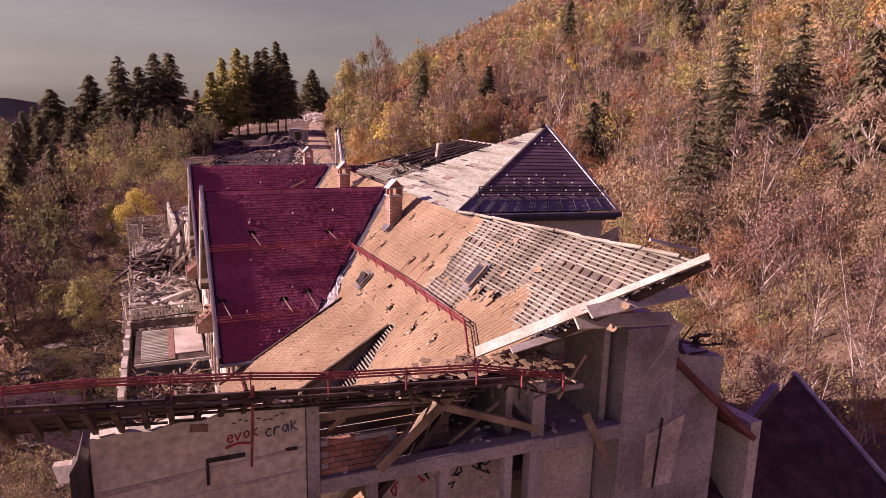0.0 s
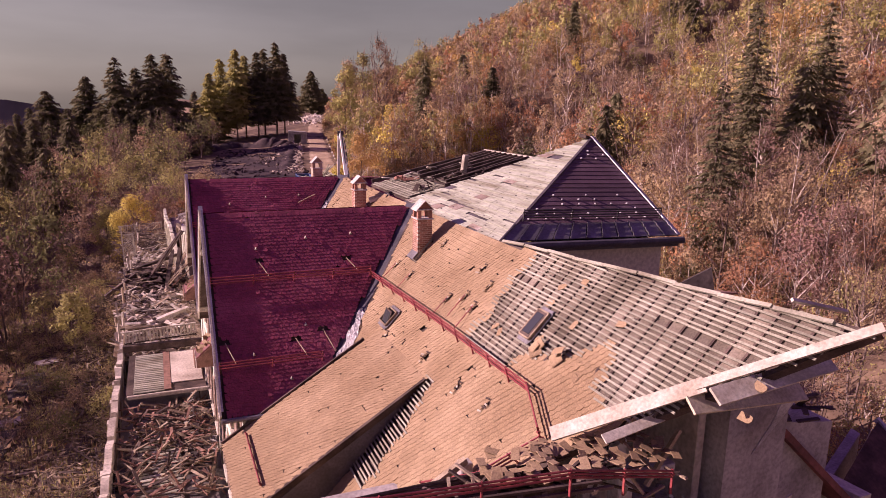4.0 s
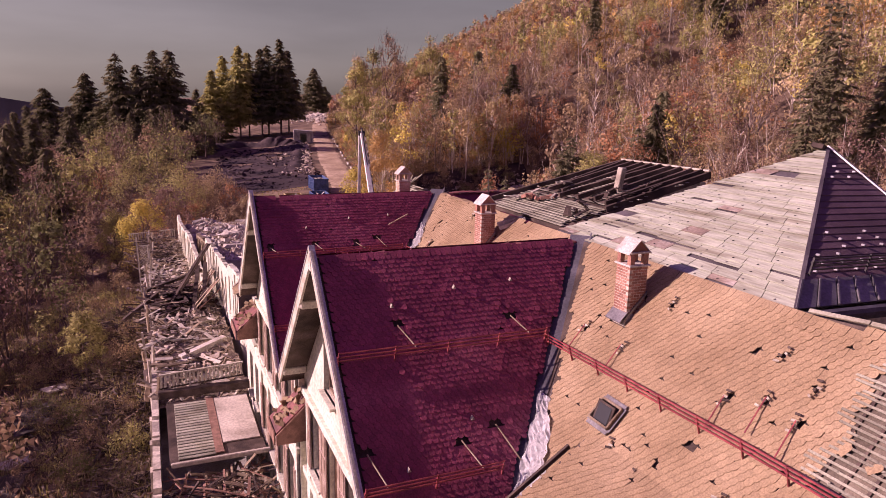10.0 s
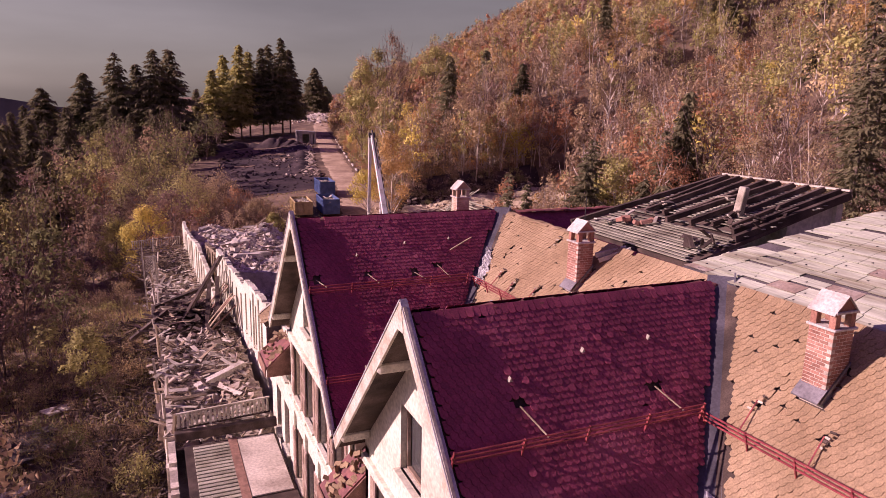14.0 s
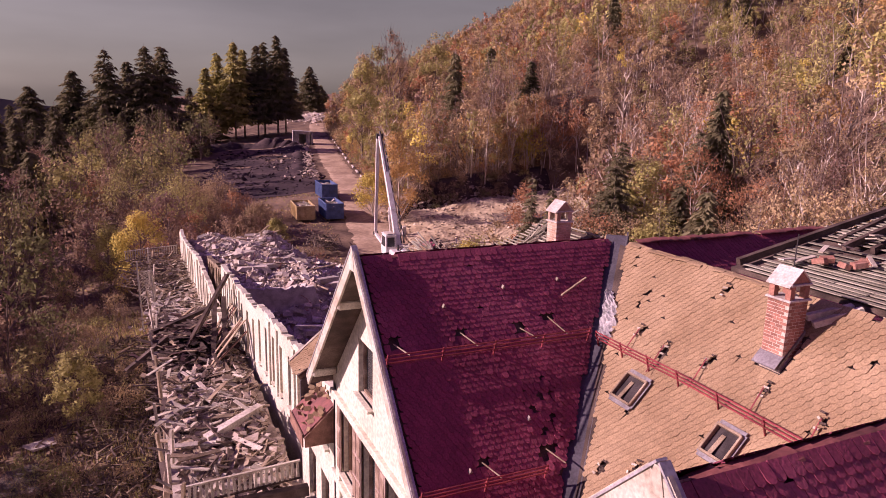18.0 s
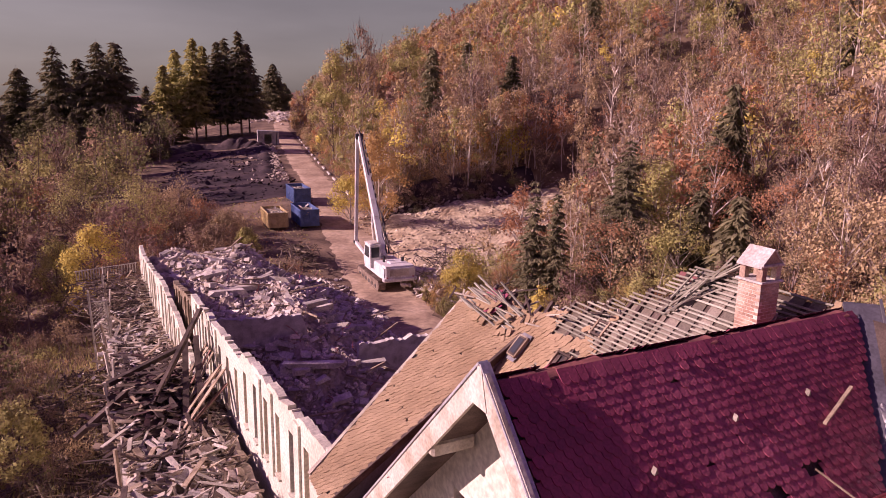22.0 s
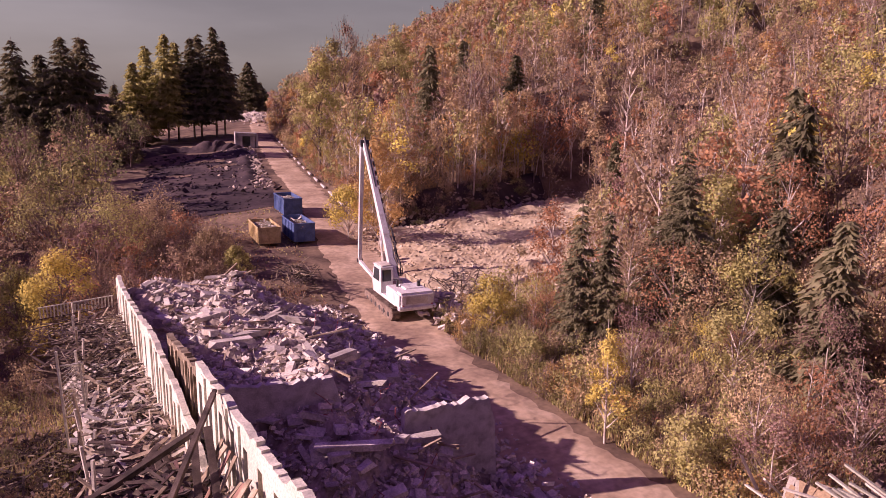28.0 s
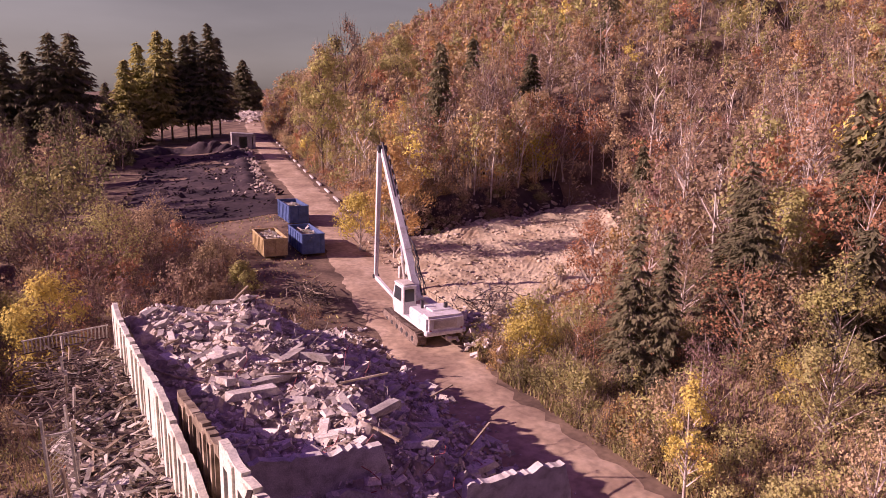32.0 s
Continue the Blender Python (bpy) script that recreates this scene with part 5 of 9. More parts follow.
for gi, gy_ in ((1, G1), (2, G2)):
    nG = Vector((0, -KG, 1)).normalized()
    for zz, x1 in ((9.42, 7.25), (7.35, 5.1)):
        if gi == 2 and zz < 8:
            x1 = 4.9
        a = Vector((GX0 + 0.1, gable_y(gy_, zz, -1), zz)) + nG * 0.04
        b = Vector((x1, gable_y(gy_, zz, -1), zz)) + nG * 0.04
        guard_rail("snow_guard", [a, b], "dark red snow guard rails along the gable slope", up=(0, -0.3, 1), post_h=0.33, gap=0.1, step=1.25)
        for hx_, hz_ in STAYS[gi]:
            if abs(hz_ - zz - 0.45) < 0.5:
                p = Vector((hx_ + 0.22, gable_y(gy_, zz, -1), zz)) + nG * 0.04 + Vector((0, -0.06, 0.26))
                q = Vector((hx_, gable_y(gy_, hz_, -1), hz_)) + nG * 0.05
                tagged(part("guard_stay", tube(B(), p, q, 0.016, n=6), M["wood_old"]), "dull steel stay bracing a snow guard to the roof", "roof stay", group="guard stays")
tagged(part("loose_stick", bar(B(), (7.0, gable_y(G2, 10.3, -1) - 0.05, 10.38), (7.85, gable_y(G2, 10.55, -1) - 0.1, 10.72), 0.05, 0.03), M["wood_old"]), "pale stick lying across the red roof slope", "stick")
# small pale clips on the red slopes
clip_me = mesh_of("roof_clip", prism(B(), [(-0.045, 0, 0), (0.045, 0, 0), (0.0, 0.0, 0.08)], (0.0, 0.06, 0.02)), M["batten"])
for gi, gy_ in ((1, G1), (2, G2)):
    for (x, z) in ((3.4, 10.3), (5.1, 10.55), (6.7, 10.6), (4.6, 8.2), (2.9, 7.6), (3.9, 6.95)):
        o = new("roof_clip", clip_me)
        o.matrix_basis = pose(x + 0.2 * gi, gable_y(gy_, z, -1), z + 0.06, 0, 0, 12)
        tagged(o, "small pale metal clip standing on the red tiles", "roof clip", group="roof clips")
# broken hook brackets on the orange slope
HOOKS = ((8.0, 18.85), (7.97, 17.45), (8.02, 14.5), (8.24, 13.8), (8.95, 17.05), (8.86, 14.05), (8.62, 13.2), (6.66, 15.95), (8.14, 13.1), (8.02, 28.87), (7.94, 27.95), (8.03, 26.8), (8.02, 25.35), (7.95, 24.1), (9.19, 27.6), (6.5, 15.1), (6.2, 26.6), (5.9, 27.3), (6.9, 13.4), (7.0, 10.0), (6.9, 11.3))
for i, (x, y) in enumerate(HOOKS):
    br = empty("hook_bracket", on_main(x, y, 0.05), label="rusty roof hook bracket with splinters of broken tile", category="roof hook", group="roof hooks")
    rot = Matrix.Rotation(-math.atan(K), 4, "Y")
    for k in range(6):
        part("tooth", box(B(), rot @ Vector((-0.16 + k * 0.065, rr.uniform(-0.07, 0.07), 0.03)), (0.04, 0.1, 0.018), rot=(0, -46, rr.uniform(-35, 35))), M["batten"] if k % 3 == 0 else M["tile_orange_piece"] if k % 3 == 1 else M["wood_dark"], br)
    if x < 8.3 and x > 7.6:
        part("strap", bar(B(), rot @ Vector((-0.72, -0.12, 0.1)), rot @ Vector((0.05, 0.02, 0.03)), 0.022, 0.014), M["rail"], br)


def skylight(x, y, w=0.5, l=0.75, opened=0.0, base=None, trim="zinc", label="open roof window with a pale sheet metal surround"):
    """A roof window lying in the slope: surround, frame, tilted sash with its pane."""
    s = empty("roof_window", on_main(x, y, 0.05) if base is None else base, label=label, category="roof window", group="roof windows")
    r = Matrix.Rotation(-math.atan(K), 4, "Y")

    def loc(nm, c, sz, mat, tilt=0.0):
        o = part(nm, box(B(), (0, 0, 0), sz, bevel=0.006), mat, s)
        o.matrix_basis = r @ Matrix.Rotation(radians(tilt), 4, "Y") @ Matrix.Translation(c)
        return o
    loc("opening", (0, 0, 0.01), (l, w, 0.02), M["dark"])
    for yy in (-w / 2, w / 2):
        loc("side_frame", (0, yy, 0.06), (l, 0.05, 0.1), M["wood_old"])
        loc("side_flashing", (0, yy * 1.16, 0.03), (l + 0.1, 0.05, 0.02), M[trim])
    for xx in (-l / 2 - 0.06, l / 2 + 0.06):
        loc("surround", (xx, 0, 0.03), (0.12, w + 0.06, 0.02), M[trim])
    for xx in (-l / 2, l / 2):
        loc("cross_frame", (xx, 0, 0.06), (0.05, w, 0.1), M["wood_old"])
    if opened is not None:
        sash = loc("sash", (0.0, 0, 0.1), (l * 0.96, w * 0.9, 0.03), M["wood_dark"], opened)
        loc("sash_pane", (0.0, 0, 0.122), (l * 0.78, w * 0.68, 0.012), M["dark_glass"], opened)
    else:
        loc("hanging_board", (-0.08, w * 0.1, 0.05), (l * 0.8, 0.1, 0.02), M["wood_old"], 6)
    return s


skylight(7.0, 16.5, 0.6, 0.5, opened=-24)
skylight(8.45, 10.42, 0.42, 0.72, opened=0, label="broken roof window among bare battens")
skylight(7.1, 27.95, 0.62, 0.62, opened=None)
skylight(7.1, 25.35, 0.56, 0.6, opened=None)
skylight(7.0, 38.5, 0.32, 0.56, opened=0, trim="zinc", label="pale framed roof window near the torn roof end")

# small pent roofs with fallen tiles at the facade
for (y0, y1) in ((26.3, 27.6), (36.7, 38.6)):
    pr = tagged(part("roof_pent", prism(B(), [(1.75, y0, 4.6), (1.75, y1, 4.6), (3.6, y1, 6.3), (3.6, y0, 6.3)], (0, 0, -0.14)), M["tile_red_plain"]), "small red tiled pent roof heaped with fallen tiles", "roof", kind="structure")
    part("fascia", prism(B(), [(1.72, y0, 4.62), (1.72, y1, 4.62), (1.72, y1, 4.2), (1.72, y0, 4.2)], (-0.04, 0, 0)), M["brickdust"], pr)
    part("cheek", prism(B(), [(1.75, y0 - 0.03, 4.55), (3.6, y0 - 0.03, 6.25), (3.6, y0 - 0.03, 4.2), (1.75, y0 - 0.03, 4.2)], (0, -0.04, 0)), M["brickdust"], pr)
    for k in range(60):
        x, y = rr.uniform(1.85, 3.4), rr.uniform(y0, y1)
        o = new("tile", tile_flat)
        o.parent = pr
        o.matrix_basis = pose(x, y, 4.6 + (x - 1.75) * 0.92 + rr.uniform(0.02, 0.16), rr.uniform(-40, 40), rr.uniform(-75, -10), rr.uniform(0, 180))
downpipe = empty("downpipe", (2.75, 16.75, 5.9), label="grey metal downpipe elbow under the gable eave", category="downpipe")
part("elbow", tube(B(), (0, 0, 0.2), (0.9, -0.05, 0.1), 0.05, n=8), M["zinc"], downpipe)
part("pipe", tube(B(), (0.9, -0.05, 0.12), (0.95, -0.05, -3.0), 0.05, n=8), M["zinc"], downpipe)
for gy_ in (G1, G2):
    e_ = gable_y(gy_, 6.35, -1)
    tagged(part("eave_gutter", tube(B(), (GX0, e_ - 0.08, 6.3), (4.5, e_ - 0.08, 6.27), 0.075, n=8), M["zinc"]), "grey half-round gutter along the gable eave", "gutter", kind="structure")



# ---- demolished wing: facade wall, rubble, terrace ----
rd = random.Random(17)


def poly_x(pts, y):
    return ramp(y, pts)


W2 = [(42.3, 3.75), (55.4, 3.2), (68, 2.55), (75, 2.25)]
W1 = [(60, 2.2), (75, 1.55), (97.4, 1.2)]


def broken_wall(name, xs, y0, y1, top, zb, thick, opening, mat, label, step=0.4, rough=0.18):
    """A torn wall in bays along y: ragged top, window openings (every, width, z0 below top, height)."""
    w = empty(name, (xs(y0), y0, zb), label=label, category="wall", kind="structure")
    every, wid, dz, hh = opening
    y = y0
    bays = []
    while y < y1 - 0.05:
        bays.append((y, min(y + wid, y1), True))
        bays.append((min(y + wid, y1), min(y + every, y1), False))
        y += every
    o = Vector((xs(y0), y0, zb))
    for a, b, op in bays:
        if b - a < 0.05:
            continue
        n_ = max(1, int((b - a) / step))
        ys = [lerp(a, b, i / n_) for i in range(n_ + 1)]
        tops = [top(v) + rd.uniform(-rough, rough * 0.5) for v in ys]
        zm = top((a + b) / 2)

        def slab(z0, tz, nm):
            pl = [(xs(a), a, z0), (xs(b), b, z0)] + [(xs(v), v, t) for v, t in reversed(list(zip(ys, tz)))]
            part(nm, prism(B(), [Vector(p) - o for p in pl], (thick, 0, 0)), mat, w)
        if op and zm - dz - hh > zb + 0.5:
            slab(zm - dz, tops, "lintel")
            slab(zb, [zm - dz - hh] * len(ys), "parapet")
            part("reveal", box(B(), Vector((xs(a) + thick * 0.8, (a + b) / 2, zm - dz - hh / 2)) - o, (0.06, b - a, hh)), M["wood_old"] if rd.random() < 0.4 else M["dark"], w)
            part("sill", box(B(), Vector((xs(a) - 0.04, (a + b) / 2, zm - dz - hh - 0.05)) - o, (0.16, b - a + 0.1, 0.08)), mat, w)
        else:
            slab(zb, tops, "pier")
            if rd.random() < 0.6:
                part("pilaster", box(B(), Vector((xs(a) - 0.05, (a + b) / 2, zm - 2.0)) - o, (0.12, (b - a) * 0.5, 3.6)), mat, w)
    return w


broken_wall("wall_facade_inner", lambda y: poly_x(W2, y), 42.4, 67.9, lambda y: ramp(y, [(42, 4.3), (48, 3.75), (55.4, 3.45), (55.6, 3.0), (68, 2.95)]), -5.5, 0.32, (1.75, 0.55, 0.9, 2.6), M["plaster"], "white rendered facade wall left standing, with tall window openings")
broken_wall("wall_facade_mid", lambda y: poly_x(W2, y), 68.0, 75.2, lambda y: ramp(y, [(68, 2.6), (71, 2.3), (75, 1.9)]), -5.5, 0.35, (1.2, 0.6, 0.5, 2.4), M["wood_old"], "brown timber framed wall section in the torn facade")
broken_wall("wall_facade_outer", lambda y: poly_x(W1, y), 62.0, 97.4, lambda y: ramp(y, [(62, -1.8), (66, 0.2), (70, 1.0), (76, 1.7), (85, 0.75), (89, 0.4), (94, 0.15), (96, 0.5), (97.4, -0.1)]), -6.0, 0.3, (1.9, 0.5, 0.8, 2.4), M["plaster"], "white rendered lower facade wall left standing, with window openings")
rs = random.Random(88)


def ragged(x0, x1, y0, y1, z0, z1, zb, n=26, rough=0.1):
    """The outline of a wall stub with a torn top."""
    top = [(lerp(x0, x1, i / n), lerp(y0, y1, i / n), lerp(z0, z1, i / n) + rs.uniform(-rough, rough) + 0.08 * math.sin(i * 0.7)) for i in range(n + 1)]
    return [(x0 - 0.2, y0, zb)] + top + [(x1 + 0.5, y1, z1 - 1.6), (x1 + 0.8, y1, zb)]


wall_slab("wall_cross_stub", ragged(4.2, 9.8, 70.3, 69.2, 0.15, 0.2, -6.5), (0, 0.4, 0), M["concrete_pale"], "broken grey cross wall standing in the rubble")
wall_slab("wall_cross_stub_far", ragged(13.4, 18.3, 67.6, 66.6, -2.0, -1.6, -7.5), (0, 0.45, 0), M["concrete_pale"], "broken grey wall stub at the edge of the rubble")


def rubble_z(x, y):
    """The surface of the rubble heap."""
    u = np.clip((x - 3.0) / 18.0, 0, 1)
    back = np.interp(y, [43, 50, 60, 67, 71, 80, 97, 103], [-4.5, -5.0, -4.6, -3.6, -0.9, -0.6, -1.0, -4.5])
    edge = np.interp(y, [43, 66, 72, 97, 103], [-7.6, -7.2, -6.2, -6.4, -7.0])
    z = back + (edge - back) * smooth(0.35, 1.0, u)
    z = z + 1.7 * np.exp(-((x - 11.5) / 4.0) ** 2 - ((y - 66.3) / 2.2) ** 2) + 1.1 * np.exp(-((x - 5.5) / 1.6) ** 2 - ((y - 62) / 2.8) ** 2)
    z = z + 0.5 * np.sin(x * 0.9 + y * 0.4) * np.sin(y * 0.7) + 0.3 * np.sin(x * 2.1 + 1.0) * np.sin(y * 1.9 + x)
    return z


hx, hy = np.arange(2.0, 22.6, 0.35), np.arange(42.3, 104.0, 0.35)
HX, HY = np.meshgrid(hx, hy)
rngh = np.random.RandomState(4)
edge_fade = np.minimum(smooth(22.5, 19.5, HX), smooth(104, 99, HY))
HZ = rubble_z(HX, HY) + rngh.uniform(-0.16, 0.16, HX.shape)
HZ = HZ * edge_fade + (ground_z(HX, HY) - 0.4) * (1 - edge_fade)
n1 = len(hx)
ii = (np.arange(len(hy) - 1)[:, None] * n1 + np.arange(n1 - 1)[None]).reshape(-1)
heap = raw("rubble_heap", np.stack([HX, HY, HZ], -1).reshape(-1, 3).tolist(), np.stack([ii, ii + 1, ii + n1 + 1, ii + n1], -1).tolist(), M["rubble_dust"])
tagged(heap, "heap of crushed plaster and concrete rubble", "rubble", kind="stuff")


def chunk_mesh(seed, sx, sy, sz):
    """A broken lump of masonry: a box with its corners knocked about."""
    r = random.Random(seed)
    bm = B()
    bmesh.ops.create_cube(bm, size=1.0, matrix=Matrix.Diagonal((sx, sy, sz, 1)))
    for v in bm.verts:
        v.co = Vector((v.co.x * r.uniform(0.6, 1.05), v.co.y * r.uniform(0.6, 1.05), v.co.z * r.uniform(0.6, 1.1)))
    return bm


def scatter(name, n, place, size, mat, label, seed, flat=0.6, long=1.6):
    """Many broken lumps joined into one heap."""
    rng = np.random.RandomState(seed)
    cube = np.array([(x, y, z) for x in (-0.5, 0.5) for y in (-0.5, 0.5) for z in (-0.5, 0.5)])
    quads = np.array([(0, 1, 3, 2), (4, 6, 7, 5), (0, 4, 5, 1), (2, 3, 7, 6), (0, 2, 6, 4), (1, 5, 7, 3)])
    V = np.zeros((n, 8, 3))
    for k in range(n):
        p = place(rng)
        s = size(rng)
        d = np.array([s * rng.uniform(0.7, long), s * rng.uniform(0.6, 1.2), s * rng.uniform(0.25, flat)])
        c = cube * d * rng.uniform(0.62, 1.08, (8, 3))
        e = Euler((rng.uniform(-0.7, 0.7), rng.uniform(-0.7, 0.7), rng.uniform(0, 6.3))).to_matrix()
        V[k] = c @ np.array(e).T + p
    F = (quads[None] + (np.arange(n) * 8)[:, None, None]).reshape(-1, 4)
    ob = raw(name, V.reshape(-1, 3).tolist(), F.tolist(), mat)
    return tagged(ob, label, "rubble", kind="stuff")


def place_heap(rng):
    y = 43 + 58 * rng.rand() ** 0.8
    x = rng.uniform(3.2, 21.5)
    return np.array([x, y, float(rubble_z(x, y)) + rng.uniform(-0.05, 0.25)])


scatter("rubble_fragments", 7500, place_heap, lambda r: 0.09 + 0.2 * r.rand() ** 2, M["rubble"], "small fragments of plaster and brick over the heap", 68, flat=0.8)
scatter("rubble_lumps", 6500, place_heap, lambda r: 0.16 + 0.5 * r.rand() ** 3, M["rubble"], "broken lumps of plaster, brick and concrete", 61)
scatter("road_rubble", 900, lambda r: (lambda x, y: np.array([x, y, float(ground_z(x, y)) + 0.1]))(r.uniform(18, 24), r.uniform(44, 104)), lambda r: 0.1 + 0.35 * r.rand() ** 3, M["rubble"], "loose lumps of rubble along the road edge", 62)
for k in range(260):
    p = place_heap(np.random.RandomState(700 + k))
    sx, sy, sz = rd.uniform(0.6, 2.6), rd.uniform(0.35, 0.9), rd.uniform(0.18, 0.45)
    ob = part("concrete_block" if sx < 1.6 else "concrete_beam", chunk_mesh(k, sx, sy, sz), M["rubble_block"])
    ob.matrix_basis = pose(p[0], p[1], p[2] + 0.12, rd.uniform(-22, 22), rd.uniform(-22, 22), rd.uniform(0, 360))
    tagged(ob, "pale broken %s lying on the rubble heap" % ("concrete block" if sx < 1.6 else "concrete beam"), "concrete block" if sx < 1.6 else "concrete beam", group="rubble blocks")
for (x, y, l, turn, tilt) in ((9.5, 65.6, 4.6, -18, 3), (13.5, 66.2, 3.6, -12, -4), (5.8, 63.5, 4.2, -50, -14), (5.2, 60.2, 3.4, -42, -16), (12.0, 74.0, 3.2, 30, 4), (13.0, 76.0, 3.6, 24, 3), (16.5, 77.0, 2.8, -20, 5), (8.0, 80.0, 3.0, 10, 4), (10.5, 84.0, 3.0, 40, 3), (6.5, 78.0, 3.4, 5, 4), (17.0, 72.0, 3.0, 12, 2)):
    ob = part("concrete_beam", chunk_mesh(int(x * 10 + y), l, 0.75, 0.45), M["rubble_block"])
    ob.matrix_basis = pose(x, y, float(rubble_z(x, y)) + 0.45, tilt, tilt * 0.6, turn)
    tagged(ob, "long pale concrete beam lying across the rubble", "concrete beam", group="rubble blocks")
for k in range(60):
    x, y = rd.uniform(4, 20.5), rd.uniform(52, 98)
    p = Vector((x, y, float(rubble_z(x, y)) + 0.1))
    bm = B()
    q = p
    for j in range(4):
        nq = q + Vector((rd.uniform(-0.5, 0.5), rd.uniform(-0.5, 0.5), rd.uniform(-0.05, 0.55)))
        tube(bm, q, nq, 0.022, n=5)
        q = nq
    tagged(part("steel_bar", bm, M["rail"] if k % 2 else M["batten"]), "bent rusty reinforcing bar sticking out of the rubble", "steel bar", group="bent bars")
for k in range(90):
    x, y = rd.uniform(3.6, 20.5), rd.uniform(46, 98)
    p = Vector((x, y, float(rubble_z(x, y)) + 0.18))
    a = rd.uniform(0, 6.28)
    l = rd.uniform(1.0, 3.2)
    tagged(part("timber", bar(B(), p, p + Vector((math.cos(a) * l, math.sin(a) * l, rd.uniform(-0.2, 0.8))), rd.uniform(0.08, 0.18), 0.1), M["wood_old"]), "splintered roof timber lying in the rubble", "timber", group="rubble timbers")

# terrace in front of the facade, heaped with timber
TX0 = -2.0


def terrace_z(x, y):
    return np.interp(y, [20, 40, 55, 75, 97], [-0.6, -0.2, -0.6, -2.0, -3.4]) + 0.35 * np.sin(x * 2 + y * 0.8) * np.sin(y * 0.6)


ter = raw("terrace_rubble", [(x, y, float(terrace_z(x, y)) - 0.35 + rd.uniform(-0.15, 0.15)) for y in np.arange(40.5, 97.6, 0.6) for x in (TX0 + 0.2, -1.2, -0.4, 0.4, 1.2, 2.0, 2.9)], [(r * 7 + c, r * 7 + c + 1, r * 7 + c + 8, r * 7 + c + 7) for r in range(95) for c in range(6)], M["rubble_dust"])
tagged(ter, "rubble dust and broken plaster covering the terrace", "rubble", kind="stuff")
wall_slab("terrace_floor", [(TX0, 15.0, -0.9), (2.7, 15.0, -0.9), (2.7, 97.0, -3.2), (TX0, 97.0, -4.2)], (0, 0, -0.4), M["concrete"], "concrete terrace slab along the facade", "floor")
outer = broken_wall("wall_terrace", lambda y: TX0 - 0.1 - 0.012 * max(0, y - 60), 15.0, 96.5, lambda y: ramp(y, [(15, 0.1), (40, 0.3), (44, -0.2), (57, -0.9), (66, -1.3), (80, -2.0), (96, -3.4)]), -8.0, 0.3, (2.4, 1.5, 0.7, 2.2), M["plaster_dirty"], "weathered pale terrace wall with openings", rough=0.25)
for k in range(30):
    y = 42 + k * 1.8
    tagged(part("veranda_post", bar(B(), (TX0 - 0.12 + rd.uniform(-0.1, 0.1), y, -4.0), (TX0 - 0.1 + rd.uniform(-0.5, 0.4), y + rd.uniform(-0.5, 0.5), ramp(y, [(40, 0.9), (97, -1.2)]) + rd.uniform(-0.6, 0.6)), 0.12, 0.12), M["plaster_dirty"] if k % 3 else M["wood_old"]), "leaning pale timber post of the wrecked veranda", "post", group="veranda posts")


def fence(x0, x1, y, z0, z1, h, n, label):
    """A balustrade of upright slats between two rails."""
    f = empty("balustrade", (x0, y, z0), label=label, category="balustrade", group="balustrades")
    for zz in (0.05, h):
        part("rail", bar(B(), (0, 0, zz), (x1 - x0, 0, z1 - z0 + zz), 0.1, 0.07), M["white_board"] if zz > 0.1 else M["wood_dark"], f)
    for i in range(n):
        t = (i + 0.5) / n
        o = part("slat", box(B(), (t * (x1 - x0), rd.uniform(-0.02, 0.02), t * (z1 - z0) + h / 2), (0.1, 0.05, h * 0.95), rot=(rd.uniform(-5, 5), rd.uniform(-3, 3), 0)), M["white_board"], f)
    return f


fence(-1.7, 2.35, 40.3, 0.75, 0.95, 0.75, 21, "weathered white slatted balustrade across the terrace")
fence(-4.6, 0.9, 97.6, -3.0, -2.6, 1.0, 22, "weathered white slatted balustrade at the far end of the terrace")
tagged(part("terrace_beam", box(B(), (0.4, 40.1, 0.55), (4.4, 0.35, 0.4), bevel=0.03), M["wood_dark"]), "dark beam under the terrace balustrade", "beam")
# annex roof: ribbed sheets, pale panels
annex = empty("annex_roof", (0.4, 37.0, 0.2), label="ribbed brown and pale sheet roof of the terrace annex", category="roof")
for k in range(21):
    part("ribbed_sheet", box(B(), (-0.75, -3.2 + k * 0.27, 0.1), (1.5, 0.2, 0.05), bevel=0.015), M["batten_piece"], annex)
part("red_strip", box(B(), (0.15, -0.35, 0.12), (0.35, 5.8, 0.05)), M["brickdust"], annex)
part("pale_panel", box(B(), (1.15, 0.0, 0.1), (1.6, 4.8, 0.06), bevel=0.01), M["plaster_dirty"], annex)
part("ribbed_base", box(B(), (0.1, -0.5, 0.02), (3.9, 6.2, 0.08)), M["wood_dark"], annex)
part("front_edge", box(B(), (0.2, -3.55, 0.02), (4.0, 0.16, 0.2), bevel=0.03), M["plaster_dirty"], annex)
annex2 = empty("annex_roof", (0.3, 27.0, -0.5), label="ribbed grey sheet roof of the terrace annex", category="roof")
for k in range(26):
    part("ribbed_sheet", box(B(), (-0.3, -5.2 + k * 0.3, 0.1), (1.9, 0.2, 0.05), bevel=0.015), M["batten_piece"], annex2)
part("ribbed_base", box(B(), (0.0, -1.4, 0.02), (3.9, 8.4, 0.08)), M["dark_roof"], annex2)

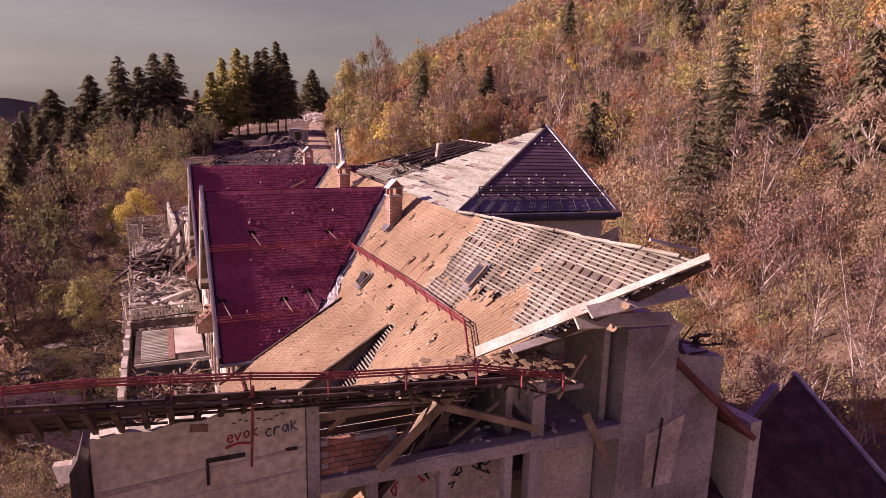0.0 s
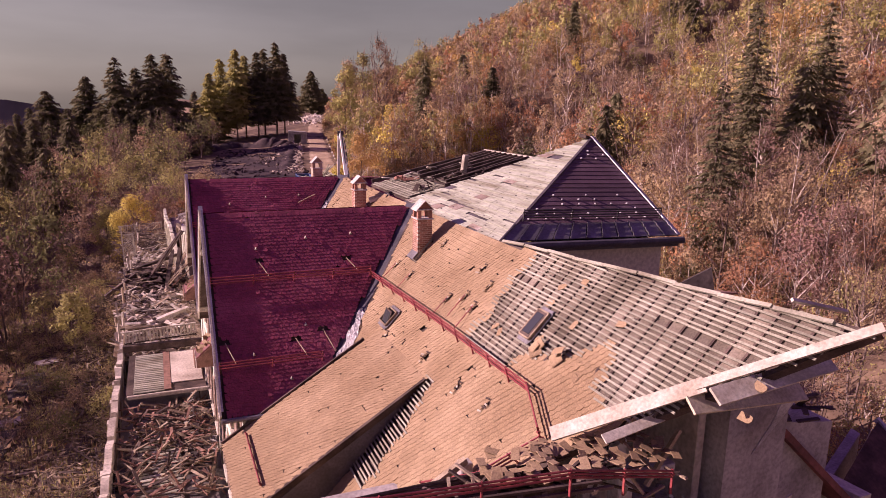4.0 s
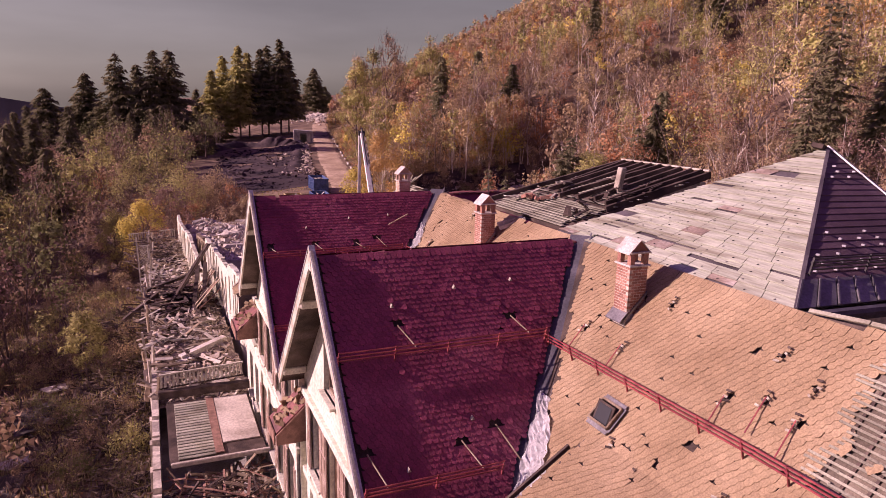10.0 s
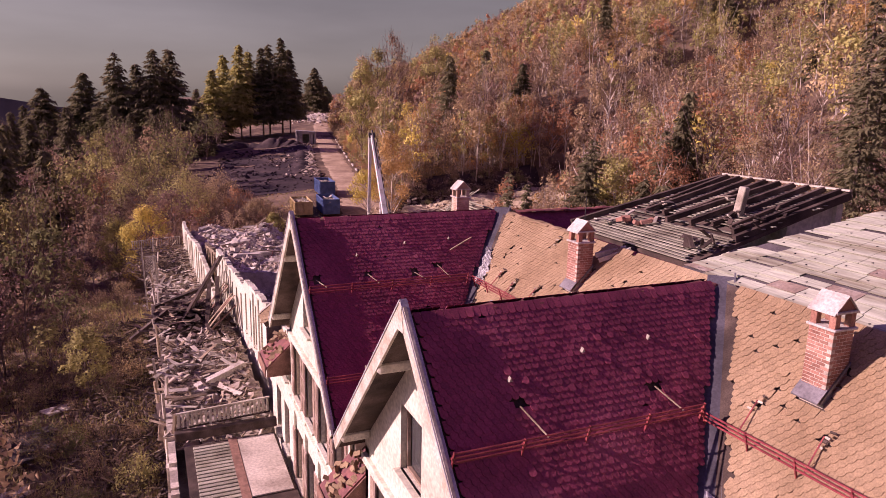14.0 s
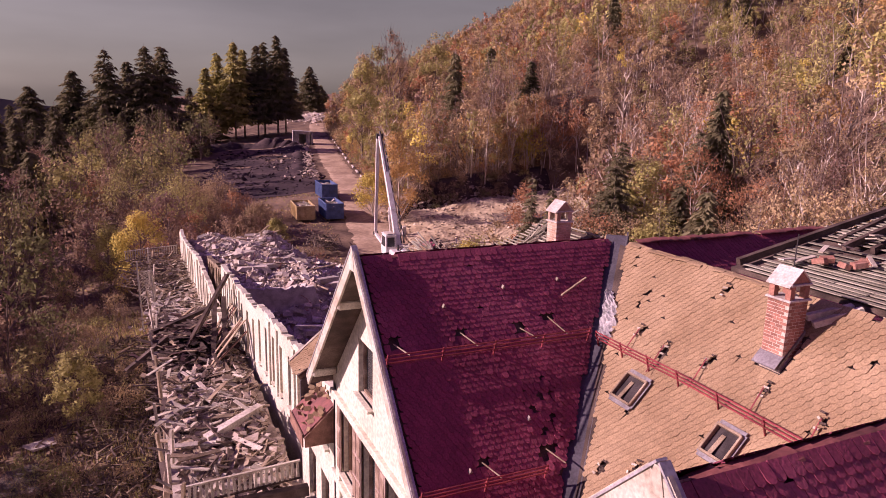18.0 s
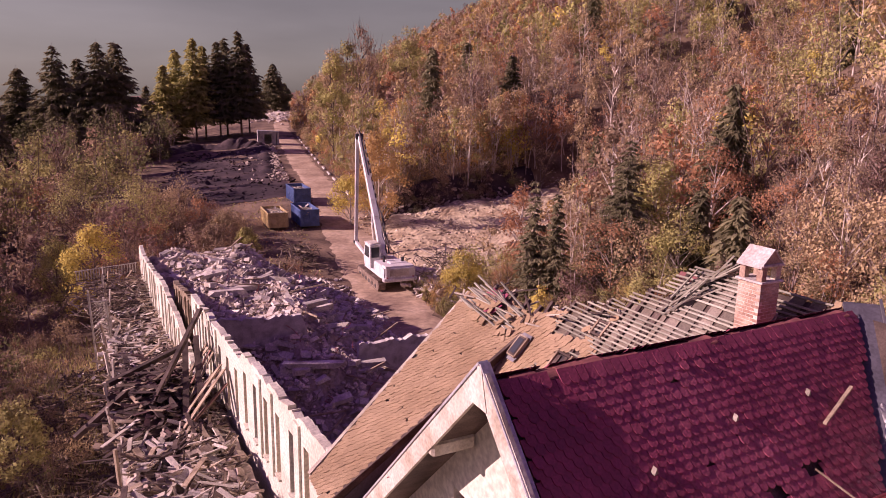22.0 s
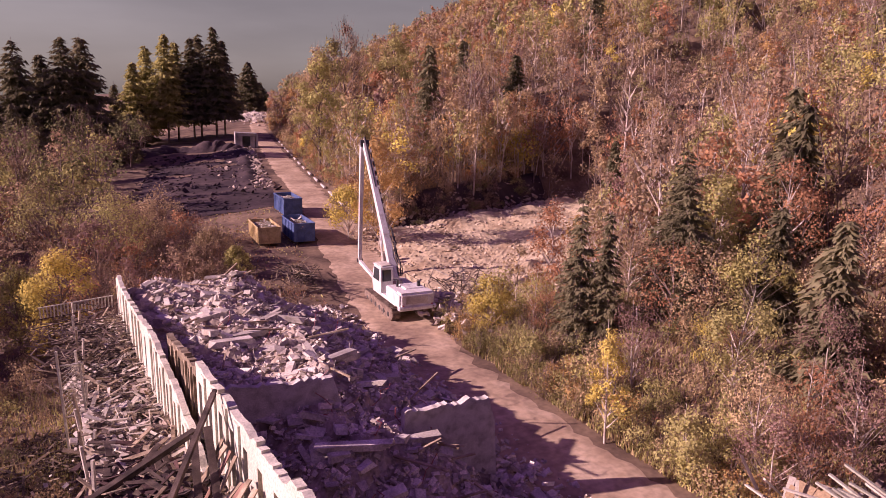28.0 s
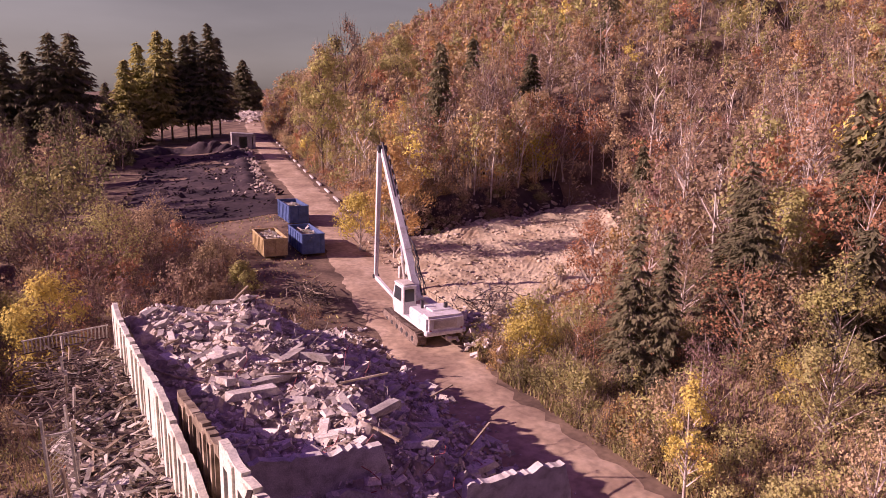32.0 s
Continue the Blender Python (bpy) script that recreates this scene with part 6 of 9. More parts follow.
# torn lattice screen left standing on the terrace edge
lattice = empty("lattice_screen", (-2.45, 75.0, -2.4), 12, label="torn pale wooden lattice screen leaning on the terrace edge", category="lattice screen")
for x in (-0.55, 0.5):
    part("post", bar(B(), (x, 0, -1.5), (x - 0.15, 0.1, 4.3 - 0.8 * (x > 0)), 0.12, 0.1), M["white_board"], lattice)
for zz in (0.6, 3.5):
    part("rail", bar(B(), (-0.6, 0.02, zz), (0.5, 0.06, zz - 0.1), 0.09, 0.06), M["white_board"], lattice)
for k in range(11):
    for sg in (-1, 1):
        z0 = 0.7 + k * 0.26
        part("slat", bar(B(), (-0.55 * sg, 0.04 + 0.03 * sg, z0), (0.4 * sg, 0.07 + 0.03 * sg, min(z0 + 0.9, 3.5)), 0.035, 0.015, up=(0, 1, 0)), M["white_board"], lattice)


def stick_pile(name, n, place, length, wid, mats, label, seed, flat=0.35):
    """A tangle of splintered boards joined into one heap."""
    rng = np.random.RandomState(seed)
    cube = np.array([(x, y, z) for x in (-0.5, 0.5) for y in (-0.5, 0.5) for z in (-0.5, 0.5)])
    quads = np.array([(0, 1, 3, 2), (4, 6, 7, 5), (0, 4, 5, 1), (2, 3, 7, 6), (0, 2, 6, 4), (1, 5, 7, 3)])
    V, idx = np.zeros((n, 8, 3)), []
    for k in range(n):
        d = np.array([length(rng), wid * rng.uniform(0.6, 1.8), 0.03 + 0.03 * rng.rand()])
        e = Euler((rng.uniform(-0.5, 0.5), rng.normal(0, flat), rng.uniform(0, 6.3))).to_matrix()
        V[k] = (cube * d) @ np.array(e).T + place(rng)
        idx += [rng.randint(len(mats))] * 6
    F = (quads[None] + (np.arange(n) * 8)[:, None, None]).reshape(-1, 4)
    ob = raw(name, V.reshape(-1, 3).tolist(), F.tolist(), mats, index=idx)
    return tagged(ob, label, "timber debris", kind="stuff")


stick_pile("timber_debris", 1500, lambda r: (lambda x, y: np.array([x, y, float(terrace_z(x, y)) + r.uniform(-0.25, 0.35)]))(r.uniform(-1.9, 2.6), r.uniform(40.6, 96.5)), lambda r: r.uniform(0.25, 1.2), 0.065, [M["wood_old"], M["wood_dark"], M["wood_old"], M["batten"]], "splintered boards and laths strewn over the terrace", 71)
stick_pile("plank_debris", 420, lambda r: (lambda x, y: np.array([x, y, float(terrace_z(x, y)) + r.uniform(0.0, 0.5)]))(r.uniform(-2.4, 2.3), r.uniform(41, 95)), lambda r: r.uniform(0.8, 2.4), 0.15, [M["wood_old"], M["wood_dark"], M["batten"], M["wood_old"]], "wide broken planks lying over the terrace debris", 79, 0.2)
stick_pile("pale_boards", 130, lambda r: (lambda x, y: np.array([x, y, float(terrace_z(x, y)) + r.uniform(0.2, 0.5)]))(r.uniform(-1.6, 2.3), r.uniform(42, 94)), lambda r: r.uniform(0.7, 2.0), 0.17, [M["white_board"], M["plaster_dirty"], M["batten"]], "pale painted boards thrown over the terrace debris", 80, 0.15)
stick_pile("timber_heap", 560, lambda r: (lambda x, y: np.array([x, y, -1.0 + 1.6 * r.rand() * math.exp(-((x + 0.2) / 1.6) ** 2 - ((y - 61) / 4.0) ** 2)]))(r.normal(-0.3, 1.1), r.normal(61, 3.2)), lambda r: r.uniform(0.6, 2.6), 0.17, [M["wood_dark"], M["wood_old"], M["wood_dark"], M["tile_old_shaded"]], "dark heap of broken roof timbers on the terrace", 72, 0.18)
scatter("plaster_spill", 160, lambda r: (lambda y: np.array([-1.2 + r.normal(0, 0.9), y, float(terrace_z(0, y)) + 0.1 + 0.5 * r.rand()]))(r.normal(74, 4.5)), lambda r: 0.15 + 0.5 * r.rand() ** 3, M["plaster_dirty"], "pale plaster slabs spilled over the end of the terrace", 91, flat=0.35)
for k in range(9):
    y = 57.6 + 0.62 * k + rd.uniform(-0.1, 0.1)
    tagged(part("leaning_plank", bar(B(), (1.0 + rd.uniform(-0.4, 0.3), y - rd.uniform(0.4, 1.6), -0.5), (poly_x(W2, y) - 0.22, y, 1.3 + rd.uniform(-0.5, 0.5)), rd.uniform(0.28, 0.45), 0.05, up=(-1, 0, 0.6)), M["wood_old"] if k % 3 else M["brickdust"]), "wide brown plank leaning against the facade wall", "plank", group="leaning planks")

stick_pile("timber_heap_far", 420, lambda r: np.array([r.normal(-1.6, 1.3), r.normal(88, 3.5), r.uniform(-3.0, -1.3)]), lambda r: r.uniform(0.5, 2.0), 0.08, [M["wood_dark"], M["wood_old"], M["wood_dark"]], "heap of broken roof timbers at the end of the terrace", 73, 0.2)
stick_pile("timber_heap_near", 420, lambda r: np.array([r.uniform(-1.6, 2.4), r.uniform(24.0, 33.4), r.uniform(-0.55, -0.1)]), lambda r: r.uniform(0.5, 1.6), 0.08, [M["wood_dark"], M["wood_old"], M["brickdust"]], "broken laths strewn over the annex roof", 74)
stick_pile("slope_debris", 2300, lambda r: (lambda x, y: np.array([x, y, float(ground_z(x, y)) + r.uniform(0.0, 0.5)]))(-2.3 - abs(r.normal(0, 5.0)), r.uniform(30, 90)), lambda r: r.uniform(0.4, 2.2), 0.09, [M["wood_old"], M["wood_dark"], M["wood_dark"]], "broken boards thrown down the slope below the terrace", 75, 0.25)
scatter("terrace_lumps", 2600, lambda r: (lambda x, y: np.array([x, y, float(terrace_z(x, y)) + r.uniform(-0.2, 0.2)]))(r.uniform(-1.8, 2.6), r.uniform(40.8, 96)), lambda r: 0.1 + 0.5 * r.rand() ** 4, M["stone"], "broken plaster and brick lumps on the terrace", 76)
for (a, b, w) in (((-1.0, 58.5, -0.6), (2.4, 62.8, 3.4), 0.2), ((-0.6, 59.0, -0.4), (2.6, 63.6, 3.2), 0.16), ((1.6, 57.5, -0.4), (2.2, 63.5, 1.6), 0.3), ((0.9, 57.8, -0.4), (1.6, 63.2, 1.5), 0.3), ((-2.4, 63.0, -0.2), (2.0, 65.5, 0.6), 0.3), ((-4.0, 60.0, -1.5), (-1.5, 61.0, 0.1), 0.3), ((-0.5, 47.0, -0.2), (2.2, 48.6, 0.2), 0.4)):
    tagged(part("roof_beam", bar(B(), a, b, w, w * 0.8), M["wood_dark"] if w < 0.35 else M["rubble_block"]), "heavy dark roof beam thrown against the facade", "beam", group="fallen roof beams")
for k in range(26):
    y = rd.uniform(41.5, 95)
    x = rd.uniform(-1.4, 2.2)
    ob = part("plaster_slab", chunk_mesh(900 + k, rd.uniform(0.7, 1.8), rd.uniform(0.5, 0.9), 0.16), M["rubble_block"])
    ob.matrix_basis = pose(x, y, float(terrace_z(x, y)) + 0.15, rd.uniform(-16, 16), rd.uniform(-16, 16), rd.uniform(0, 360))
    tagged(ob, "pale plaster slab lying among the terrace debris", "plaster slab", group="plaster slabs")
for (x, y, w, l, t) in ((-11.5, 66, 3.2, 4.2, 12), (-13, 55, 4.0, 5.0, -8), (-12, 40, 4.5, 4.0, 5)):
    tagged(part("collapsed_roof", box(B(), (x, y, float(ground_z(x, y)) + 0.5), (w, l, 0.15), rot=(4, -6, t)), M["dark_roof"]), "collapsed dark shed roof in the undergrowth", "shed roof", group="shed roofs")
    tagged(part("plaster_slab", chunk_mesh(int(y), 2.4, 1.4, 0.2), M["rubble_block"], None), "pale slab of plaster lying on the slope", "plaster slab", group="plaster slabs").matrix_basis = pose(x + 1.0, y + 5, float(ground_z(x + 1, y + 5)) + 0.3, 4, 5, 30)

# ---- excavator ----
exc = empty("excavator", (29.1, 101.3, float(road_z(101.0)) - 0.02), -13, label="white high-reach demolition excavator standing on steel tracks", category="excavator")
for s in (-1, 1):
    tr = part("track", B(), M["track"], exc, "brown steel crawler track")
    bm = B()
    pts = []
    L, H = 3.9, 0.62
    for i in range(13):
        a = math.pi / 2 + math.pi * i / 12
        pts.append((-L + H * math.cos(a), H + H * math.sin(a)))
    for i in range(13):
        a = -math.pi / 2 + math.pi * i / 12
        pts.append((L + H * math.cos(a), H + H * math.sin(a)))
    prism(bm, [(s * 1.75 - 0.42, y, z) for y, z in pts], (0.84, 0, 0))
    bm.to_mesh(tr.data)
    bm.free()
    n_ = 58
    per = [Vector((0, y, z)) for y, z in pts]
    seg = [(per[i], per[(i + 1) % len(per)]) for i in range(len(per))]
    tot = sum((b - a).length for a, b in seg)
    for k in range(n_):
        d = tot * k / n_
        for a, b in seg:
            if d <= (b - a).length:
                break
            d -= (b - a).length
        p = a.lerp(b, d / max(1e-6, (b - a).length))
        part("track_shoe", bar(B(), (s * 1.75 - 0.46, p.y, p.z), (s * 1.75 + 0.46, p.y, p.z), 0.2, 0.09, up=(Vector((0, 0, 0.62)) - p) if abs(p.y) > L else (0, 0, 1)), M["track"], tr)
    for k in range(6):
        part("roller", tube(B(), (s * 1.75 - 0.46, -3.2 + k * 1.28, 0.45), (s * 1.75 + 0.46, -3.2 + k * 1.28, 0.45), 0.26, n=12), M["black"], tr)
part("undercarriage", box(B(), (0, 0, 0.95), (2.7, 3.4, 0.6), bevel=0.1), M["black"], exc)
part("slew_ring", tube(B(), (0, 0, 1.2), (0, 0, 1.55), 1.1, n=20), M["black"], exc)
part("deck", box(B(), (0, -1.0, 1.75), (3.7, 6.6, 0.4), bevel=0.06), M["white_paint"], exc)
bm = B()
prism(bm, [(-1.95, -6.0, 1.55), (1.95, -6.0, 1.55), (1.95, -4.3, 1.55), (-1.95, -4.3, 1.55)], (0, 0, 1.75))
bmesh.ops.bevel(bm, geom=bm.edges[:], offset=0.22, segments=3, affect="EDGES")
cw = part("counterweight", bm, M["white_paint"], exc)
part("lower_lip", box(B(), (0, -5.85, 1.72), (4.2, 0.6, 0.5), bevel=0.12), M["white_paint"], cw)
part("grille", box(B(), (-0.1, -6.03, 2.55), (2.4, 0.04, 0.75), bevel=0.02), M["plaster_dirty"], cw)
for s in (-1, 1):
    part("tail_lamp", box(B(), (s * 1.6, -6.02, 2.0), (0.18, 0.06, 0.14)), M["paint_red"], cw)
part("engine_cover", box(B(), (0, -3.0, 2.55), (3.7, 2.8, 1.2), bevel=0.12), M["white_paint"], exc)
part("engine_hood", box(B(), (0.5, -3.2, 3.2), (2.2, 2.0, 0.22), bevel=0.06), M["white_paint"], exc)
part("exhaust", tube(B(), (-0.9, -2.6, 3.1), (-0.9, -2.6, 3.9), 0.14, n=10), M["black"], exc)
part("air_intake", tube(B(), (1.1, -3.6, 3.2), (1.1, -3.6, 3.8), 0.2, n=10), M["black"], exc)
part("tank_box", box(B(), (1.35, 0.6, 2.35), (0.95, 2.6, 0.9), bevel=0.08), M["white_paint"], exc)
part("walkway_rail", tube(B(), (1.8, 1.6, 3.4), (1.8, -3.6, 3.5), 0.03, n=6), M["black"], exc)
for y in (1.6, -0.2, -1.9, -3.6):
    part("rail_post", tube(B(), (1.8, y, 2.6), (1.8, y, 3.45), 0.03, n=6), M["black"], exc)
bm = B()
prism(bm, [(-1.9, -0.4, 1.95), (-1.9, 2.2, 1.95), (-1.9, 2.5, 3.0), (-1.9, 1.9, 4.7), (-1.9, -0.3, 4.7)], (1.35, 0, 0))
cab = part("cab", bm, M["white_paint"], exc)
part("cab_window", prism(B(), [(-1.92, 0.2, 3.1), (-1.92, 2.1, 3.1), (-1.92, 1.75, 4.45), (-1.92, 0.2, 4.45)], (0.02, 0, 0)), M["dark_glass"], cab)
part("cab_window", prism(B(), [(-1.75, -0.42, 3.2), (-0.75, -0.42, 3.2), (-0.75, -0.32, 4.45), (-1.75, -0.32, 4.45)], (0, 0.02, 0)), M["dark_glass"], cab)
part("cab_windscreen", prism(B(), [(-1.8, 2.5, 3.05), (-0.65, 2.5, 3.05), (-0.65, 1.95, 4.6), (-1.8, 1.95, 4.6)], (0, 0.03, 0.01)), M["dark_glass"], cab)
part("cab_roof", box(B(), (-1.22, 0.8, 4.75), (1.5, 2.5, 0.12), bevel=0.05), M["white_paint"], cab)
part("roof_guard", box(B(), (-1.22, 0.8, 4.9), (1.2, 2.0, 0.05)), M["plaster_dirty"], cab)
BF, BE, BT = Vector((0.1, 0.9, 2.9)), Vector((-0.45, 3.6, 7.4)), Vector((-1.64, 10.4, 17.3))
SF, TE_ = Vector((-2.1, 11.3, 2.7)), Vector((-1.4, 3.9, 2.1))


def girder(name, a, b, w0, w1, d0, d1, mat):
    """A tapered box girder from a to b: width w and depth d at its ends."""
    a, b = Vector(a), Vector(b)
    dirn = (b - a).normalized()
    sx = Vector((1, 0, 0))
    sx = (sx - dirn * sx.dot(dirn)).normalized()
    sz = sx.cross(dirn)
    bm = B()
    vs = []
    for p, w, d in ((a, w0, d0), (b, w1, d1)):
        vs.append([bm.verts.new(p + sx * i * w / 2 + sz * j * d / 2) for i, j in ((-1, -1), (1, -1), (1, 1), (-1, 1))])
    for i in range(4):
        bm.faces.new((vs[0][i], vs[0][(i + 1) % 4], vs[1][(i + 1) % 4], vs[1][i]))
    bm.faces.new(vs[0][::-1])
    bm.faces.new(vs[1])
    bmesh.ops.recalc_face_normals(bm, faces=bm.faces)
    bmesh.ops.bevel(bm, geom=bm.edges[:], offset=0.04, segments=1, affect="EDGES")
    return part(name, bm, mat, exc)


boom = girder("boom_base", BF, BE, 0.9, 0.75, 1.0, 0.95, M["white_paint"])
boom2 = girder("boom_extension", BE, BT, 0.75, 0.5, 0.95, 0.6, M["white_paint"])
stick = girder("stick", BT + Vector((-0.25, 0.3, -0.2)), SF, 0.5, 0.42, 0.75, 0.5, M["white_paint"])
tool = girder("tool_link", SF, TE_, 0.4, 0.35, 0.45, 0.35, M["white_paint"])
part("boom_head", tube(B(), BT + Vector((-0.5, 0.1, 0)), BT + Vector((0.5, 0.1, 0)), 0.42, n=14), M["black"], exc)
part("stick_pin", tube(B(), SF + Vector((-0.35, 0, 0.1)), SF + Vector((0.35, 0, 0.1)), 0.26, n=12), M["black"], exc)
part("crusher_jaw", box(B(), TE_ + Vector((0, -0.1, 0)), (0.5, 1.0, 0.6), rot=(10, 0, 0), bevel=0.1), M["black"], exc)
for s in (-1, 1):
    cy = part("boom_cylinder", tube(B(), (s * 0.6 - 0.1, 2.2, 2.6), BE + Vector((s * 0.5, 0.3, -0.6)), 0.15, n=10), M["plaster_dirty"], exc)
    part("piston_rod", tube(B(), BE + Vector((s * 0.5, -0.3, -1.2)), BE + Vector((s * 0.5, 0.6, 0.4)), 0.08, n=8), M["zinc_pale"], cy)
cyl = part("stick_cylinder", tube(B(), BE.lerp(BT, 0.45) + Vector((0, 0.1, 0.65)), BT + Vector((0, 0.1, 0.75)), 0.13, n=10), M["black"], exc)
hose_r = random.Random(3)
for k in range(5):
    o_ = Vector((0.3 + 0.1 * k, -0.3, 0.5))
    bm = B()
    q = BF + o_
    for j in range(7):
        nq = BF.lerp(BE, (j + 1) / 7) + o_ + Vector((hose_r.uniform(-0.1, 0.25), hose_r.uniform(-0.1, 0.1), hose_r.uniform(-0.1, 0.3)))
        tube(bm, q, nq, 0.05, n=6)
        q = nq
    for j in range(9):
        nq = BE.lerp(BT, (j + 1) / 10) + Vector((0.42, 0, 0.25 + 0.08 * k)) + Vector((hose_r.uniform(-0.05, 0.05), 0, hose_r.uniform(-0.06, 0.06)))
        tube(bm, q, nq, 0.045, n=6)
        q = nq
    part("hydraulic_hose", bm, M["black"], exc)
for k in range(9):
    part("hose_clamp", box(B(), BE.lerp(BT, 0.08 + k * 0.1) + Vector((0.42, 0, 0.3)), (0.16, 0.5, 0.5), rot=(-35, 0, 0)), M["plaster_dirty"], exc)
# the machine is slewed and tracked a little to the left of its boom's line
for o in exc.children:
    if o.name.split(".")[0] not in ("boom_base", "boom_extension", "stick", "tool_link", "boom_head", "stick_pin", "crusher_jaw", "boom_cylinder", "stick_cylinder", "hydraulic_hose", "hose_clamp"):
        o.matrix_basis = Matrix.Rotation(radians(9), 4, "Z") @ o.matrix_basis


# ---- waste skips ----
def skip(at, turn, size, paint, fill, label):
    w, l, h = size
    s = empty("waste_skip", at, turn, label=label, category="waste skip", group="waste skips")
    part("floor", box(B(), (0, 0, 0.15), (w, l, 0.2)), M["black"], s)
    for sx in (-1, 1):
        pw_ = part("side_panel", box(B(), (sx * w / 2, 0, h / 2 + 0.1), (0.07, l, h)), paint, s)
        part("top_rail", box(B(), (sx * w / 2, 0, h + 0.12), (0.18, l + 0.1, 0.14), bevel=0.02), paint, pw_)
        for k in range(8):
            part("rib", box(B(), (sx * (w / 2 + 0.07), -l / 2 + (k + 0.5) * l / 8, h / 2 + 0.1), (0.1, 0.14, h * 0.95), bevel=0.02), paint, pw_)
    for sy in (-1, 1):
        e_ = part("end_panel", box(B(), (0, sy * l / 2, h / 2 + 0.1), (w, 0.07, h)), paint, s)
        part("top_rail", box(B(), (0, sy * l / 2, h + 0.12), (w, 0.18, 0.14), bevel=0.02), paint, e_)
        for k in range(3):
            part("rib", box(B(), (-w / 2 + (k + 0.5) * w / 3, sy * (l / 2 + 0.06), h / 2 + 0.1), (0.12, 0.08, h * 0.95), bevel=0.02), paint, e_)
    for k in range(34):
        a = rd.uniform(0, 3.14)
        p = Vector((rd.uniform(-w * 0.38, w * 0.38), rd.uniform(-l * 0.42, l * 0.42), h * fill + rd.uniform(-0.1, 0.35)))
        d = Vector((math.sin(a) * 0.3, math.cos(a), rd.uniform(-0.1, 0.2))) * rd.uniform(0.4, 1.2)
        part("scrap_timber", bar(B(), p - d, p + d, rd.uniform(0.08, 0.25), 0.06), M["batten_piece"] if k % 3 else M["rubble_block"], s)
    part("fill", box(B(), (0, 0, h * fill * 0.5), (w - 0.15, l - 0.15, h * fill), bevel=0.05), M["wood_old"], s)
    return s


for (x, y, turn, sz, mt, fl, lab) in ((27.3, 130.2, -4, (2.9, 7.4, 2.5), "blue_paint", 0.8, "dented blue steel waste skip filled with timber"), (30.2, 144.6, -4, (2.9, 7.4, 2.5), "blue_paint", 0.85, "dented blue steel waste skip heaped with pale boards"), (22.6, 131.0, -4, (3.0, 7.2, 2.2), "yellow_paint", 0.9, "faded yellow steel waste skip filled with rubble")):
    skip((x, y, float(ground_z(x, y)) + 0.05), turn, sz, M[mt], fl, lab)
ruin_hut = empty("ruined_hut", (48.2, 245.5, float(ground_z(48.2, 245.5))), -10, label="ruined concrete hut with an open doorway", category="hut")
for a, s in (((-2.2, 0, 1.6), (0.5, 3.5, 3.2)), ((2.2, 0, 1.6), (0.5, 3.5, 3.0)), ((0, 1.6, 1.5), (4.4, 0.4, 3.0)), ((0, -1.5, 2.9), (4.6, 0.5, 0.6))):
    part("hut_wall", box(B(), Vector(a) * 1.35, Vector(s) * 1.35, bevel=0.05), M["concrete"], ruin_hut)
part("hut_roof", box(B(), (-0.2, 0, 4.35), (6.2, 4.8, 0.35), rot=(0, 3, 0), bevel=0.05), M["concrete"], ruin_hut)
for x_ in (-1.9, 1.7):
    part("hut_pier", box(B(), (x_, -2.0, 1.9), (1.4, 0.5, 3.8), bevel=0.05), M["concrete"], ruin_hut)


def earth_ridge(name, pts, half, height, mat, label, seed):
    """A bank of dumped earth along a line, steep and uneven."""
    rng = np.random.RandomState(seed)
    vs, fs = [], []
    n, m_ = 60, 9
    for k in range(n):
        t = k / (n - 1) * (len(pts) - 1)
        i = min(int(t), len(pts) - 2)
        p, q = Vector(pts[i]), Vector(pts[i + 1])
        c, d = p.lerp(q, t - i), (q - p).normalized()
        hh = height * min(1, 6 * k / n, 6 * (n - 1 - k) / n) * (0.72 + 0.16 * math.sin(k * 0.31 + seed) + 0.12 * math.sin(k * 0.83 + 2 * seed) + rng.uniform(-0.16, 0.16))
        for j in range(m_):
            o = (j / (m_ - 1) * 2 - 1)
            x, y = c.x - d.y * o * half, c.y + d.x * o * half
            vs.append((x + rng.uniform(-0.2, 0.2), y + rng.uniform(-0.2, 0.2), float(ground_z(x, y)) - 0.3 + (hh + 0.3) * (1 - abs(o) ** 1.4) + rng.uniform(-0.12, 0.12)))
    for k in range(n - 1):
        for j in range(m_ - 1):
            o = k * m_ + j
            fs.append((o, o + 1, o + m_ + 1, o + m_))
    return tagged(raw(name, vs, fs, mat, smooth=True), label, "earth bank", kind="structure")


earth_ridge("earth_ridge", [(12, 246), (28, 250), (40, 246), (46, 240)], 5.0, 2.6, M["dark_soil_shaded"], "long bank of dark dumped earth behind the yard", 3)
earth_ridge("earth_ridge_road", [(30.5, 172), (38.0, 205), (46.5, 243)], 2.8, 0.9, M["dark_soil_shaded"], "low ridge of rubble and earth along the road edge", 4)
for k, (x, y) in enumerate(((34.2, 115.5), (35.4, 116.0))):
    tagged(part("concrete_post", box(B(), (x, y, float(ground_z(x, y)) + 0.7), (0.6, 0.5, 1.6), bevel=0.04), M["concrete_pale"]), "pale concrete bollard beside the clearing", "bollard", group="concrete bollards")
for k in range(14):
    y = 150 + k * 9
    x = float(road_x(y)) + 4.4
    tagged(part("kerb_stone", box(B(), (x, y, float(ground_z(x, y)) + 0.12), (0.4, 5.5, 0.35), rot=(0, 0, -12), bevel=0.03), M["concrete_pale"]), "pale kerb stone along the road", "kerb", group="road kerbs")
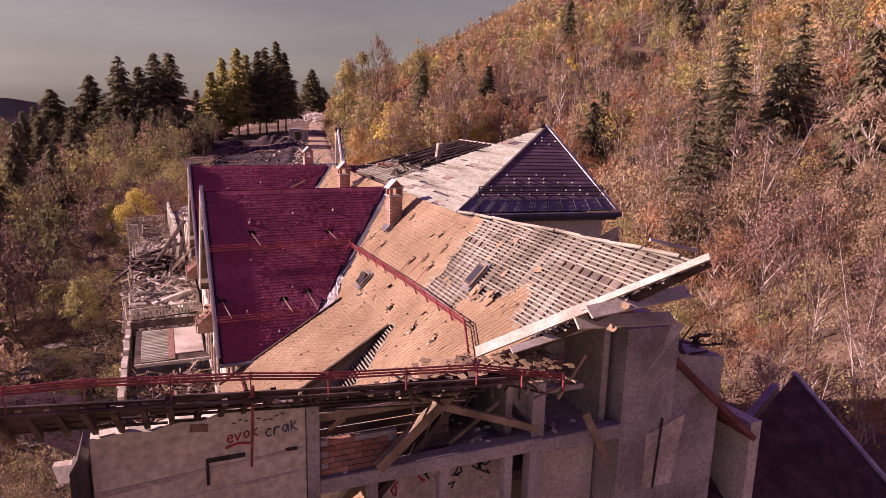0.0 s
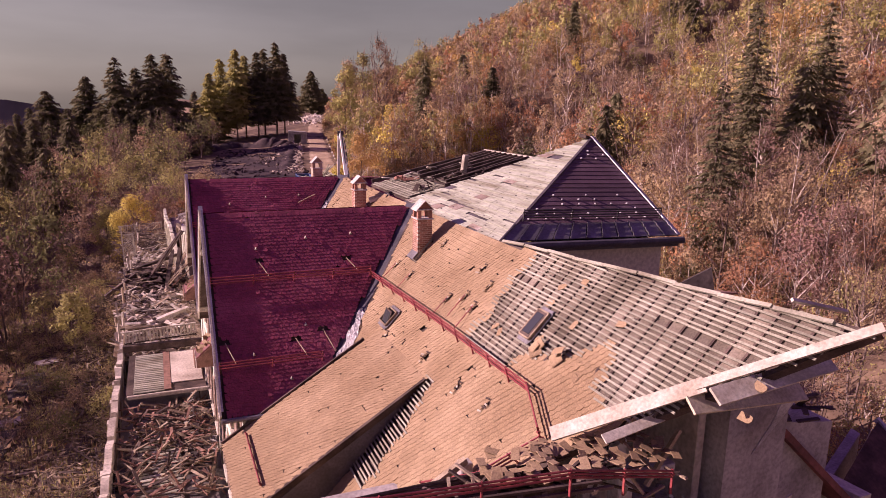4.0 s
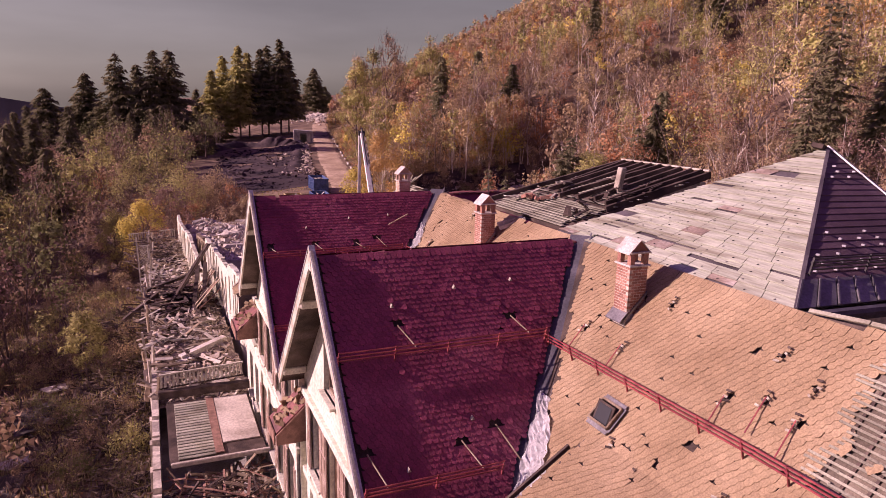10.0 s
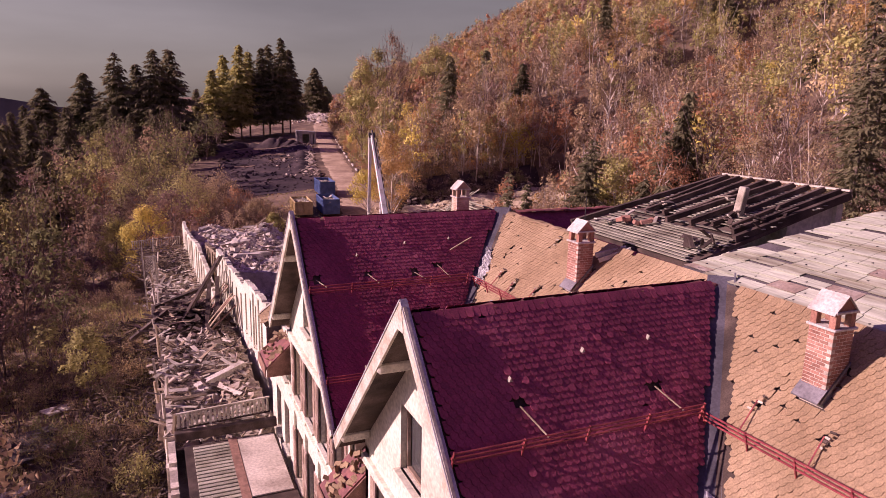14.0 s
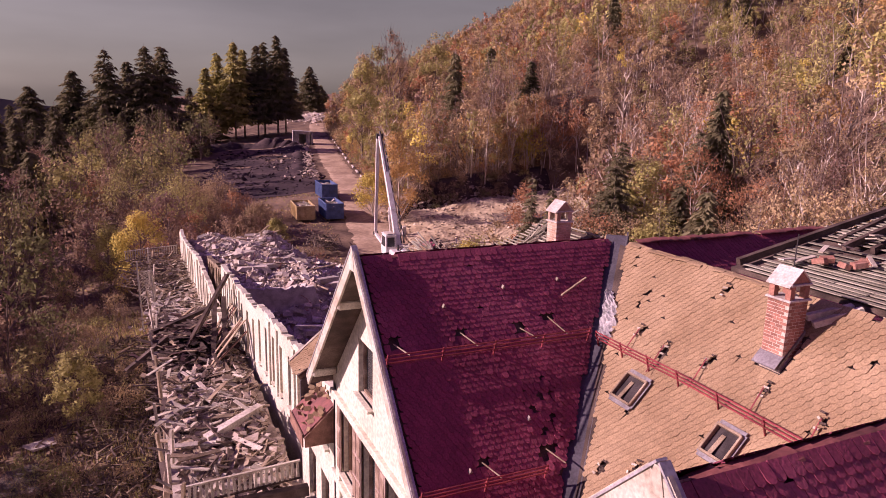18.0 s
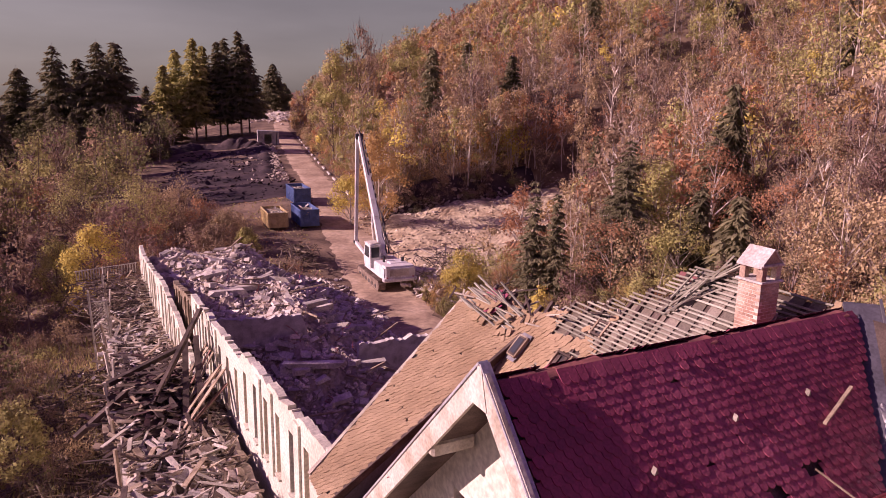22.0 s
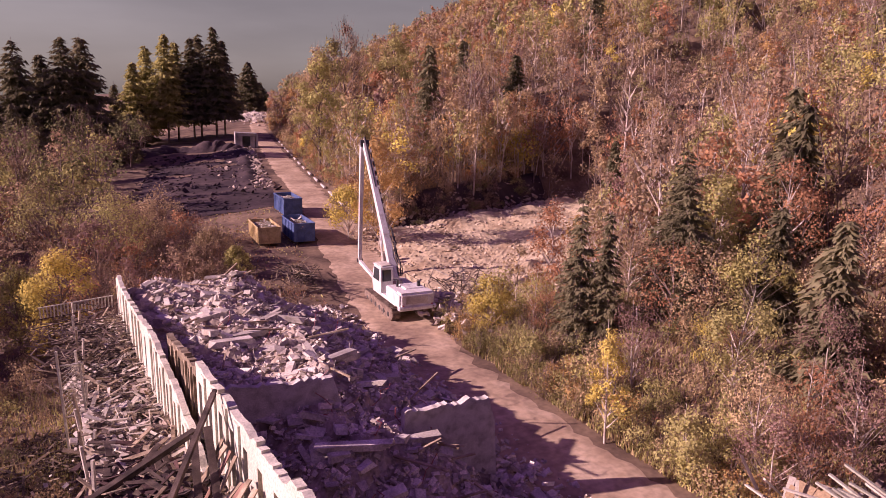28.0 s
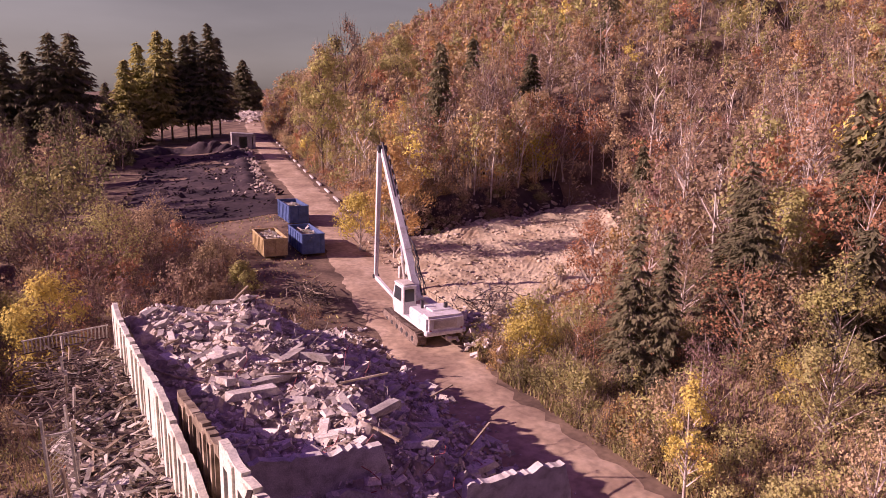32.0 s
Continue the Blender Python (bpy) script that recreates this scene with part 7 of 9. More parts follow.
scatter("yard_rubble", 520, lambda r: (lambda x, y: np.array([x, y, float(ground_z(x, y)) + 0.2]))(*(lambda y: (float(road_x(y)) - 5.2 - abs(r.normal(0, 1.6)) - 8 * r.rand() ** 6, y))(r.uniform(168, 262))), lambda r: 0.3 + 0.9 * r.rand() ** 3, M["stone"], "pale rubble strewn beside the upper road", 63)
scatter("yard_clods", 700, lambda r: (lambda y: (lambda x: np.array([x, y, float(ground_z(x, y)) + 0.1]))(float(road_x(y)) - 5 - 28 * r.rand()))(r.uniform(152, 238)), lambda r: 0.25 + 0.8 * r.rand() ** 2, M["dark_soil_shaded"], "dark clods and ridges of churned earth in the yard", 67, flat=0.35, long=2.6)
scatter("far_rubble", 420, lambda r: (lambda a, b: np.array([78 + a, 345 + b, float(ground_z(78 + a, 345 + b)) + 2.6 * math.exp(-(a * a / 60 + b * b / 200))]))(r.normal(0, 6), r.normal(0, 9)), lambda r: 0.6 + 1.6 * r.rand() ** 2, M["rubble"], "far pile of pale rubble at the top of the road", 64)
scatter("clearing_stones", 3800, lambda r: (lambda x, y: np.array([x, y, float(ground_z(x, y)) + 0.25]))(r.uniform(34, 76), r.uniform(94, 131)), lambda r: 0.12 + 0.5 * r.rand() ** 5, M["gravel_stone"], "loose stones scattered over the gravel clearing", 65)
scatter("bank_stones", 420, lambda r: (lambda y, d: np.array([float(road_x(y)) + d, y, float(ground_z(float(road_x(y)) + d, y)) + 0.3]))(128.0 + 1.1 * r.normal(), r.uniform(9, 37)), lambda r: 0.3 + 0.7 * r.rand() ** 2, M["stone"], "stones fallen along the foot of the earth bank", 92)
scatter("bank_rubble", 700, lambda r: np.array([33.5 + r.normal(0, 1.6), 96 + r.normal(0, 3.0), -7.2 + 1.2 * r.rand()]), lambda r: 0.2 + 0.7 * r.rand() ** 2, M["rubble"], "heap of broken concrete beside the excavator", 66)
stick_pile("brush_heap", 170, lambda r: np.array([21.0 + r.normal(0, 0.9), 111 + r.normal(0, 2.2), -5.8 + 1.6 * r.rand()]), lambda r: r.uniform(0.8, 3.0), 0.08, [M["wood_dark"], M["wood_old"], M["wood_dark"]], "tangled heap of branches and timbers by the road", 77)
stick_pile("brush_heap_bank", 120, lambda r: np.array([36.5 + r.normal(0, 1.8), 100 + r.normal(0, 2.0), -6.4 + 2.0 * r.rand()]), lambda r: r.uniform(0.8, 3.4), 0.07, [M["wood_old"], M["batten"], M["wood_dark"]], "uprooted branches beside the excavator", 78, 0.5)



# ---- vegetation ----
def leaf_material(name, base):
    """Thin leaves: dull, a little light passing through, tone varying from leaf to leaf and over metres."""
    m = material(name, base, 0.85, tuple(v * 0.72 for v in base), tuple(min(1, v * 1.2) for v in base), 0.12, 3.0, 0.0, per="island", spread=0.11)
    n, l = m.node_tree.nodes, m.node_tree.links
    b = n["Principled BSDF"]
    b.inputs["Specular IOR Level"].default_value = 0.12
    tr = n.new("ShaderNodeBsdfTranslucent")
    l.new(b.inputs["Base Color"].links[0].from_socket, tr.inputs["Color"])
    mx = n.new("ShaderNodeMixShader")
    mx.inputs[0].default_value = 0.3
    l.new(b.outputs[0], mx.inputs[1])
    l.new(tr.outputs[0], mx.inputs[2])
    l.new(mx.outputs[0], n["Material Output"].inputs["Surface"])
    return m


LEAF = {}
for nm, c in (("rust", (0.45, 0.255, 0.11)), ("orange", (0.52, 0.37, 0.115)), ("yellow", (0.66, 0.56, 0.11)), ("olive", (0.40, 0.38, 0.13)), ("tan", (0.48, 0.395, 0.185)), ("brown", (0.37, 0.285, 0.155)), ("plum", (0.32, 0.22, 0.155)), ("green", (0.22, 0.23, 0.09)), ("needle", (0.19, 0.18, 0.09)), ("larch", (0.44, 0.42, 0.13))):
    for tone, f in (("", 1.14), ("_deep", 0.88), ("_pale", 1.28)):
        LEAF[nm + tone] = leaf_material("leaf_" + nm + tone, (min(0.9, c[0] * f), c[1] * f * (0.97 if nm in ("olive", "green", "needle", "larch", "yellow") else 0.91), c[2] * f))
M["bark_pale"] = material("pale_bark", (0.58, 0.50, 0.41), 0.9, (0.40, 0.33, 0.27), (0.68, 0.61, 0.53), 1.2, 12, 0.4)
M["bark_brown"] = material("brown_bark", (0.24, 0.175, 0.14), 0.9, (0.14, 0.10, 0.08), (0.34, 0.27, 0.22), 1.2, 12, 0.4)
M["twig"] = material("bare_brown_twigs", (0.33, 0.225, 0.155), 0.9, (0.21, 0.14, 0.10), (0.43, 0.30, 0.21), 0.2, 4, 0.0, per="island", spread=0.2)


def np_mesh(name, pieces, mats):
    """A mesh from arrays: pieces of (vertices, faces with 3 or 4 corners, material index)."""
    me = bpy.data.meshes.new(name)
    V, L, S, I, o = [], [], [], [], 0
    for v, f, mi in pieces:
        v, f = np.asarray(v, np.float32), np.asarray(f, np.int32)
        V.append(v)
        L.append((f + o).reshape(-1))
        S.append(np.full(len(f), f.shape[1], np.int32))
        I.append(np.broadcast_to(np.asarray(mi, np.int32), (len(f),)))
        o += len(v)
    V, L, S, I = np.concatenate(V), np.concatenate(L), np.concatenate(S), np.concatenate(I)
    me.vertices.add(len(V))
    me.vertices.foreach_set("co", V.reshape(-1))
    me.loops.add(len(L))
    me.loops.foreach_set("vertex_index", L.astype(np.int32))
    me.polygons.add(len(S))
    me.polygons.foreach_set("loop_start", np.concatenate([[0], np.cumsum(S)[:-1]]).astype(np.int32))
    for m_ in mats:
        me.materials.append(m_)
    me.polygons.foreach_set("material_index", I.astype(np.int32))
    me.update(calc_edges=True)
    return me


def limb(path, r0, r1, n=4):
    """A tapered tube along a path: (vertices, quads)."""
    path = np.asarray(path, float)
    m = len(path)
    V = []
    for i, p in enumerate(path):
        d = path[min(i + 1, m - 1)] - path[max(i - 1, 0)]
        d = d / (np.linalg.norm(d) + 1e-9)
        a = np.cross(d, [0.31, 0.95, 0.1])
        a /= np.linalg.norm(a) + 1e-9
        b = np.cross(d, a)
        r = lerp(r0, r1, i / (m - 1))
        for k in range(n):
            t = 2 * math.pi * k / n
            V.append(p + (a * math.cos(t) + b * math.sin(t)) * r)
    Q = [(i * n + k, i * n + (k + 1) % n, (i + 1) * n + (k + 1) % n, (i + 1) * n + k) for i in range(m - 1) for k in range(n)]
    return np.array(V), np.array(Q)


def unit(a):
    return a / (np.linalg.norm(a, axis=-1, keepdims=True) + 1e-9)


def cards(rng, centres, size, normals=None, long=1.0):
    """Small pointed leaves at the centres, turned at random about their normals."""
    c = np.asarray(centres)
    n = len(c)
    m = unit(rng.normal(size=(n, 3)) if normals is None else normals)
    a = unit(np.cross(m, rng.normal(size=(n, 3))))
    b = np.cross(m, a)
    s = (size * rng.uniform(0.6, 1.35, n))[:, None]
    V = np.stack([c - a * s * long - b * s * 0.7, c + a * s * 1.1 * long, c - a * s * 0.5 * long + b * s], 1)
    return V.reshape(-1, 3), np.arange(n * 3).reshape(-1, 3)


def slivers(rng, starts, ends, width):
    """Thin tapering twigs from starts to ends, each one flat splinter."""
    s, e = np.asarray(starts), np.asarray(ends)
    a = unit(np.cross(e - s, rng.normal(size=s.shape))) * width / 2
    V = np.stack([s - a, s + a, e], 1)
    return V.reshape(-1, 3), np.arange(len(s) * 3).reshape(-1, 3)


def join(parts_):
    """Tubes and twigs to (vertices, quads): a twig repeats its tip."""
    V, Q, o = [], [], 0
    for v, q in parts_:
        q = np.asarray(q)
        if q.shape[1] == 3:
            v = np.concatenate([np.asarray(v).reshape(-1, 3, 3), np.asarray(v).reshape(-1, 3, 3)[:, 2:3] + np.array([0.004, 0.004, 0.0])], 1).reshape(-1, 3)
            q = np.arange(len(v)).reshape(-1, 4)
        V.append(v)
        Q.append(q + o)
        o += len(v)
    return np.concatenate(V), np.concatenate(Q)


def crown_tree(seed, h=10.0, w=2.3, low=0.25, clumps=12, leaves=300, size=0.2, twig=40, tw=0.05, stems=1, peak=0.5):
    """(wood, twigs, leaves) of a broadleaf tree: leaning stems, limbs to leaf clumps spread over an egg-shaped crown, fine twigs that rise out of it."""
    rng = np.random.RandomState(seed)
    cz, rz = h * (1 + low) / 2, h * (1 - low) / 2
    d = unit(rng.normal(size=(clumps, 3)))
    d[:, 2] = np.abs(d[:, 2]) * np.sign(rng.rand(clumps) - 0.36)
    r = rng.uniform(0.3, 1.0, clumps) ** 0.5
    ce = d * r[:, None] * np.array([w, w, rz * 0.86])
    ce[:, :2] *= (1 - peak * np.clip(ce[:, 2] / rz, -0.5, 1))[:, None]
    ce[:, :2] *= rng.uniform(0.75, 1.2, (clumps, 1))
    mid = np.array([0, 0, cz])
    ce = ce + mid
    wood = []
    for k in range(stems):
        lean = rng.normal(0, 0.04 if stems == 1 else 0.16, 2) * h
        foot = rng.normal(0, 0.02 if stems == 1 else 0.25, 2)
        wood.append(limb([(foot[0], foot[1], 0), (foot[0] + lean[0] * 0.4 + rng.normal(0, 0.12), foot[1] + lean[1] * 0.4, h * 0.5), (foot[0] + lean[0], foot[1] + lean[1], h * 0.96)], 0.011 * h / stems ** 0.5, 0.015, 4))
    hor = np.linalg.norm(ce[:, :2], axis=1)
    st = np.stack([ce[:, 0] * 0.05, ce[:, 1] * 0.05, np.maximum(ce[:, 2] - hor * rng.uniform(0.8, 1.5, clumps), h * low * 0.5)], 1)
    wood.append(slivers(rng, st, ce, 0.012 * h))
    k = rng.randint(clumps, size=twig)
    ts = st[k] + (ce[k] - st[k]) * rng.uniform(0.3, 1.0, twig)[:, None] + rng.normal(0, 0.1 * w, (twig, 3))
    td = unit(unit(ce[k] - mid) * 0.7 + rng.normal(0, 0.35, (twig, 3)) + np.array([0, 0, 0.9]))
    te = ts + td * (0.55 * w * rng.uniform(0.5, 1.3, twig))[:, None]
    k = rng.randint(clumps, size=leaves)
    off = unit(rng.normal(size=(leaves, 3))) * (0.36 * w * rng.uniform(0.2, 1.0, leaves) ** 0.6)[:, None]
    c = ce[k] + off * np.array([1, 1, 0.85])
    nrm = unit(off) * 0.55 + unit(c - mid) * 0.6 + rng.normal(0, 0.42, (leaves, 3))
    return join(wood), slivers(rng, ts, te, tw), cards(rng, c, size, nrm)


def conifer(seed, h=14.0, base=2.6, whorls=26, size=0.28, bare=0.12, droop=0.35, sparse=0.0):
    """(wood, needles) of a spruce: straight trunk, whorls of drooping boughs fringed with hanging needle sprays."""
    rng = np.random.RandomState(seed)
    wood = [limb([(0, 0, 0), (0.05, 0.02, h * 0.5), (0, 0, h)], 0.011 * h, 0.02, 6)]
    cs, ds = [], []
    for k in range(whorls):
        f = bare + (0.99 - bare) * (k + rng.uniform(-0.35, 0.35)) / whorls
        z = h * f
        ln = base * (1 - f) ** 0.8 * (0.8 + 0.35 * rng.rand()) + 0.12
        nb = 9 if f < 0.75 else 6
        for j in range(nb):
            if rng.rand() < sparse:
                continue
            ang = 2 * math.pi * (j + rng.rand() * 0.9) / nb + k
            l = ln * rng.uniform(0.62, 1.15)
            d = np.array([math.cos(ang), math.sin(ang), 0])
            p0 = np.array([0, 0, z + rng.uniform(-0.5, 0.5) * h / whorls])
            e = p0 + d * l + np.array([0, 0, -droop * l])
            wood.append(limb([p0, e], 0.03, 0.006, 3))
            m_ = max(4, int(l / size * 2.0))
            t = (np.arange(m_) + 0.5) / m_
            t = np.repeat(t, 2)
            s = np.tile([-1.0, 1.0], m_)
            side = np.array([-d[1], d[0], 0])
            wd = 0.26 * l * (1.1 - t) * rng.uniform(0.1, 1.0, len(t))
            p = p0 + (e - p0) * t[:, None] + side * (s * wd)[:, None]
            p[:, 2] += 0.14 * l * t * t - rng.uniform(0, 0.5, len(t)) * size
            cs.append(p)
            ds.append(d * 0.9 + side * (s * 0.55)[:, None] + np.array([0, 0, -droop - 0.3]))
    cs, ds = np.concatenate(cs), np.concatenate(ds)
    ds = unit(ds + rng.normal(0, 0.22, ds.shape))
    b = unit(np.cross(ds, rng.normal(0, 0.45, cs.shape) + np.array([0, 0, 1.0])))
    s = (size * rng.uniform(0.7, 1.4, len(cs)))[:, None]
    V = np.stack([cs - b * s * 0.45, cs + b * s * 0.45, cs + ds * s * 1.7], 1).reshape(-1, 3)
    return join(wood), (V, np.arange(len(V)).reshape(-1, 3))


def spruce_stuff(seed, *a, **kw):
    wood, lv = conifer(seed, *a, **kw)
    return wood, (np.zeros((3, 3)), np.array([[0, 1, 2]])), lv


PROTO = {"oval": [crown_tree(100 + k, 12, 2.4, 0.18, 24, 1600, 0.085, 150, 0.03) for k in range(5)],
         "round": [crown_tree(120 + k, 9.5, 3.0, 0.1, 28, 1800, 0.088, 130, 0.03, peak=0.3) for k in range(5)],
         "brush": [crown_tree(140 + k, 12, 2.5, 0.16, 24, 560, 0.085, 330, 0.03, stems=2) for k in range(5)],
         "shrub": [crown_tree(160 + k, 3.0, 1.7, 0.02, 20, 460, 0.085, 50, 0.02, stems=3, peak=0.1) for k in range(6)],
         "thicket": [crown_tree(170 + k, 3.0, 1.5, 0.02, 14, 210, 0.065, 190, 0.024, stems=4, peak=0.0) for k in range(6)],
         "oval_mid": [crown_tree(200 + k, 12, 2.5, 0.12, 16, 380, 0.19, 34, 0.05) for k in range(7)],
         "round_mid": [crown_tree(220 + k, 9.5, 3.2, 0.06, 20, 420, 0.2, 30, 0.05, peak=0.3) for k in range(7)],
         "brush_mid": [crown_tree(240 + k, 12, 2.5, 0.12, 18, 220, 0.17, 120, 0.05, stems=2) for k in range(7)],
         "oval_far": [crown_tree(260 + k, 12, 2.9, 0.08, 11, 190, 0.34, 10, 0.1) for k in range(6)],
         "round_far": [crown_tree(280 + k, 10, 3.6, 0.05, 13, 210, 0.36, 10, 0.1, peak=0.3) for k in range(6)],
         "brush_far": [crown_tree(300 + k, 12, 2.9, 0.1, 12, 140, 0.3, 50, 0.1) for k in range(6)],
         "spruce": [spruce_stuff(320 + k, 15, 3.6, 24, 0.5, 0.06, sparse=0.1) for k in range(3)]}


def wood_stuff(name, spots, label):
    """Woods joined into one mesh. spots: rows of (kind, x, y, scale, leaf, bark)."""
    leaf_names = list(LEAF)
    mats = [M["bark_pale"], M["bark_brown"], M["twig"]] + [LEAF[n] for n in leaf_names]
    pieces = []
    rng = np.random.RandomState(len(spots))
    tones = ("", "", "_deep", "_pale")
    for kind, x, y, sc, leaf, bark in spots:
        wood, tws, lv = PROTO[kind][rng.randint(len(PROTO[kind]))]
        a = rng.uniform(0, 6.28)
        R = np.array([[math.cos(a), -math.sin(a), 0], [math.sin(a), math.cos(a), 0], [0, 0, 1]]) * sc
        R[2, 2] *= rng.uniform(0.85, 1.2)
        at = np.array([x, y, float(ground_z(x, y)) - 0.15])
        pieces.append((wood[0] @ R.T + at, wood[1], bark))
        pieces.append((tws[0] @ R.T + at, tws[1], 2))
        pieces.append((lv[0] @ R.T + at, lv[1], 3 + leaf_names.index(leaf + tones[rng.randint(4)])))
    ob = new(name, np_mesh(name, pieces, mats))
    return tagged(ob, label, "woods", kind="stuff")


def hill_ok(x, y):
    d = x - float(road_x(y))
    pit_ = float(smooth(88, 98, y) * (1 - smooth(128.5, 130.5, y)))
    return d > 6.5 + float(np.interp(y, [92, 100, 110, 122, 131], [6, 21, 32, 37, 32])) * pit_


def autumn(x, y, q):
    """The leaf colour of a spot on the hill: drifts of like trees, with strays."""
    zone = math.sin(x * 0.07 + 1.3 * math.sin(y * 0.03)) + math.sin(y * 0.06 + x * 0.03 + 0.7)
    row = ("tan", "brown", "plum", "rust", "tan") if zone < -0.4 else ("brown", "tan", "olive", "rust", "orange") if zone < 0.5 else ("olive", "tan", "orange", "larch", "larch")
    if q > 0.94:
        return "yellow" if q > 0.98 else "olive"
    return row[int(q / 0.94 * 5) % 5]


def jittered(x0, x1, y0, y1, step, rng):
    """Spots on a shaken grid: evenly crowded, never in rows."""
    for y in np.arange(y0, y1, step):
        for x in np.arange(x0, x1, step):
            yield x + rng.uniform(-0.48, 0.48) * step, y + rng.uniform(-0.48, 0.48) * step


rv = np.random.RandomState(77)
hill_near, hill_mid, hill_far, low_left, under = [], [], [], [], []
for lo, hi, step, rows in ((0, 82, 3.2, hill_near), (82, 190, 3.9, hill_mid), (190, 470, 5.4, hill_far)):
    for x, y in jittered(18, 330, -6, 430, step, rv):
        q = rv.rand(6)
        dist = math.hypot(x, y - 15)
        d = x - float(road_x(y))
        if not lo <= dist < hi or x < 19 or d > 270 or not hill_ok(x, y) or math.atan2(x - 0.5, y + 5.8) > 1.09:
            continue
        z = float(ground_z(x, y))
        if (z - 15) / math.hypot(x, y + 6) > 0.2:
            continue
        leaf = autumn(x, y, q[0])
        edge_ = d < 15
        sc = (0.7 + 0.5 * q[2]) * (0.72 if edge_ else 1.0)
        bark = 0 if q[3] < 0.6 else 1
        if rows is hill_near:
            if d < 24 + 6 * math.sin(y * 0.11) and q[1] < 0.72 and y > 30:
                for j in range(2):
                    under.append(("shrub" if q[4] < 0.72 else "thicket", x + rv.uniform(-1.4, 1.4), y + rv.uniform(-1.4, 1.4), 0.55 + 0.75 * rv.rand(), ("olive", "tan", "larch", "rust", "brown", "olive", "tan")[int(q[5] * 7)], 1))
                continue
            kind = "brush" if q[1] < 0.4 else "oval" if q[1] < 0.66 else "round" if q[1] < 0.985 else "spruce"
        elif rows is hill_mid:
            kind = "brush_mid" if q[1] < 0.38 else "oval_mid" if q[1] < 0.72 else "round_mid" if q[1] < 0.99 else "spruce"
        else:
            kind = "brush_far" if q[1] < 0.3 else "oval_far" if q[1] < 0.7 else "round_far"
            sc *= 1.12
        rows.append((kind, x, y, sc, "needle" if kind == "spruce" else leaf, bark))
wood_stuff("hillside_woods", hill_near, "autumn hillside woods of slender bare and rust-coloured trees")
for k in range(46):
    y = rv.uniform(130.5, 141)
    hill_mid.append((("oval_mid", "round_mid", "brush_mid")[k % 3], float(road_x(y)) + rv.uniform(7, 40), y, rv.uniform(0.8, 1.2), ("tan", "orange", "rust", "olive", "yellow", "brown")[k % 6], 0))
for k in range(16):
    y = 148 + 9 * k + rv.uniform(-3, 3)
    hill_mid.append((("oval_mid", "brush_mid")[k % 2], float(road_x(y)) + rv.uniform(7, 12), y, rv.uniform(1.1, 1.6), ("olive", "larch", "tan", "orange")[k % 4], 0))
wood_stuff("middle_hillside_woods", hill_mid, "autumn hillside woods of tan, olive and rust crowns")
wood_stuff("far_hillside_woods", hill_far, "distant autumn hillside woods")
for x, y in jittered(-85, 50, 14, 330, 5.6, rv):
    q = rv.rand(5)
    d = x - float(road_x(y))
    if y < 50 and x > -18 or 50 <= y < 75 and x > -13 or 75 <= y < 112 and x > -9 or 112 <= y < 150 and x > 12 or y >= 145 and d > -36:
        continue
    if math.atan2(x + 2, y - 10) < -0.42 or y > 170 and q[4] < 0.45:
        continue
    near_ = y < 48
    kind = ("round" if near_ else "round_mid") if q[0] < 0.62 else ("brush" if near_ else "brush_mid") if q[0] < 0.84 else "spruce" if x < -17 or y > 170 else "oval_mid"
    zone = math.sin(x * 0.09 + 2) + math.sin(y * 0.055)
    leaf = (("plum", "green", "brown", "olive") if zone < 0.3 else ("olive", "brown", "larch", "green"))[int(q[1] * 4)]
    if 95 < y < 150 and x > -12:
        leaf = ("rust", "brown", "plum", "brown")[int(q[1] * 4)]
    sc = 0.5 + 0.4 * q[2] if x > -13 and y < 150 else 0.95 + 0.55 * q[2] + (0.25 if y < 150 and x < -22 else 0)
    low_left.append((kind, x, y, sc, "needle" if kind == "spruce" else leaf, 1))
wood_stuff("valley_woods", low_left, "autumn woods below the terrace with brown and olive crowns")
for x, y in jittered(-4, 22, 103, 150, 2.3, rv):
    if x > float(road_x(y)) - 9 or 15.5 < x and 106 < y < 137 or x > 8 and y > 137:
        continue
    q = rv.rand(3)
    under.append(("thicket" if q[0] < 0.7 else "shrub", x, y, 0.7 + 0.7 * q[1], ("brown", "rust", "plum", "tan")[int(q[2] * 4)], 1))
for k in range(260):
    y, x = rv.uniform(18, 120), -3.2 - abs(rv.normal(0, 10))
    under.append(("thicket" if k % 3 else "shrub", x, y, rv.uniform(0.4, 1.0), ("brown", "olive", "tan", "green")[k % 4], 1))
for k in range(260):
    y = rv.uniform(90, 150)
    x = float(road_x(y)) + 5.4 + abs(rv.normal(0, 12))
    if hill_ok(x, y):
        under.append(("shrub" if k % 3 else "thicket", x, y, rv.uniform(0.6, 1.4), ("brown", "tan", "rust", "olive", "orange")[k % 5], 1))
for k in range(90):
    y = rv.uniform(150, 330)
    under.append(("shrub", float(road_x(y)) + 5.0 + abs(rv.normal(0, 2.5)), y, rv.uniform(0.8, 1.9), ("tan", "olive", "orange", "rust")[k % 4], 1))
for k in range(210):
    y = rv.uniform(38, 98)
    under.append(("shrub" if k % 4 else "thicket", float(road_x(y)) + rv.uniform(4.3, 9.0), y, rv.uniform(0.45, 0.95), ("olive", "larch", "tan", "olive", "orange")[k % 5], 1))
for k in range(70):
    y = rv.uniform(128.2, 131.5)
    under.append(("thicket" if k % 2 else "shrub", float(road_x(y)) + rv.uniform(7, 34), y, rv.uniform(0.4, 0.9), ("plum", "brown", "green")[k % 3], 1))
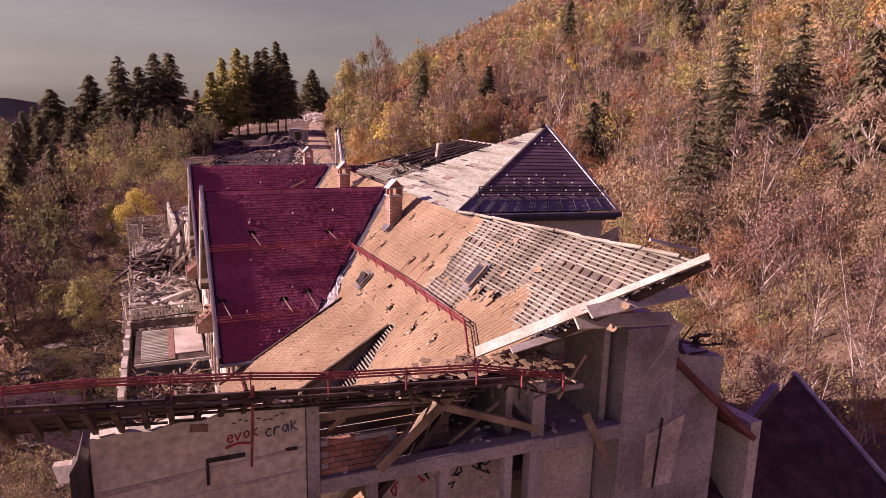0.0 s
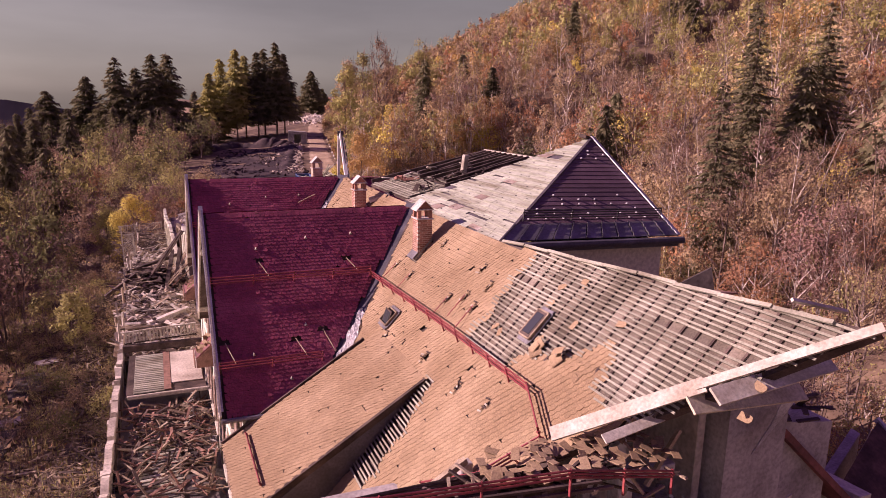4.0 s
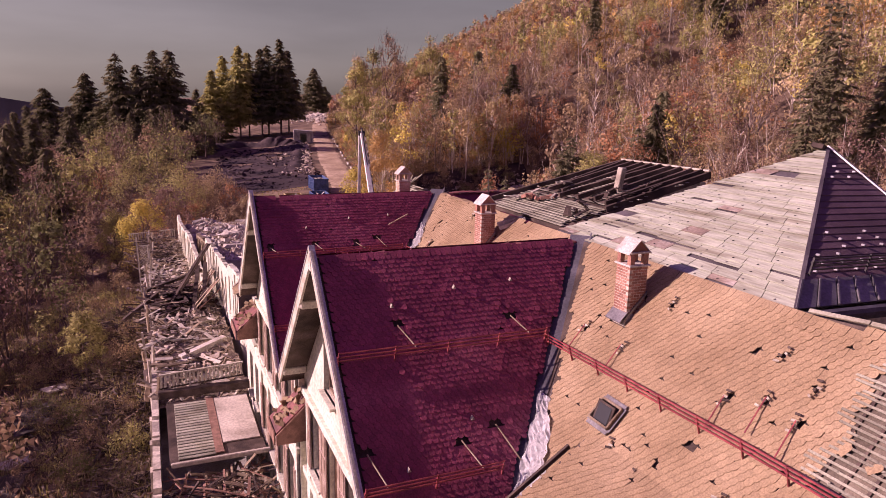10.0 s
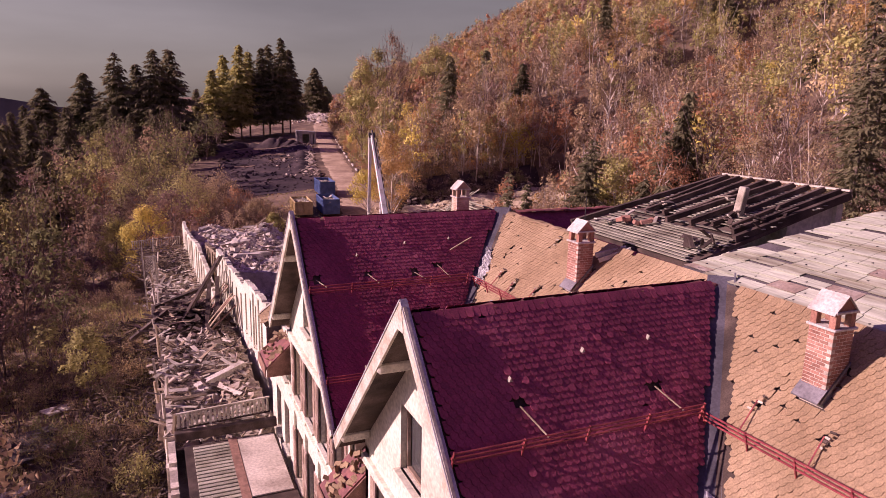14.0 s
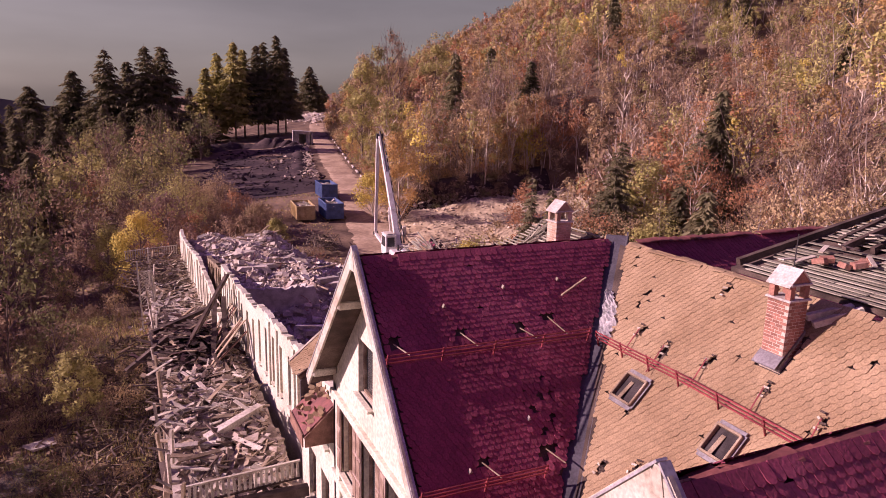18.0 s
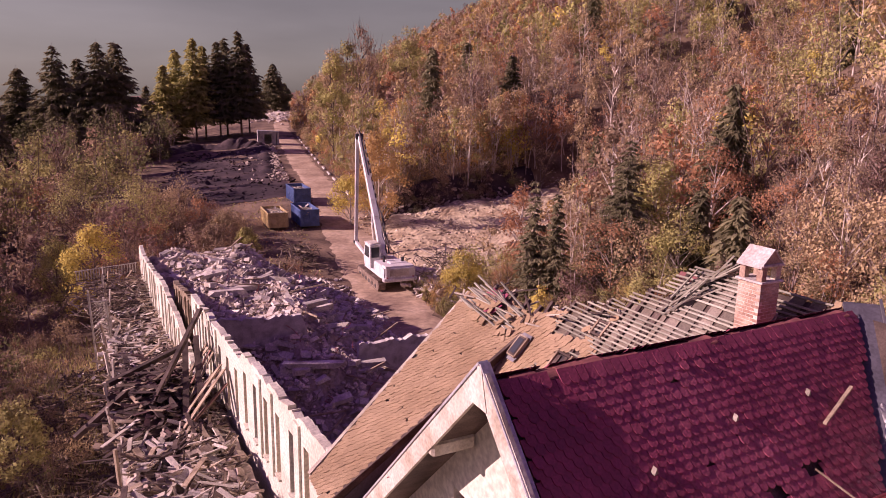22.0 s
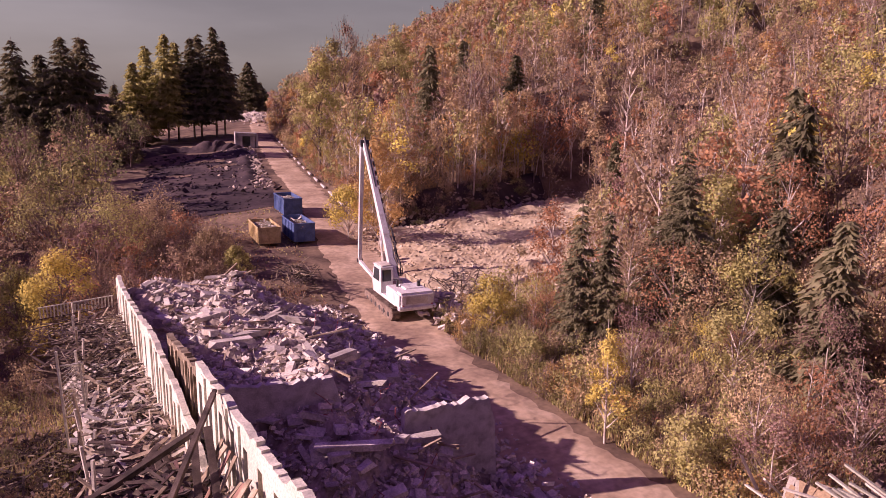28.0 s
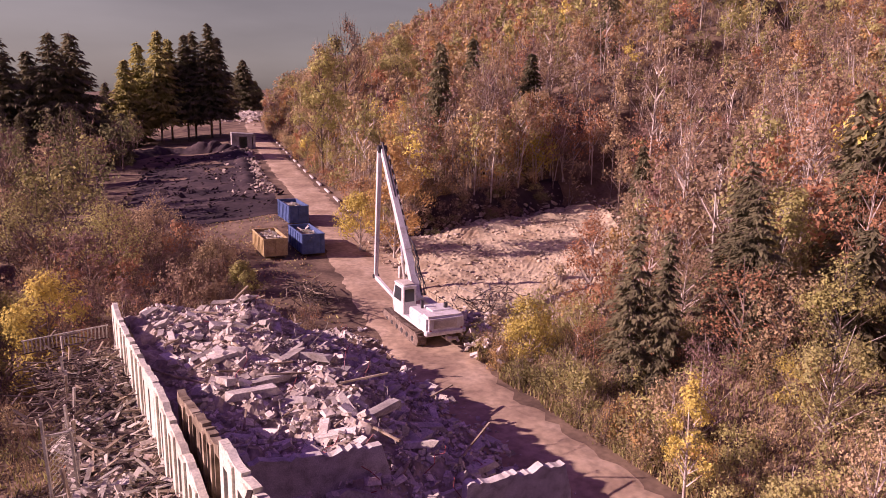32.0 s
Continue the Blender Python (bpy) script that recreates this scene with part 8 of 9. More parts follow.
wood_stuff("undergrowth", under, "dense brown and olive undergrowth on the slopes")

# leaf litter and grass tufts
gxs, gys = rv.uniform(-40, 75, 40000), rv.uniform(5, 150, 40000)
dd = gxs - road_x(gys)
pits = smooth(88, 98, gys) * (1 - smooth(130, 148, gys))
ok = ((dd > 5.3 + 33 * pits) | (gxs < -2.6) | ((gys > 104) & (dd < -6)))
c = np.stack([gxs[ok], gys[ok], ground_z(gxs[ok], gys[ok]) + 0.12], 1)
V, Q = cards(rv, c, 0.13)
lit = new("leaf_litter", np_mesh("leaf_litter", [(V, Q, rv.randint(0, 5, len(Q)))], [LEAF[n] for n in ("brown", "tan", "olive", "rust", "larch")]))
tagged(lit, "fallen leaves and dry grass tufts on the ground", "leaf litter", kind="stuff")

gxs = np.concatenate([road_x(np.full(38000, 60.0)) + 4.0 + 34 * rv.rand(38000) ** 1.3, -2.8 - 24 * rv.rand(16000) ** 1.4])
gys = np.concatenate([rv.uniform(34, 100, 38000), rv.uniform(18, 100, 16000)])
ok = (gxs - road_x(gys) > 4.0 + 0.4 * np.sin(gys)) | (gxs < 0)
base_ = np.stack([gxs[ok], gys[ok], ground_z(gxs[ok], gys[ok]) - 0.05], 1)
tips_ = base_ + np.stack([rv.normal(0, 0.16, len(base_)), rv.normal(0, 0.16, len(base_)), rv.uniform(0.3, 0.8, len(base_))], 1)
V, Q = slivers(rv, base_, tips_, 0.13)
dry = new("dry_grass", np_mesh("dry_grass", [(V, Q, rv.randint(0, 4, len(Q)))], [LEAF[n] for n in ("tan", "olive", "tan_deep", "larch_deep")]))
tagged(dry, "tall dry olive and straw-coloured grass on the slopes", "grass", kind="stuff")


# single trees
def tree(kind, x, y, h, leaf, label, cat, seed, bark="bark_brown", group="", **kw):
    if kind == "spruce":
        wood, lv = conifer(seed, h, **kw)
        rows = (("trunk", [(*wood, 0)], [M[bark]]), ("crown", [(*lv, 0)], [LEAF[leaf]]))
    else:
        wood, tws, lv = crown_tree(seed, h, **kw)
        rows = (("trunk", [(*wood, 0), (*tws, 1)], [M[bark], M["twig"]]), ("crown", [(*lv, 0)], [LEAF[leaf]]))
    t = new("tree" if kind != "spruce" else "conifer")
    t.matrix_basis = pose(x, y, float(ground_z(x, y)) - 0.2, 0, 0, seed * 37 % 360)
    tagged(t, label, cat, group=group)
    for nm, pieces, mts in rows:
        o = new(nm, np_mesh(nm, pieces, mts))
        o.parent = t
    return t


def top_h(x, y, z):
    return z - float(ground_z(x, y)) + 0.2


for i, (x, y, zt, b) in enumerate(((36.8, 80.5, 7.7, 2.6), (38.2, 78.6, 6.6, 2.2), (44.5, 76.0, 10.2, 4.4), (47.5, 79.0, 11.6, 4.6), (54, 74, 13, 4.2), (58, 51.5, 25.5, 5.0), (62, 56, 27.5, 4.6), (49, 46.5, 18.5, 4.0), (66, 50, 27, 5.0))):
    tree("spruce", x, y, top_h(x, y, zt), "needle", "dark green spruce with drooping boughs on the slope", "conifer", 300 + i, group="slope conifers", base=b, whorls=30, size=0.24, sparse=0.2, bare=0.05)
for i, (x, y, zt, sp, lf, lv, sz) in enumerate(((39.5, 66.0, 3.0, 2.6, "olive", 1100, 0.15), (45.0, 69.0, 6.0, 3.0, "larch", 1300, 0.16), (28.9, 67.8, 1.4, 1.4, "yellow", 900, 0.13), (33.0, 88.5, -2.0, 2.2, "yellow", 1100, 0.15), (34.5, 90.5, -1.4, 2.4, "yellow", 1200, 0.15), (36.7, 122.5, 11.0, 4.2, "orange", 1800, 0.24), (33.8, 127, 4.0, 3.2, "yellow", 1200, 0.22), (31.6, 80.0, -3.2, 1.8, "olive", 900, 0.14), (49.5, 77, 10.5, 3.2, "larch", 1700, 0.2), (43, 92, 6.0, 2.6, "rust", 900, 0.18), (30.2, 62.0, -2.4, 1.8, "olive", 800, 0.14), (33.0, 72.5, -1.8, 2.0, "tan", 800, 0.14))):
    tree("broad", x, y, top_h(x, y, zt), lf, "%s autumn tree with loose crown on the slope" % {"yellow": "bright yellow", "orange": "golden orange", "olive": "olive green", "larch": "yellow-green", "rust": "rust red", "tan": "tan"}[lf], "tree", 330 + i, "bark_pale", "slope trees", w=sp, leaves=int(lv * 2.4), size=sz * 0.62, low=0.08, clumps=34, twig=260, tw=0.03)
for i, (x, y, zt, sp, lf) in enumerate(((-3.2, 103.5, 2.4, 3.2, "yellow"), (-6.5, 107.5, 0.5, 2.8, "larch"), (-8.0, 72, -2.8, 1.7, "olive"), (-10.5, 44, -4.4, 1.0, "brown"), (3.5, 128, 4.5, 4.5, "larch"), (9, 135, 3.0, 4.0, "tan"), (-4, 135, 5.5, 4.5, "olive"), (14, 122, -0.5, 2.6, "tan"), (15.5, 117, -2.2, 1.6, "larch"), (11, 112, -0.4, 2.2, "brown"))):
    tree("broad", x, y, top_h(x, y, zt), lf, "%s autumn tree beside the terrace woods" % {"yellow": "bright yellow", "larch": "yellow-green", "olive": "olive green", "tan": "pale tan", "brown": "brown"}[lf], "tree", 360 + i, "bark_brown", "valley trees", w=sp, leaves=4200 if i < 2 else 2600, size=0.11, low=0.05, clumps=36, twig=300, tw=0.04, peak=0.35)
for i, (bx, by, zt, b, lf) in enumerate(((-9.5, 240, 28, 8, "needle"), (-4, 246, 25, 7, "needle"), (1.0, 238, 29.5, 8, "needle"), (5.6, 243, 30.0, 9.5, "needle"), (-19, 250, 22, 8, "needle"), (-29, 238, 17, 8, "needle"), (21, 278, 25, 7.5, "larch"), (26, 286, 31, 8.5, "larch"), (31, 279, 35, 8.5, "larch"), (35.5, 288, 33, 8, "larch"), (39.5, 281, 34, 8, "needle"), (43, 287, 36, 7.5, "needle"), (46.5, 279, 38, 8.5, "needle"), (51, 287, 34, 8, "needle"), (78, 361, 31, 9, "needle"), (86, 372, 22, 7, "green"), (70, 372, 20, 6, "larch"))):
    tree("spruce", bx, by, top_h(bx, by, zt), lf, "tall dark spruce on the far rise" if lf != "larch" else "tall yellow-green larch on the far rise", "conifer", 400 + i, group="far conifers", base=b * (1.5 if bx < 15 else 1.2), whorls=38, size=0.75, bare=0.08 if bx < 15 else 0.22, droop=0.3, sparse=0.12)
for i, (x, y, zt) in enumerate(((60, 96, 14), (66, 100, 17), (73, 96, 20), (58, 90, 13), (80, 120, 26))):
    tree("broad", x, y, top_h(x, y, zt), "tan", "tall bare birch with pale trunk on the hillside", "tree", 430 + i, "bark_pale", "pale birches", w=2.4, leaves=160, size=0.14, low=0.35, clumps=26, twig=420, tw=0.04)
for i, (x, y, zt, w_, lf, lv) in enumerate(((72.4, 225, 38.5, 6.0, "brown", 700), (76.0, 228, 36, 5.0, "tan", 900), (83.0, 216, 36.5, 5.5, "olive", 3600), (50.5, 186, 28, 4.5, "larch", 3000), (54.0, 196, 29.5, 5.0, "tan", 2600), (61, 205, 31.5, 5.0, "olive", 2600))):
    tree("broad", x, y, top_h(x, y, zt), lf, "%s tall tree standing out on the skyline of the hill" % ("nearly bare" if lv < 1000 else "olive-leaved"), "tree", 450 + i, "bark_brown", "skyline trees", w=w_, leaves=lv, size=0.24, low=0.12, clumps=34, twig=900 if lv < 1000 else 300, tw=0.1, stems=2 if lv < 1000 else 1)
# backdrop ridge, its haze only a matter of colour
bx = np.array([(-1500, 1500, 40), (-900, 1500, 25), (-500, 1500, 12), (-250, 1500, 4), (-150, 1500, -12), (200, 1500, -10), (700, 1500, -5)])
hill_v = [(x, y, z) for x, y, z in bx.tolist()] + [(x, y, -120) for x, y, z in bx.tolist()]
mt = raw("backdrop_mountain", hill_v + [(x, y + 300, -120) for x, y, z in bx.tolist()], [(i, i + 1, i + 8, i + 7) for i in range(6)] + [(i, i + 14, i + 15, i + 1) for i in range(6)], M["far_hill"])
tagged(mt, "mountain ridge on the horizon, distance haze put into its blue-grey colour", "mountain", kind="structure")



# ---- roof tiles and battens ----
TW, TE, TL, TT = 0.148, 0.128, 0.24, 0.016
TILE_POLY = [(-TW * 0.48, TL), (-TW * 0.47, 0.06), (-TW * 0.33, 0.019), (0.0, 0.0), (TW * 0.33, 0.019), (TW * 0.47, 0.06), (TW * 0.48, TL)]
nP = len(TILE_POLY)
TV = np.array([(x, y, 0.0) for x, y in TILE_POLY] + [(x, y, -TT) for x, y in TILE_POLY])
TF = [tuple(range(nP - 1, -1, -1))] + [(i, i + 1, nP + i + 1, nP + i) for i in range(nP - 1)]
tile_bm = B()
tvs = [tile_bm.verts.new(v) for v in TV]
for f in TF:
    tile_bm.faces.new([tvs[i] for i in f])
tile_orange_me = mesh_of("tile", tile_bm, M["tile_orange_piece"])
tile_red_me = tile_orange_me.copy()
tile_red_me.materials.clear()
tile_red_me.materials.append(M["tile_red_piece"])


def tiling(parent, o, u, v, width, height, keep, near, mats, piece_me, seed, limit=300, lost=0.012, slipped=0.03, rock=0.02):
    """Plain scalloped tiles on a slope: o the lower left corner, u along the eave, v up the slope. keep(a, b): whether a tile lies there;
    near(a, b): whether it is a part of its own. The rest is one joined part."""
    rng = np.random.RandomState(seed)
    o, u, v = np.array(o, float), np.array(u, float), np.array(v, float)
    u, v = u / np.linalg.norm(u), v / np.linalg.norm(v)
    w = np.cross(u, v)
    joined, singles = [], []
    for r in range(int(height / TE)):
        b = r * TE
        off = TW / 2 if r % 2 else 0.0
        for c in range(int(width / TW)):
            a = c * TW + off + TW / 2
            q = rng.rand(6)
            if not keep(a, b) or q[0] < lost:
                continue
            sl = slipped(a, b) if callable(slipped) else slipped
            drop = -0.06 * q[1] if q[2] < sl else 0.0
            yaw = (q[3] - 0.5) * (0.3 if q[2] < sl * 1.5 else 0.05)
            tilt = 0.09 + (q[4] - 0.5) * rock + (0.1 * q[5] if q[2] < sl else 0.0)
            if near(a, b) and len(singles) < limit:
                singles.append((a, b + drop, yaw, tilt))
            else:
                joined.append((a, b + drop, yaw, tilt))
    J = np.array(joined)
    n = len(J)
    cy, sy = np.cos(J[:, 2])[:, None], np.sin(J[:, 2])[:, None]
    x = TV[None, :, 0] * cy - TV[None, :, 1] * sy + J[:, 0][:, None]
    y = TV[None, :, 0] * sy + TV[None, :, 1] * cy + J[:, 1][:, None]
    z = TV[None, :, 2] + (TL - TV[None, :, 1]) * J[:, 3][:, None] + 0.012
    P = o + x[..., None] * u + y[..., None] * v + z[..., None] * w
    faces = [tuple(i + k * len(TV) for i in f) for k in range(n) for f in TF]
    ob = raw("tiles", P.reshape(-1, 3).tolist(), faces, mats, parent)
    tagged(ob, kind="stuff")
    R = Matrix((Vector(u), Vector(v), Vector(w))).transposed().to_4x4()
    for a, b, yaw, tilt in singles:
        t = new("tile", piece_me)
        t.parent = parent
        p = o + a * u + b * v + (TL * tilt + 0.012) * w
        t.matrix_basis = Matrix.Translation(p) @ R @ Matrix.Rotation(yaw, 4, "Z") @ Matrix.Rotation(-tilt, 4, "X")


def wob(y, s=1.7, amp=0.25):
    return amp * (math.sin(y * s) + 0.6 * math.sin(y * 2.7 * s + 1.3))


SL = math.sqrt(1 + K * K)


def cut_x(y):
    """The torn far edge of the main slope."""
    return ramp(y, [(35.2, 9.5), (35.4, 9.2), (35.84, 8.75), (36.75, 8.34), (37.8, 8.02), (39.0, 7.66), (40.9, 7.7), (42.1, 7.4)])


def bare(x, y):
    """Where the main slope is stripped to its battens."""
    if y < 12.4 + wob(x * 2.0, 2.2, 0.1):
        lim = ramp(y, [(4, 8.0), (7.7, 8.05), (7.8, 8.6), (8.15, 8.72), (8.8, 8.4), (10.2, 7.95), (10.35, 7.6), (13, 7.6)]) + wob(y, 2.5, 0.06)
        if x > lim:
            return True
    if 4.6 < x < 6.75 and 12.3 - 0.36 * (6.75 - x) + wob(x, 3, 0.08) < y < 12.62:
        return True
    if 35.5 < y < 36.15 + wob(x, 5, 0.1) and 6.85 < x < 7.35:
        return True
    if 32.4 < y < 37.9 and x > 7.55 + 0.7 * float(smooth(35.0, 34.0, y)) + wob(y, 2.6, 0.12):
        return True
    if abs(x - 7.05) < 0.33 + wob(y, 5, 0.06) and abs(y - 37.05) < 0.36 or abs(x - 7.05) < 0.3 and abs(y - 35.28) < 0.34 + wob(x, 6, 0.06):
        return True
    if abs(x - 6.75) < 0.2 and abs(y - 37.45) < 0.22:
        return True
    if y > 38.0 and y < 38.75 and x < 6.0:
        return True
    return False


def hole(x, y):
    for a, b in HOOKS:
        if abs(x - a) < 0.1 and abs(y - b + 0.35 * (x - a)) < 0.08:
            return True
    return False


def keep_main(a, b):
    y = 42.1 - a
    x = 3.0 + (b + 0.12) / SL
    if y < 3.9 or x > ridge_x(y) - 0.08:
        return False
    if y < 7.6 and x < 7.15 + (7.5 - y) * 0.86:
        return False
    if y < 7.7 and x < 7.0:
        return False
    z = main_z(x)
    for gy_ in (G1, G2):
        if abs(y - gy_) < (GZ0 - z) / KG + (0.5 if y < gy_ else 0.12):
            return False
    if 12.6 < y < 16.7 and x < 6.5:
        return False
    if y > 38.7 and x < 7.15:
        return False
    if y > 35.2 and x > cut_x(y):
        return False
    for cy_ in (18.1, 25.6, 33.25):
        if abs(y - cy_) < 0.3 and abs(x - CHX) < 0.34:
            return False
    return not bare(x, y) and not hole(x, y)


vM = Vector((1, 0, K)).normalized()
tiling(roof_main, p_main(3.0, 42.1), (0, -1, 0), vM, 38.4, (10.2 - 3.0) * SL, keep_main, lambda a, b: 17 < 42.1 - a < 21 and 8.0 < 3.0 + b / SL < 9.5, M["tile_orange"], tile_orange_me, 21, lost=0.022, slipped=lambda a, b: 0.05 if a > 8 else 0.3)

# shed roofs
for par, xa, y0, y1, ze, seed in ((roof_shed, 6.6, 12.62, 16.5, 5.6, 31), (roof_shed2, 7.2, 38.78, 42.2, 5.75, 32)):
    zt = main_z(xa) + 0.06
    vS = Vector((xa - 1.95, 0, zt - ze))
    tiling(par, (1.95, y1, ze), (0, -1, 0), vS, y1 - y0, vS.length - 0.05, (lambda a, b: True) if seed == 31 else (lambda a, b, L=vS.length: 42.2 - a < 40.0 + 2.0 * b / L), lambda a, b: 1.0 < b < 3.2 and a < 3.5, M["tile_orange"], tile_orange_me, seed, limit=200, lost=0.02, slipped=0.06 if seed == 31 else 0.3)

# gable slopes facing the near end
for gi, gy_ in ((1, G1), (2, G2)):
    par = gable_decks[(gi, -1)]
    zb_ = 6.33
    vG = Vector((0, 1, KG)).normalized()
    hgt = (11.43 - zb_) * math.sqrt(1 + 1 / KG ** 2)

    def keep_g(a, b, zb_=zb_, vG=vG, gi=gi):
        z = zb_ + (b + 0.1) * vG.z
        x = GX0 + a
        if x > valley_x(z) - 0.2 or a < 0.2:
            return False
        for hx_, hz_ in STAYS[gi]:
            if abs(x - hx_) < 0.16 and abs(z - hz_) < 0.1:
                return False
        if gi == 2 and 5.0 < x < 5.75 and 7.3 < z < 8.7 and math.sin(x * 23 + z * 31) + math.sin(z * 17 - x * 9) > 0.55:
            return False
        return True
    tiling(par, (GX0 + 0.02, gable_y(gy_, zb_, -1), zb_), (1, 0, 0), vG, 7.6, hgt, keep_g, lambda a, b: b > 4.2 and a > 2.2, M["tile_red"], tile_red_me, 40 + gi, lost=0.004, slipped=lambda a, b, gi=gi: 0.5 if gi == 2 and 2.9 < a < 4.0 and 1.3 < b < 3.4 else 0.04, rock=0.045)
tiling(wing_roof, (9.7, G2 - 5.2, 6.7), (1, 0, 0), (0, 1, 1), 7.6, 6.55, lambda a, b: b > 3.0, lambda a, b: False, M["tile_red"], tile_red_me, 47, lost=0.003)
# far slopes of the gables, seen edge on
for gi, gy_ in ((1, G1), (2, G2)):
    vF = Vector((0, -1, KG)).normalized()
    tiling(gable_decks[(gi, 1)], (GX0 + 7.6, gable_y(gy_, 6.33, 1), 6.33), (-1, 0, 0), vF, 7.6, 7.1, lambda a, b: GX0 + 7.6 - a < valley_x(6.33 + b * vF.z) - 0.1, lambda a, b: False, M["tile_red"], tile_red_me, 50 + gi)

# battens on the stripped parts: horizontal laths over rafters
batten_rows = empty("roof_battens", (0, 0, 0), label="grey tile battens over rafters on the stripped roof slope", category="roof battens", kind="structure")
rb = random.Random(13)
cnt = 0
x = 4.7
while x < 10.2:
    runs = []
    y = 3.9
    cur = None
    while y < 42.2:
        inside = bare(x, y) and not (abs(x - 7.05) < 0.3 and (abs(y - 37.05) < 0.24 or abs(y - 35.28) < 0.24)) and x < ridge_x(y) - 0.03 and not (y < 7.5 and x < 7.15 + (7.5 - y) * 0.86)
        if inside and y > 35.2 and x > cut_x(y) + 0.12:
            inside = False
        if inside and cur is None:
            cur = y
        if not inside and cur is not None:
            runs.append((cur, y))
            cur = None
        y += 0.1
    for a, b in runs:
        if b - a < 0.25:
            continue
        a, b = a - rb.uniform(0, 0.25), b + rb.uniform(0, 0.2)
        k = a
        while k < b - 0.1:
            e = min(b, k + rb.uniform(1.6, 3.6))
            if rb.random() > 0.05:
                sag = -0.25 * float(smooth(35.5, 39, k)) * rb.random() if k > 35 else 0.0
                pa, pb = on_main(x + rb.uniform(-0.01, 0.01), k, 0.035), on_main(x + rb.uniform(-0.012, 0.012), e + 0.02, 0.035)
                part("batten", bar(B(), pa + Vector((0, 0, sag)), pb + Vector((0, 0, sag * rb.random())), 0.042, 0.024, up=nM), M["batten_piece"], batten_rows)
            k = e
    x += 0.074
for k in range(30):
    y = 4.4 + k * 0.36
    lo = max(ramp(y, [(7.5, 8.05), (8.1, 8.3), (10, 7.8), (10.6, 7.62)]), 7.2 + max(0, 7.4 - y) * 0.86)
    if y < 12.5:
        # dark wood here puts the shade of the board gaps into colour
        part("counter_batten", bar(B(), on_main(lo, y, 0.005), on_main(ridge_x(y) - 0.05, y, 0.008), 0.05, 0.025, up=nM), M["wood_dark"], batten_rows)
        part("roof_board", bar(B(), on_main(lo, y + 0.18, -0.025), on_main(ridge_x(y) - 0.05, y + 0.18, -0.025), 0.31, 0.02, up=nM), M["roof_board"], batten_rows)
for k in range(15):
    y = 32.6 + k * 0.36
    lo, hi = (7.5 if y > 34.4 else 8.15), (min(cut_x(y), ridge_x(y)) if y > 35.2 else ridge_x(y)) - 0.06
    if abs(y - 33.4) > 0.35:
        part("roof_board", bar(B(), on_main(lo, y, -0.03), on_main(hi, y + rb.uniform(-0.04, 0.04), -0.03), 0.28, 0.02, up=nM), M["roof_board"], batten_rows)
for k in range(14):
    a = on_main(7.0 + 0.05 * k, 39.3 + rb.uniform(-0.5, 0.6), 0.08)
    c = on_main(7.1 + 0.045 * k + rb.uniform(-0.2, 0.25), 41.5 - 0.05 * k + rb.uniform(-0.7, 0.5), 0.25 + rb.uniform(-0.15, 0.35))
    part("torn_lath", bar(B(), a, c, 0.05, 0.03), M["batten_piece"], batten_rows)
for k in range(14):
    a = on_main(8.5 + 0.06 * k, 35.5 - 0.03 * k + rb.uniform(-0.3, 0.1), 0.08)
    part("torn_lath", bar(B(), a, a + Vector((rb.uniform(0.2, 0.6), rb.uniform(-1.1, -0.2), rb.uniform(0.3, 0.75))), 0.05, 0.03), M["batten_piece"], batten_rows)
for k in range(30):
    o = new("tile", tile_orange_me)
    o.parent = batten_rows
    o.matrix_basis = Matrix.Translation(on_main(6.95 + rb.uniform(0, 0.5), 40.6 + rb.uniform(-0.45, 0.5), 0.22 + rb.uniform(0, 0.06))) @ Matrix.Rotation(-math.atan(K) + 0.1, 4, "Y") @ pose(0, 0, 0, rb.uniform(-8, 8), rb.uniform(-8, 8), -90 + rb.uniform(-15, 15))
for k in range(26):
    o = new("tile", tile_red_me)
    o.parent = batten_rows
    o.matrix_basis = Matrix.Translation(on_main(7.25 + 0.11 * (k % 4) + rb.uniform(-0.03, 0.03), 40.15 + 0.13 * (k // 4) + rb.uniform(-0.04, 0.04), 0.2 + rb.uniform(0, 0.05))) @ Matrix.Rotation(-math.atan(K) + 0.15, 4, "Y") @ pose(0, 0, 0, rb.uniform(-8, 8), rb.uniform(-8, 8), -90 + rb.uniform(-12, 12))
for (x, y, l, t_) in ((6.55, 39.6, 0.55, 35), (6.3, 40.3, 0.4, 80)):
    o = new("loose_ridge_tile", cap_orange)
    o.matrix_basis = Matrix.Translation(on_main(x, y, 0.16)) @ Matrix.Rotation(-math.atan(K), 4, "Y") @ pose(0, 0, 0, 0, 0, t_) @ Matrix.Diagonal((0.8, l / 0.38, 0.9, 1))
    tagged(o, "orange half-round ridge tile lying on the tiled slope", "ridge tile", group="stacked ridge tiles")
for k in range(34):
    o = new("tile", tile_orange_me)
    o.parent = batten_rows
    o.matrix_basis = Matrix.Translation(on_main(6.2 + rb.uniform(0, 1.2), 39.4 + rb.uniform(-0.4, 1.4), 0.16 + rb.uniform(0, 0.05))) @ Matrix.Rotation(-math.atan(K) + 0.12, 4, "Y") @ pose(0, 0, 0, rb.uniform(-8, 8), rb.uniform(-8, 8), rb.uniform(0, 360))
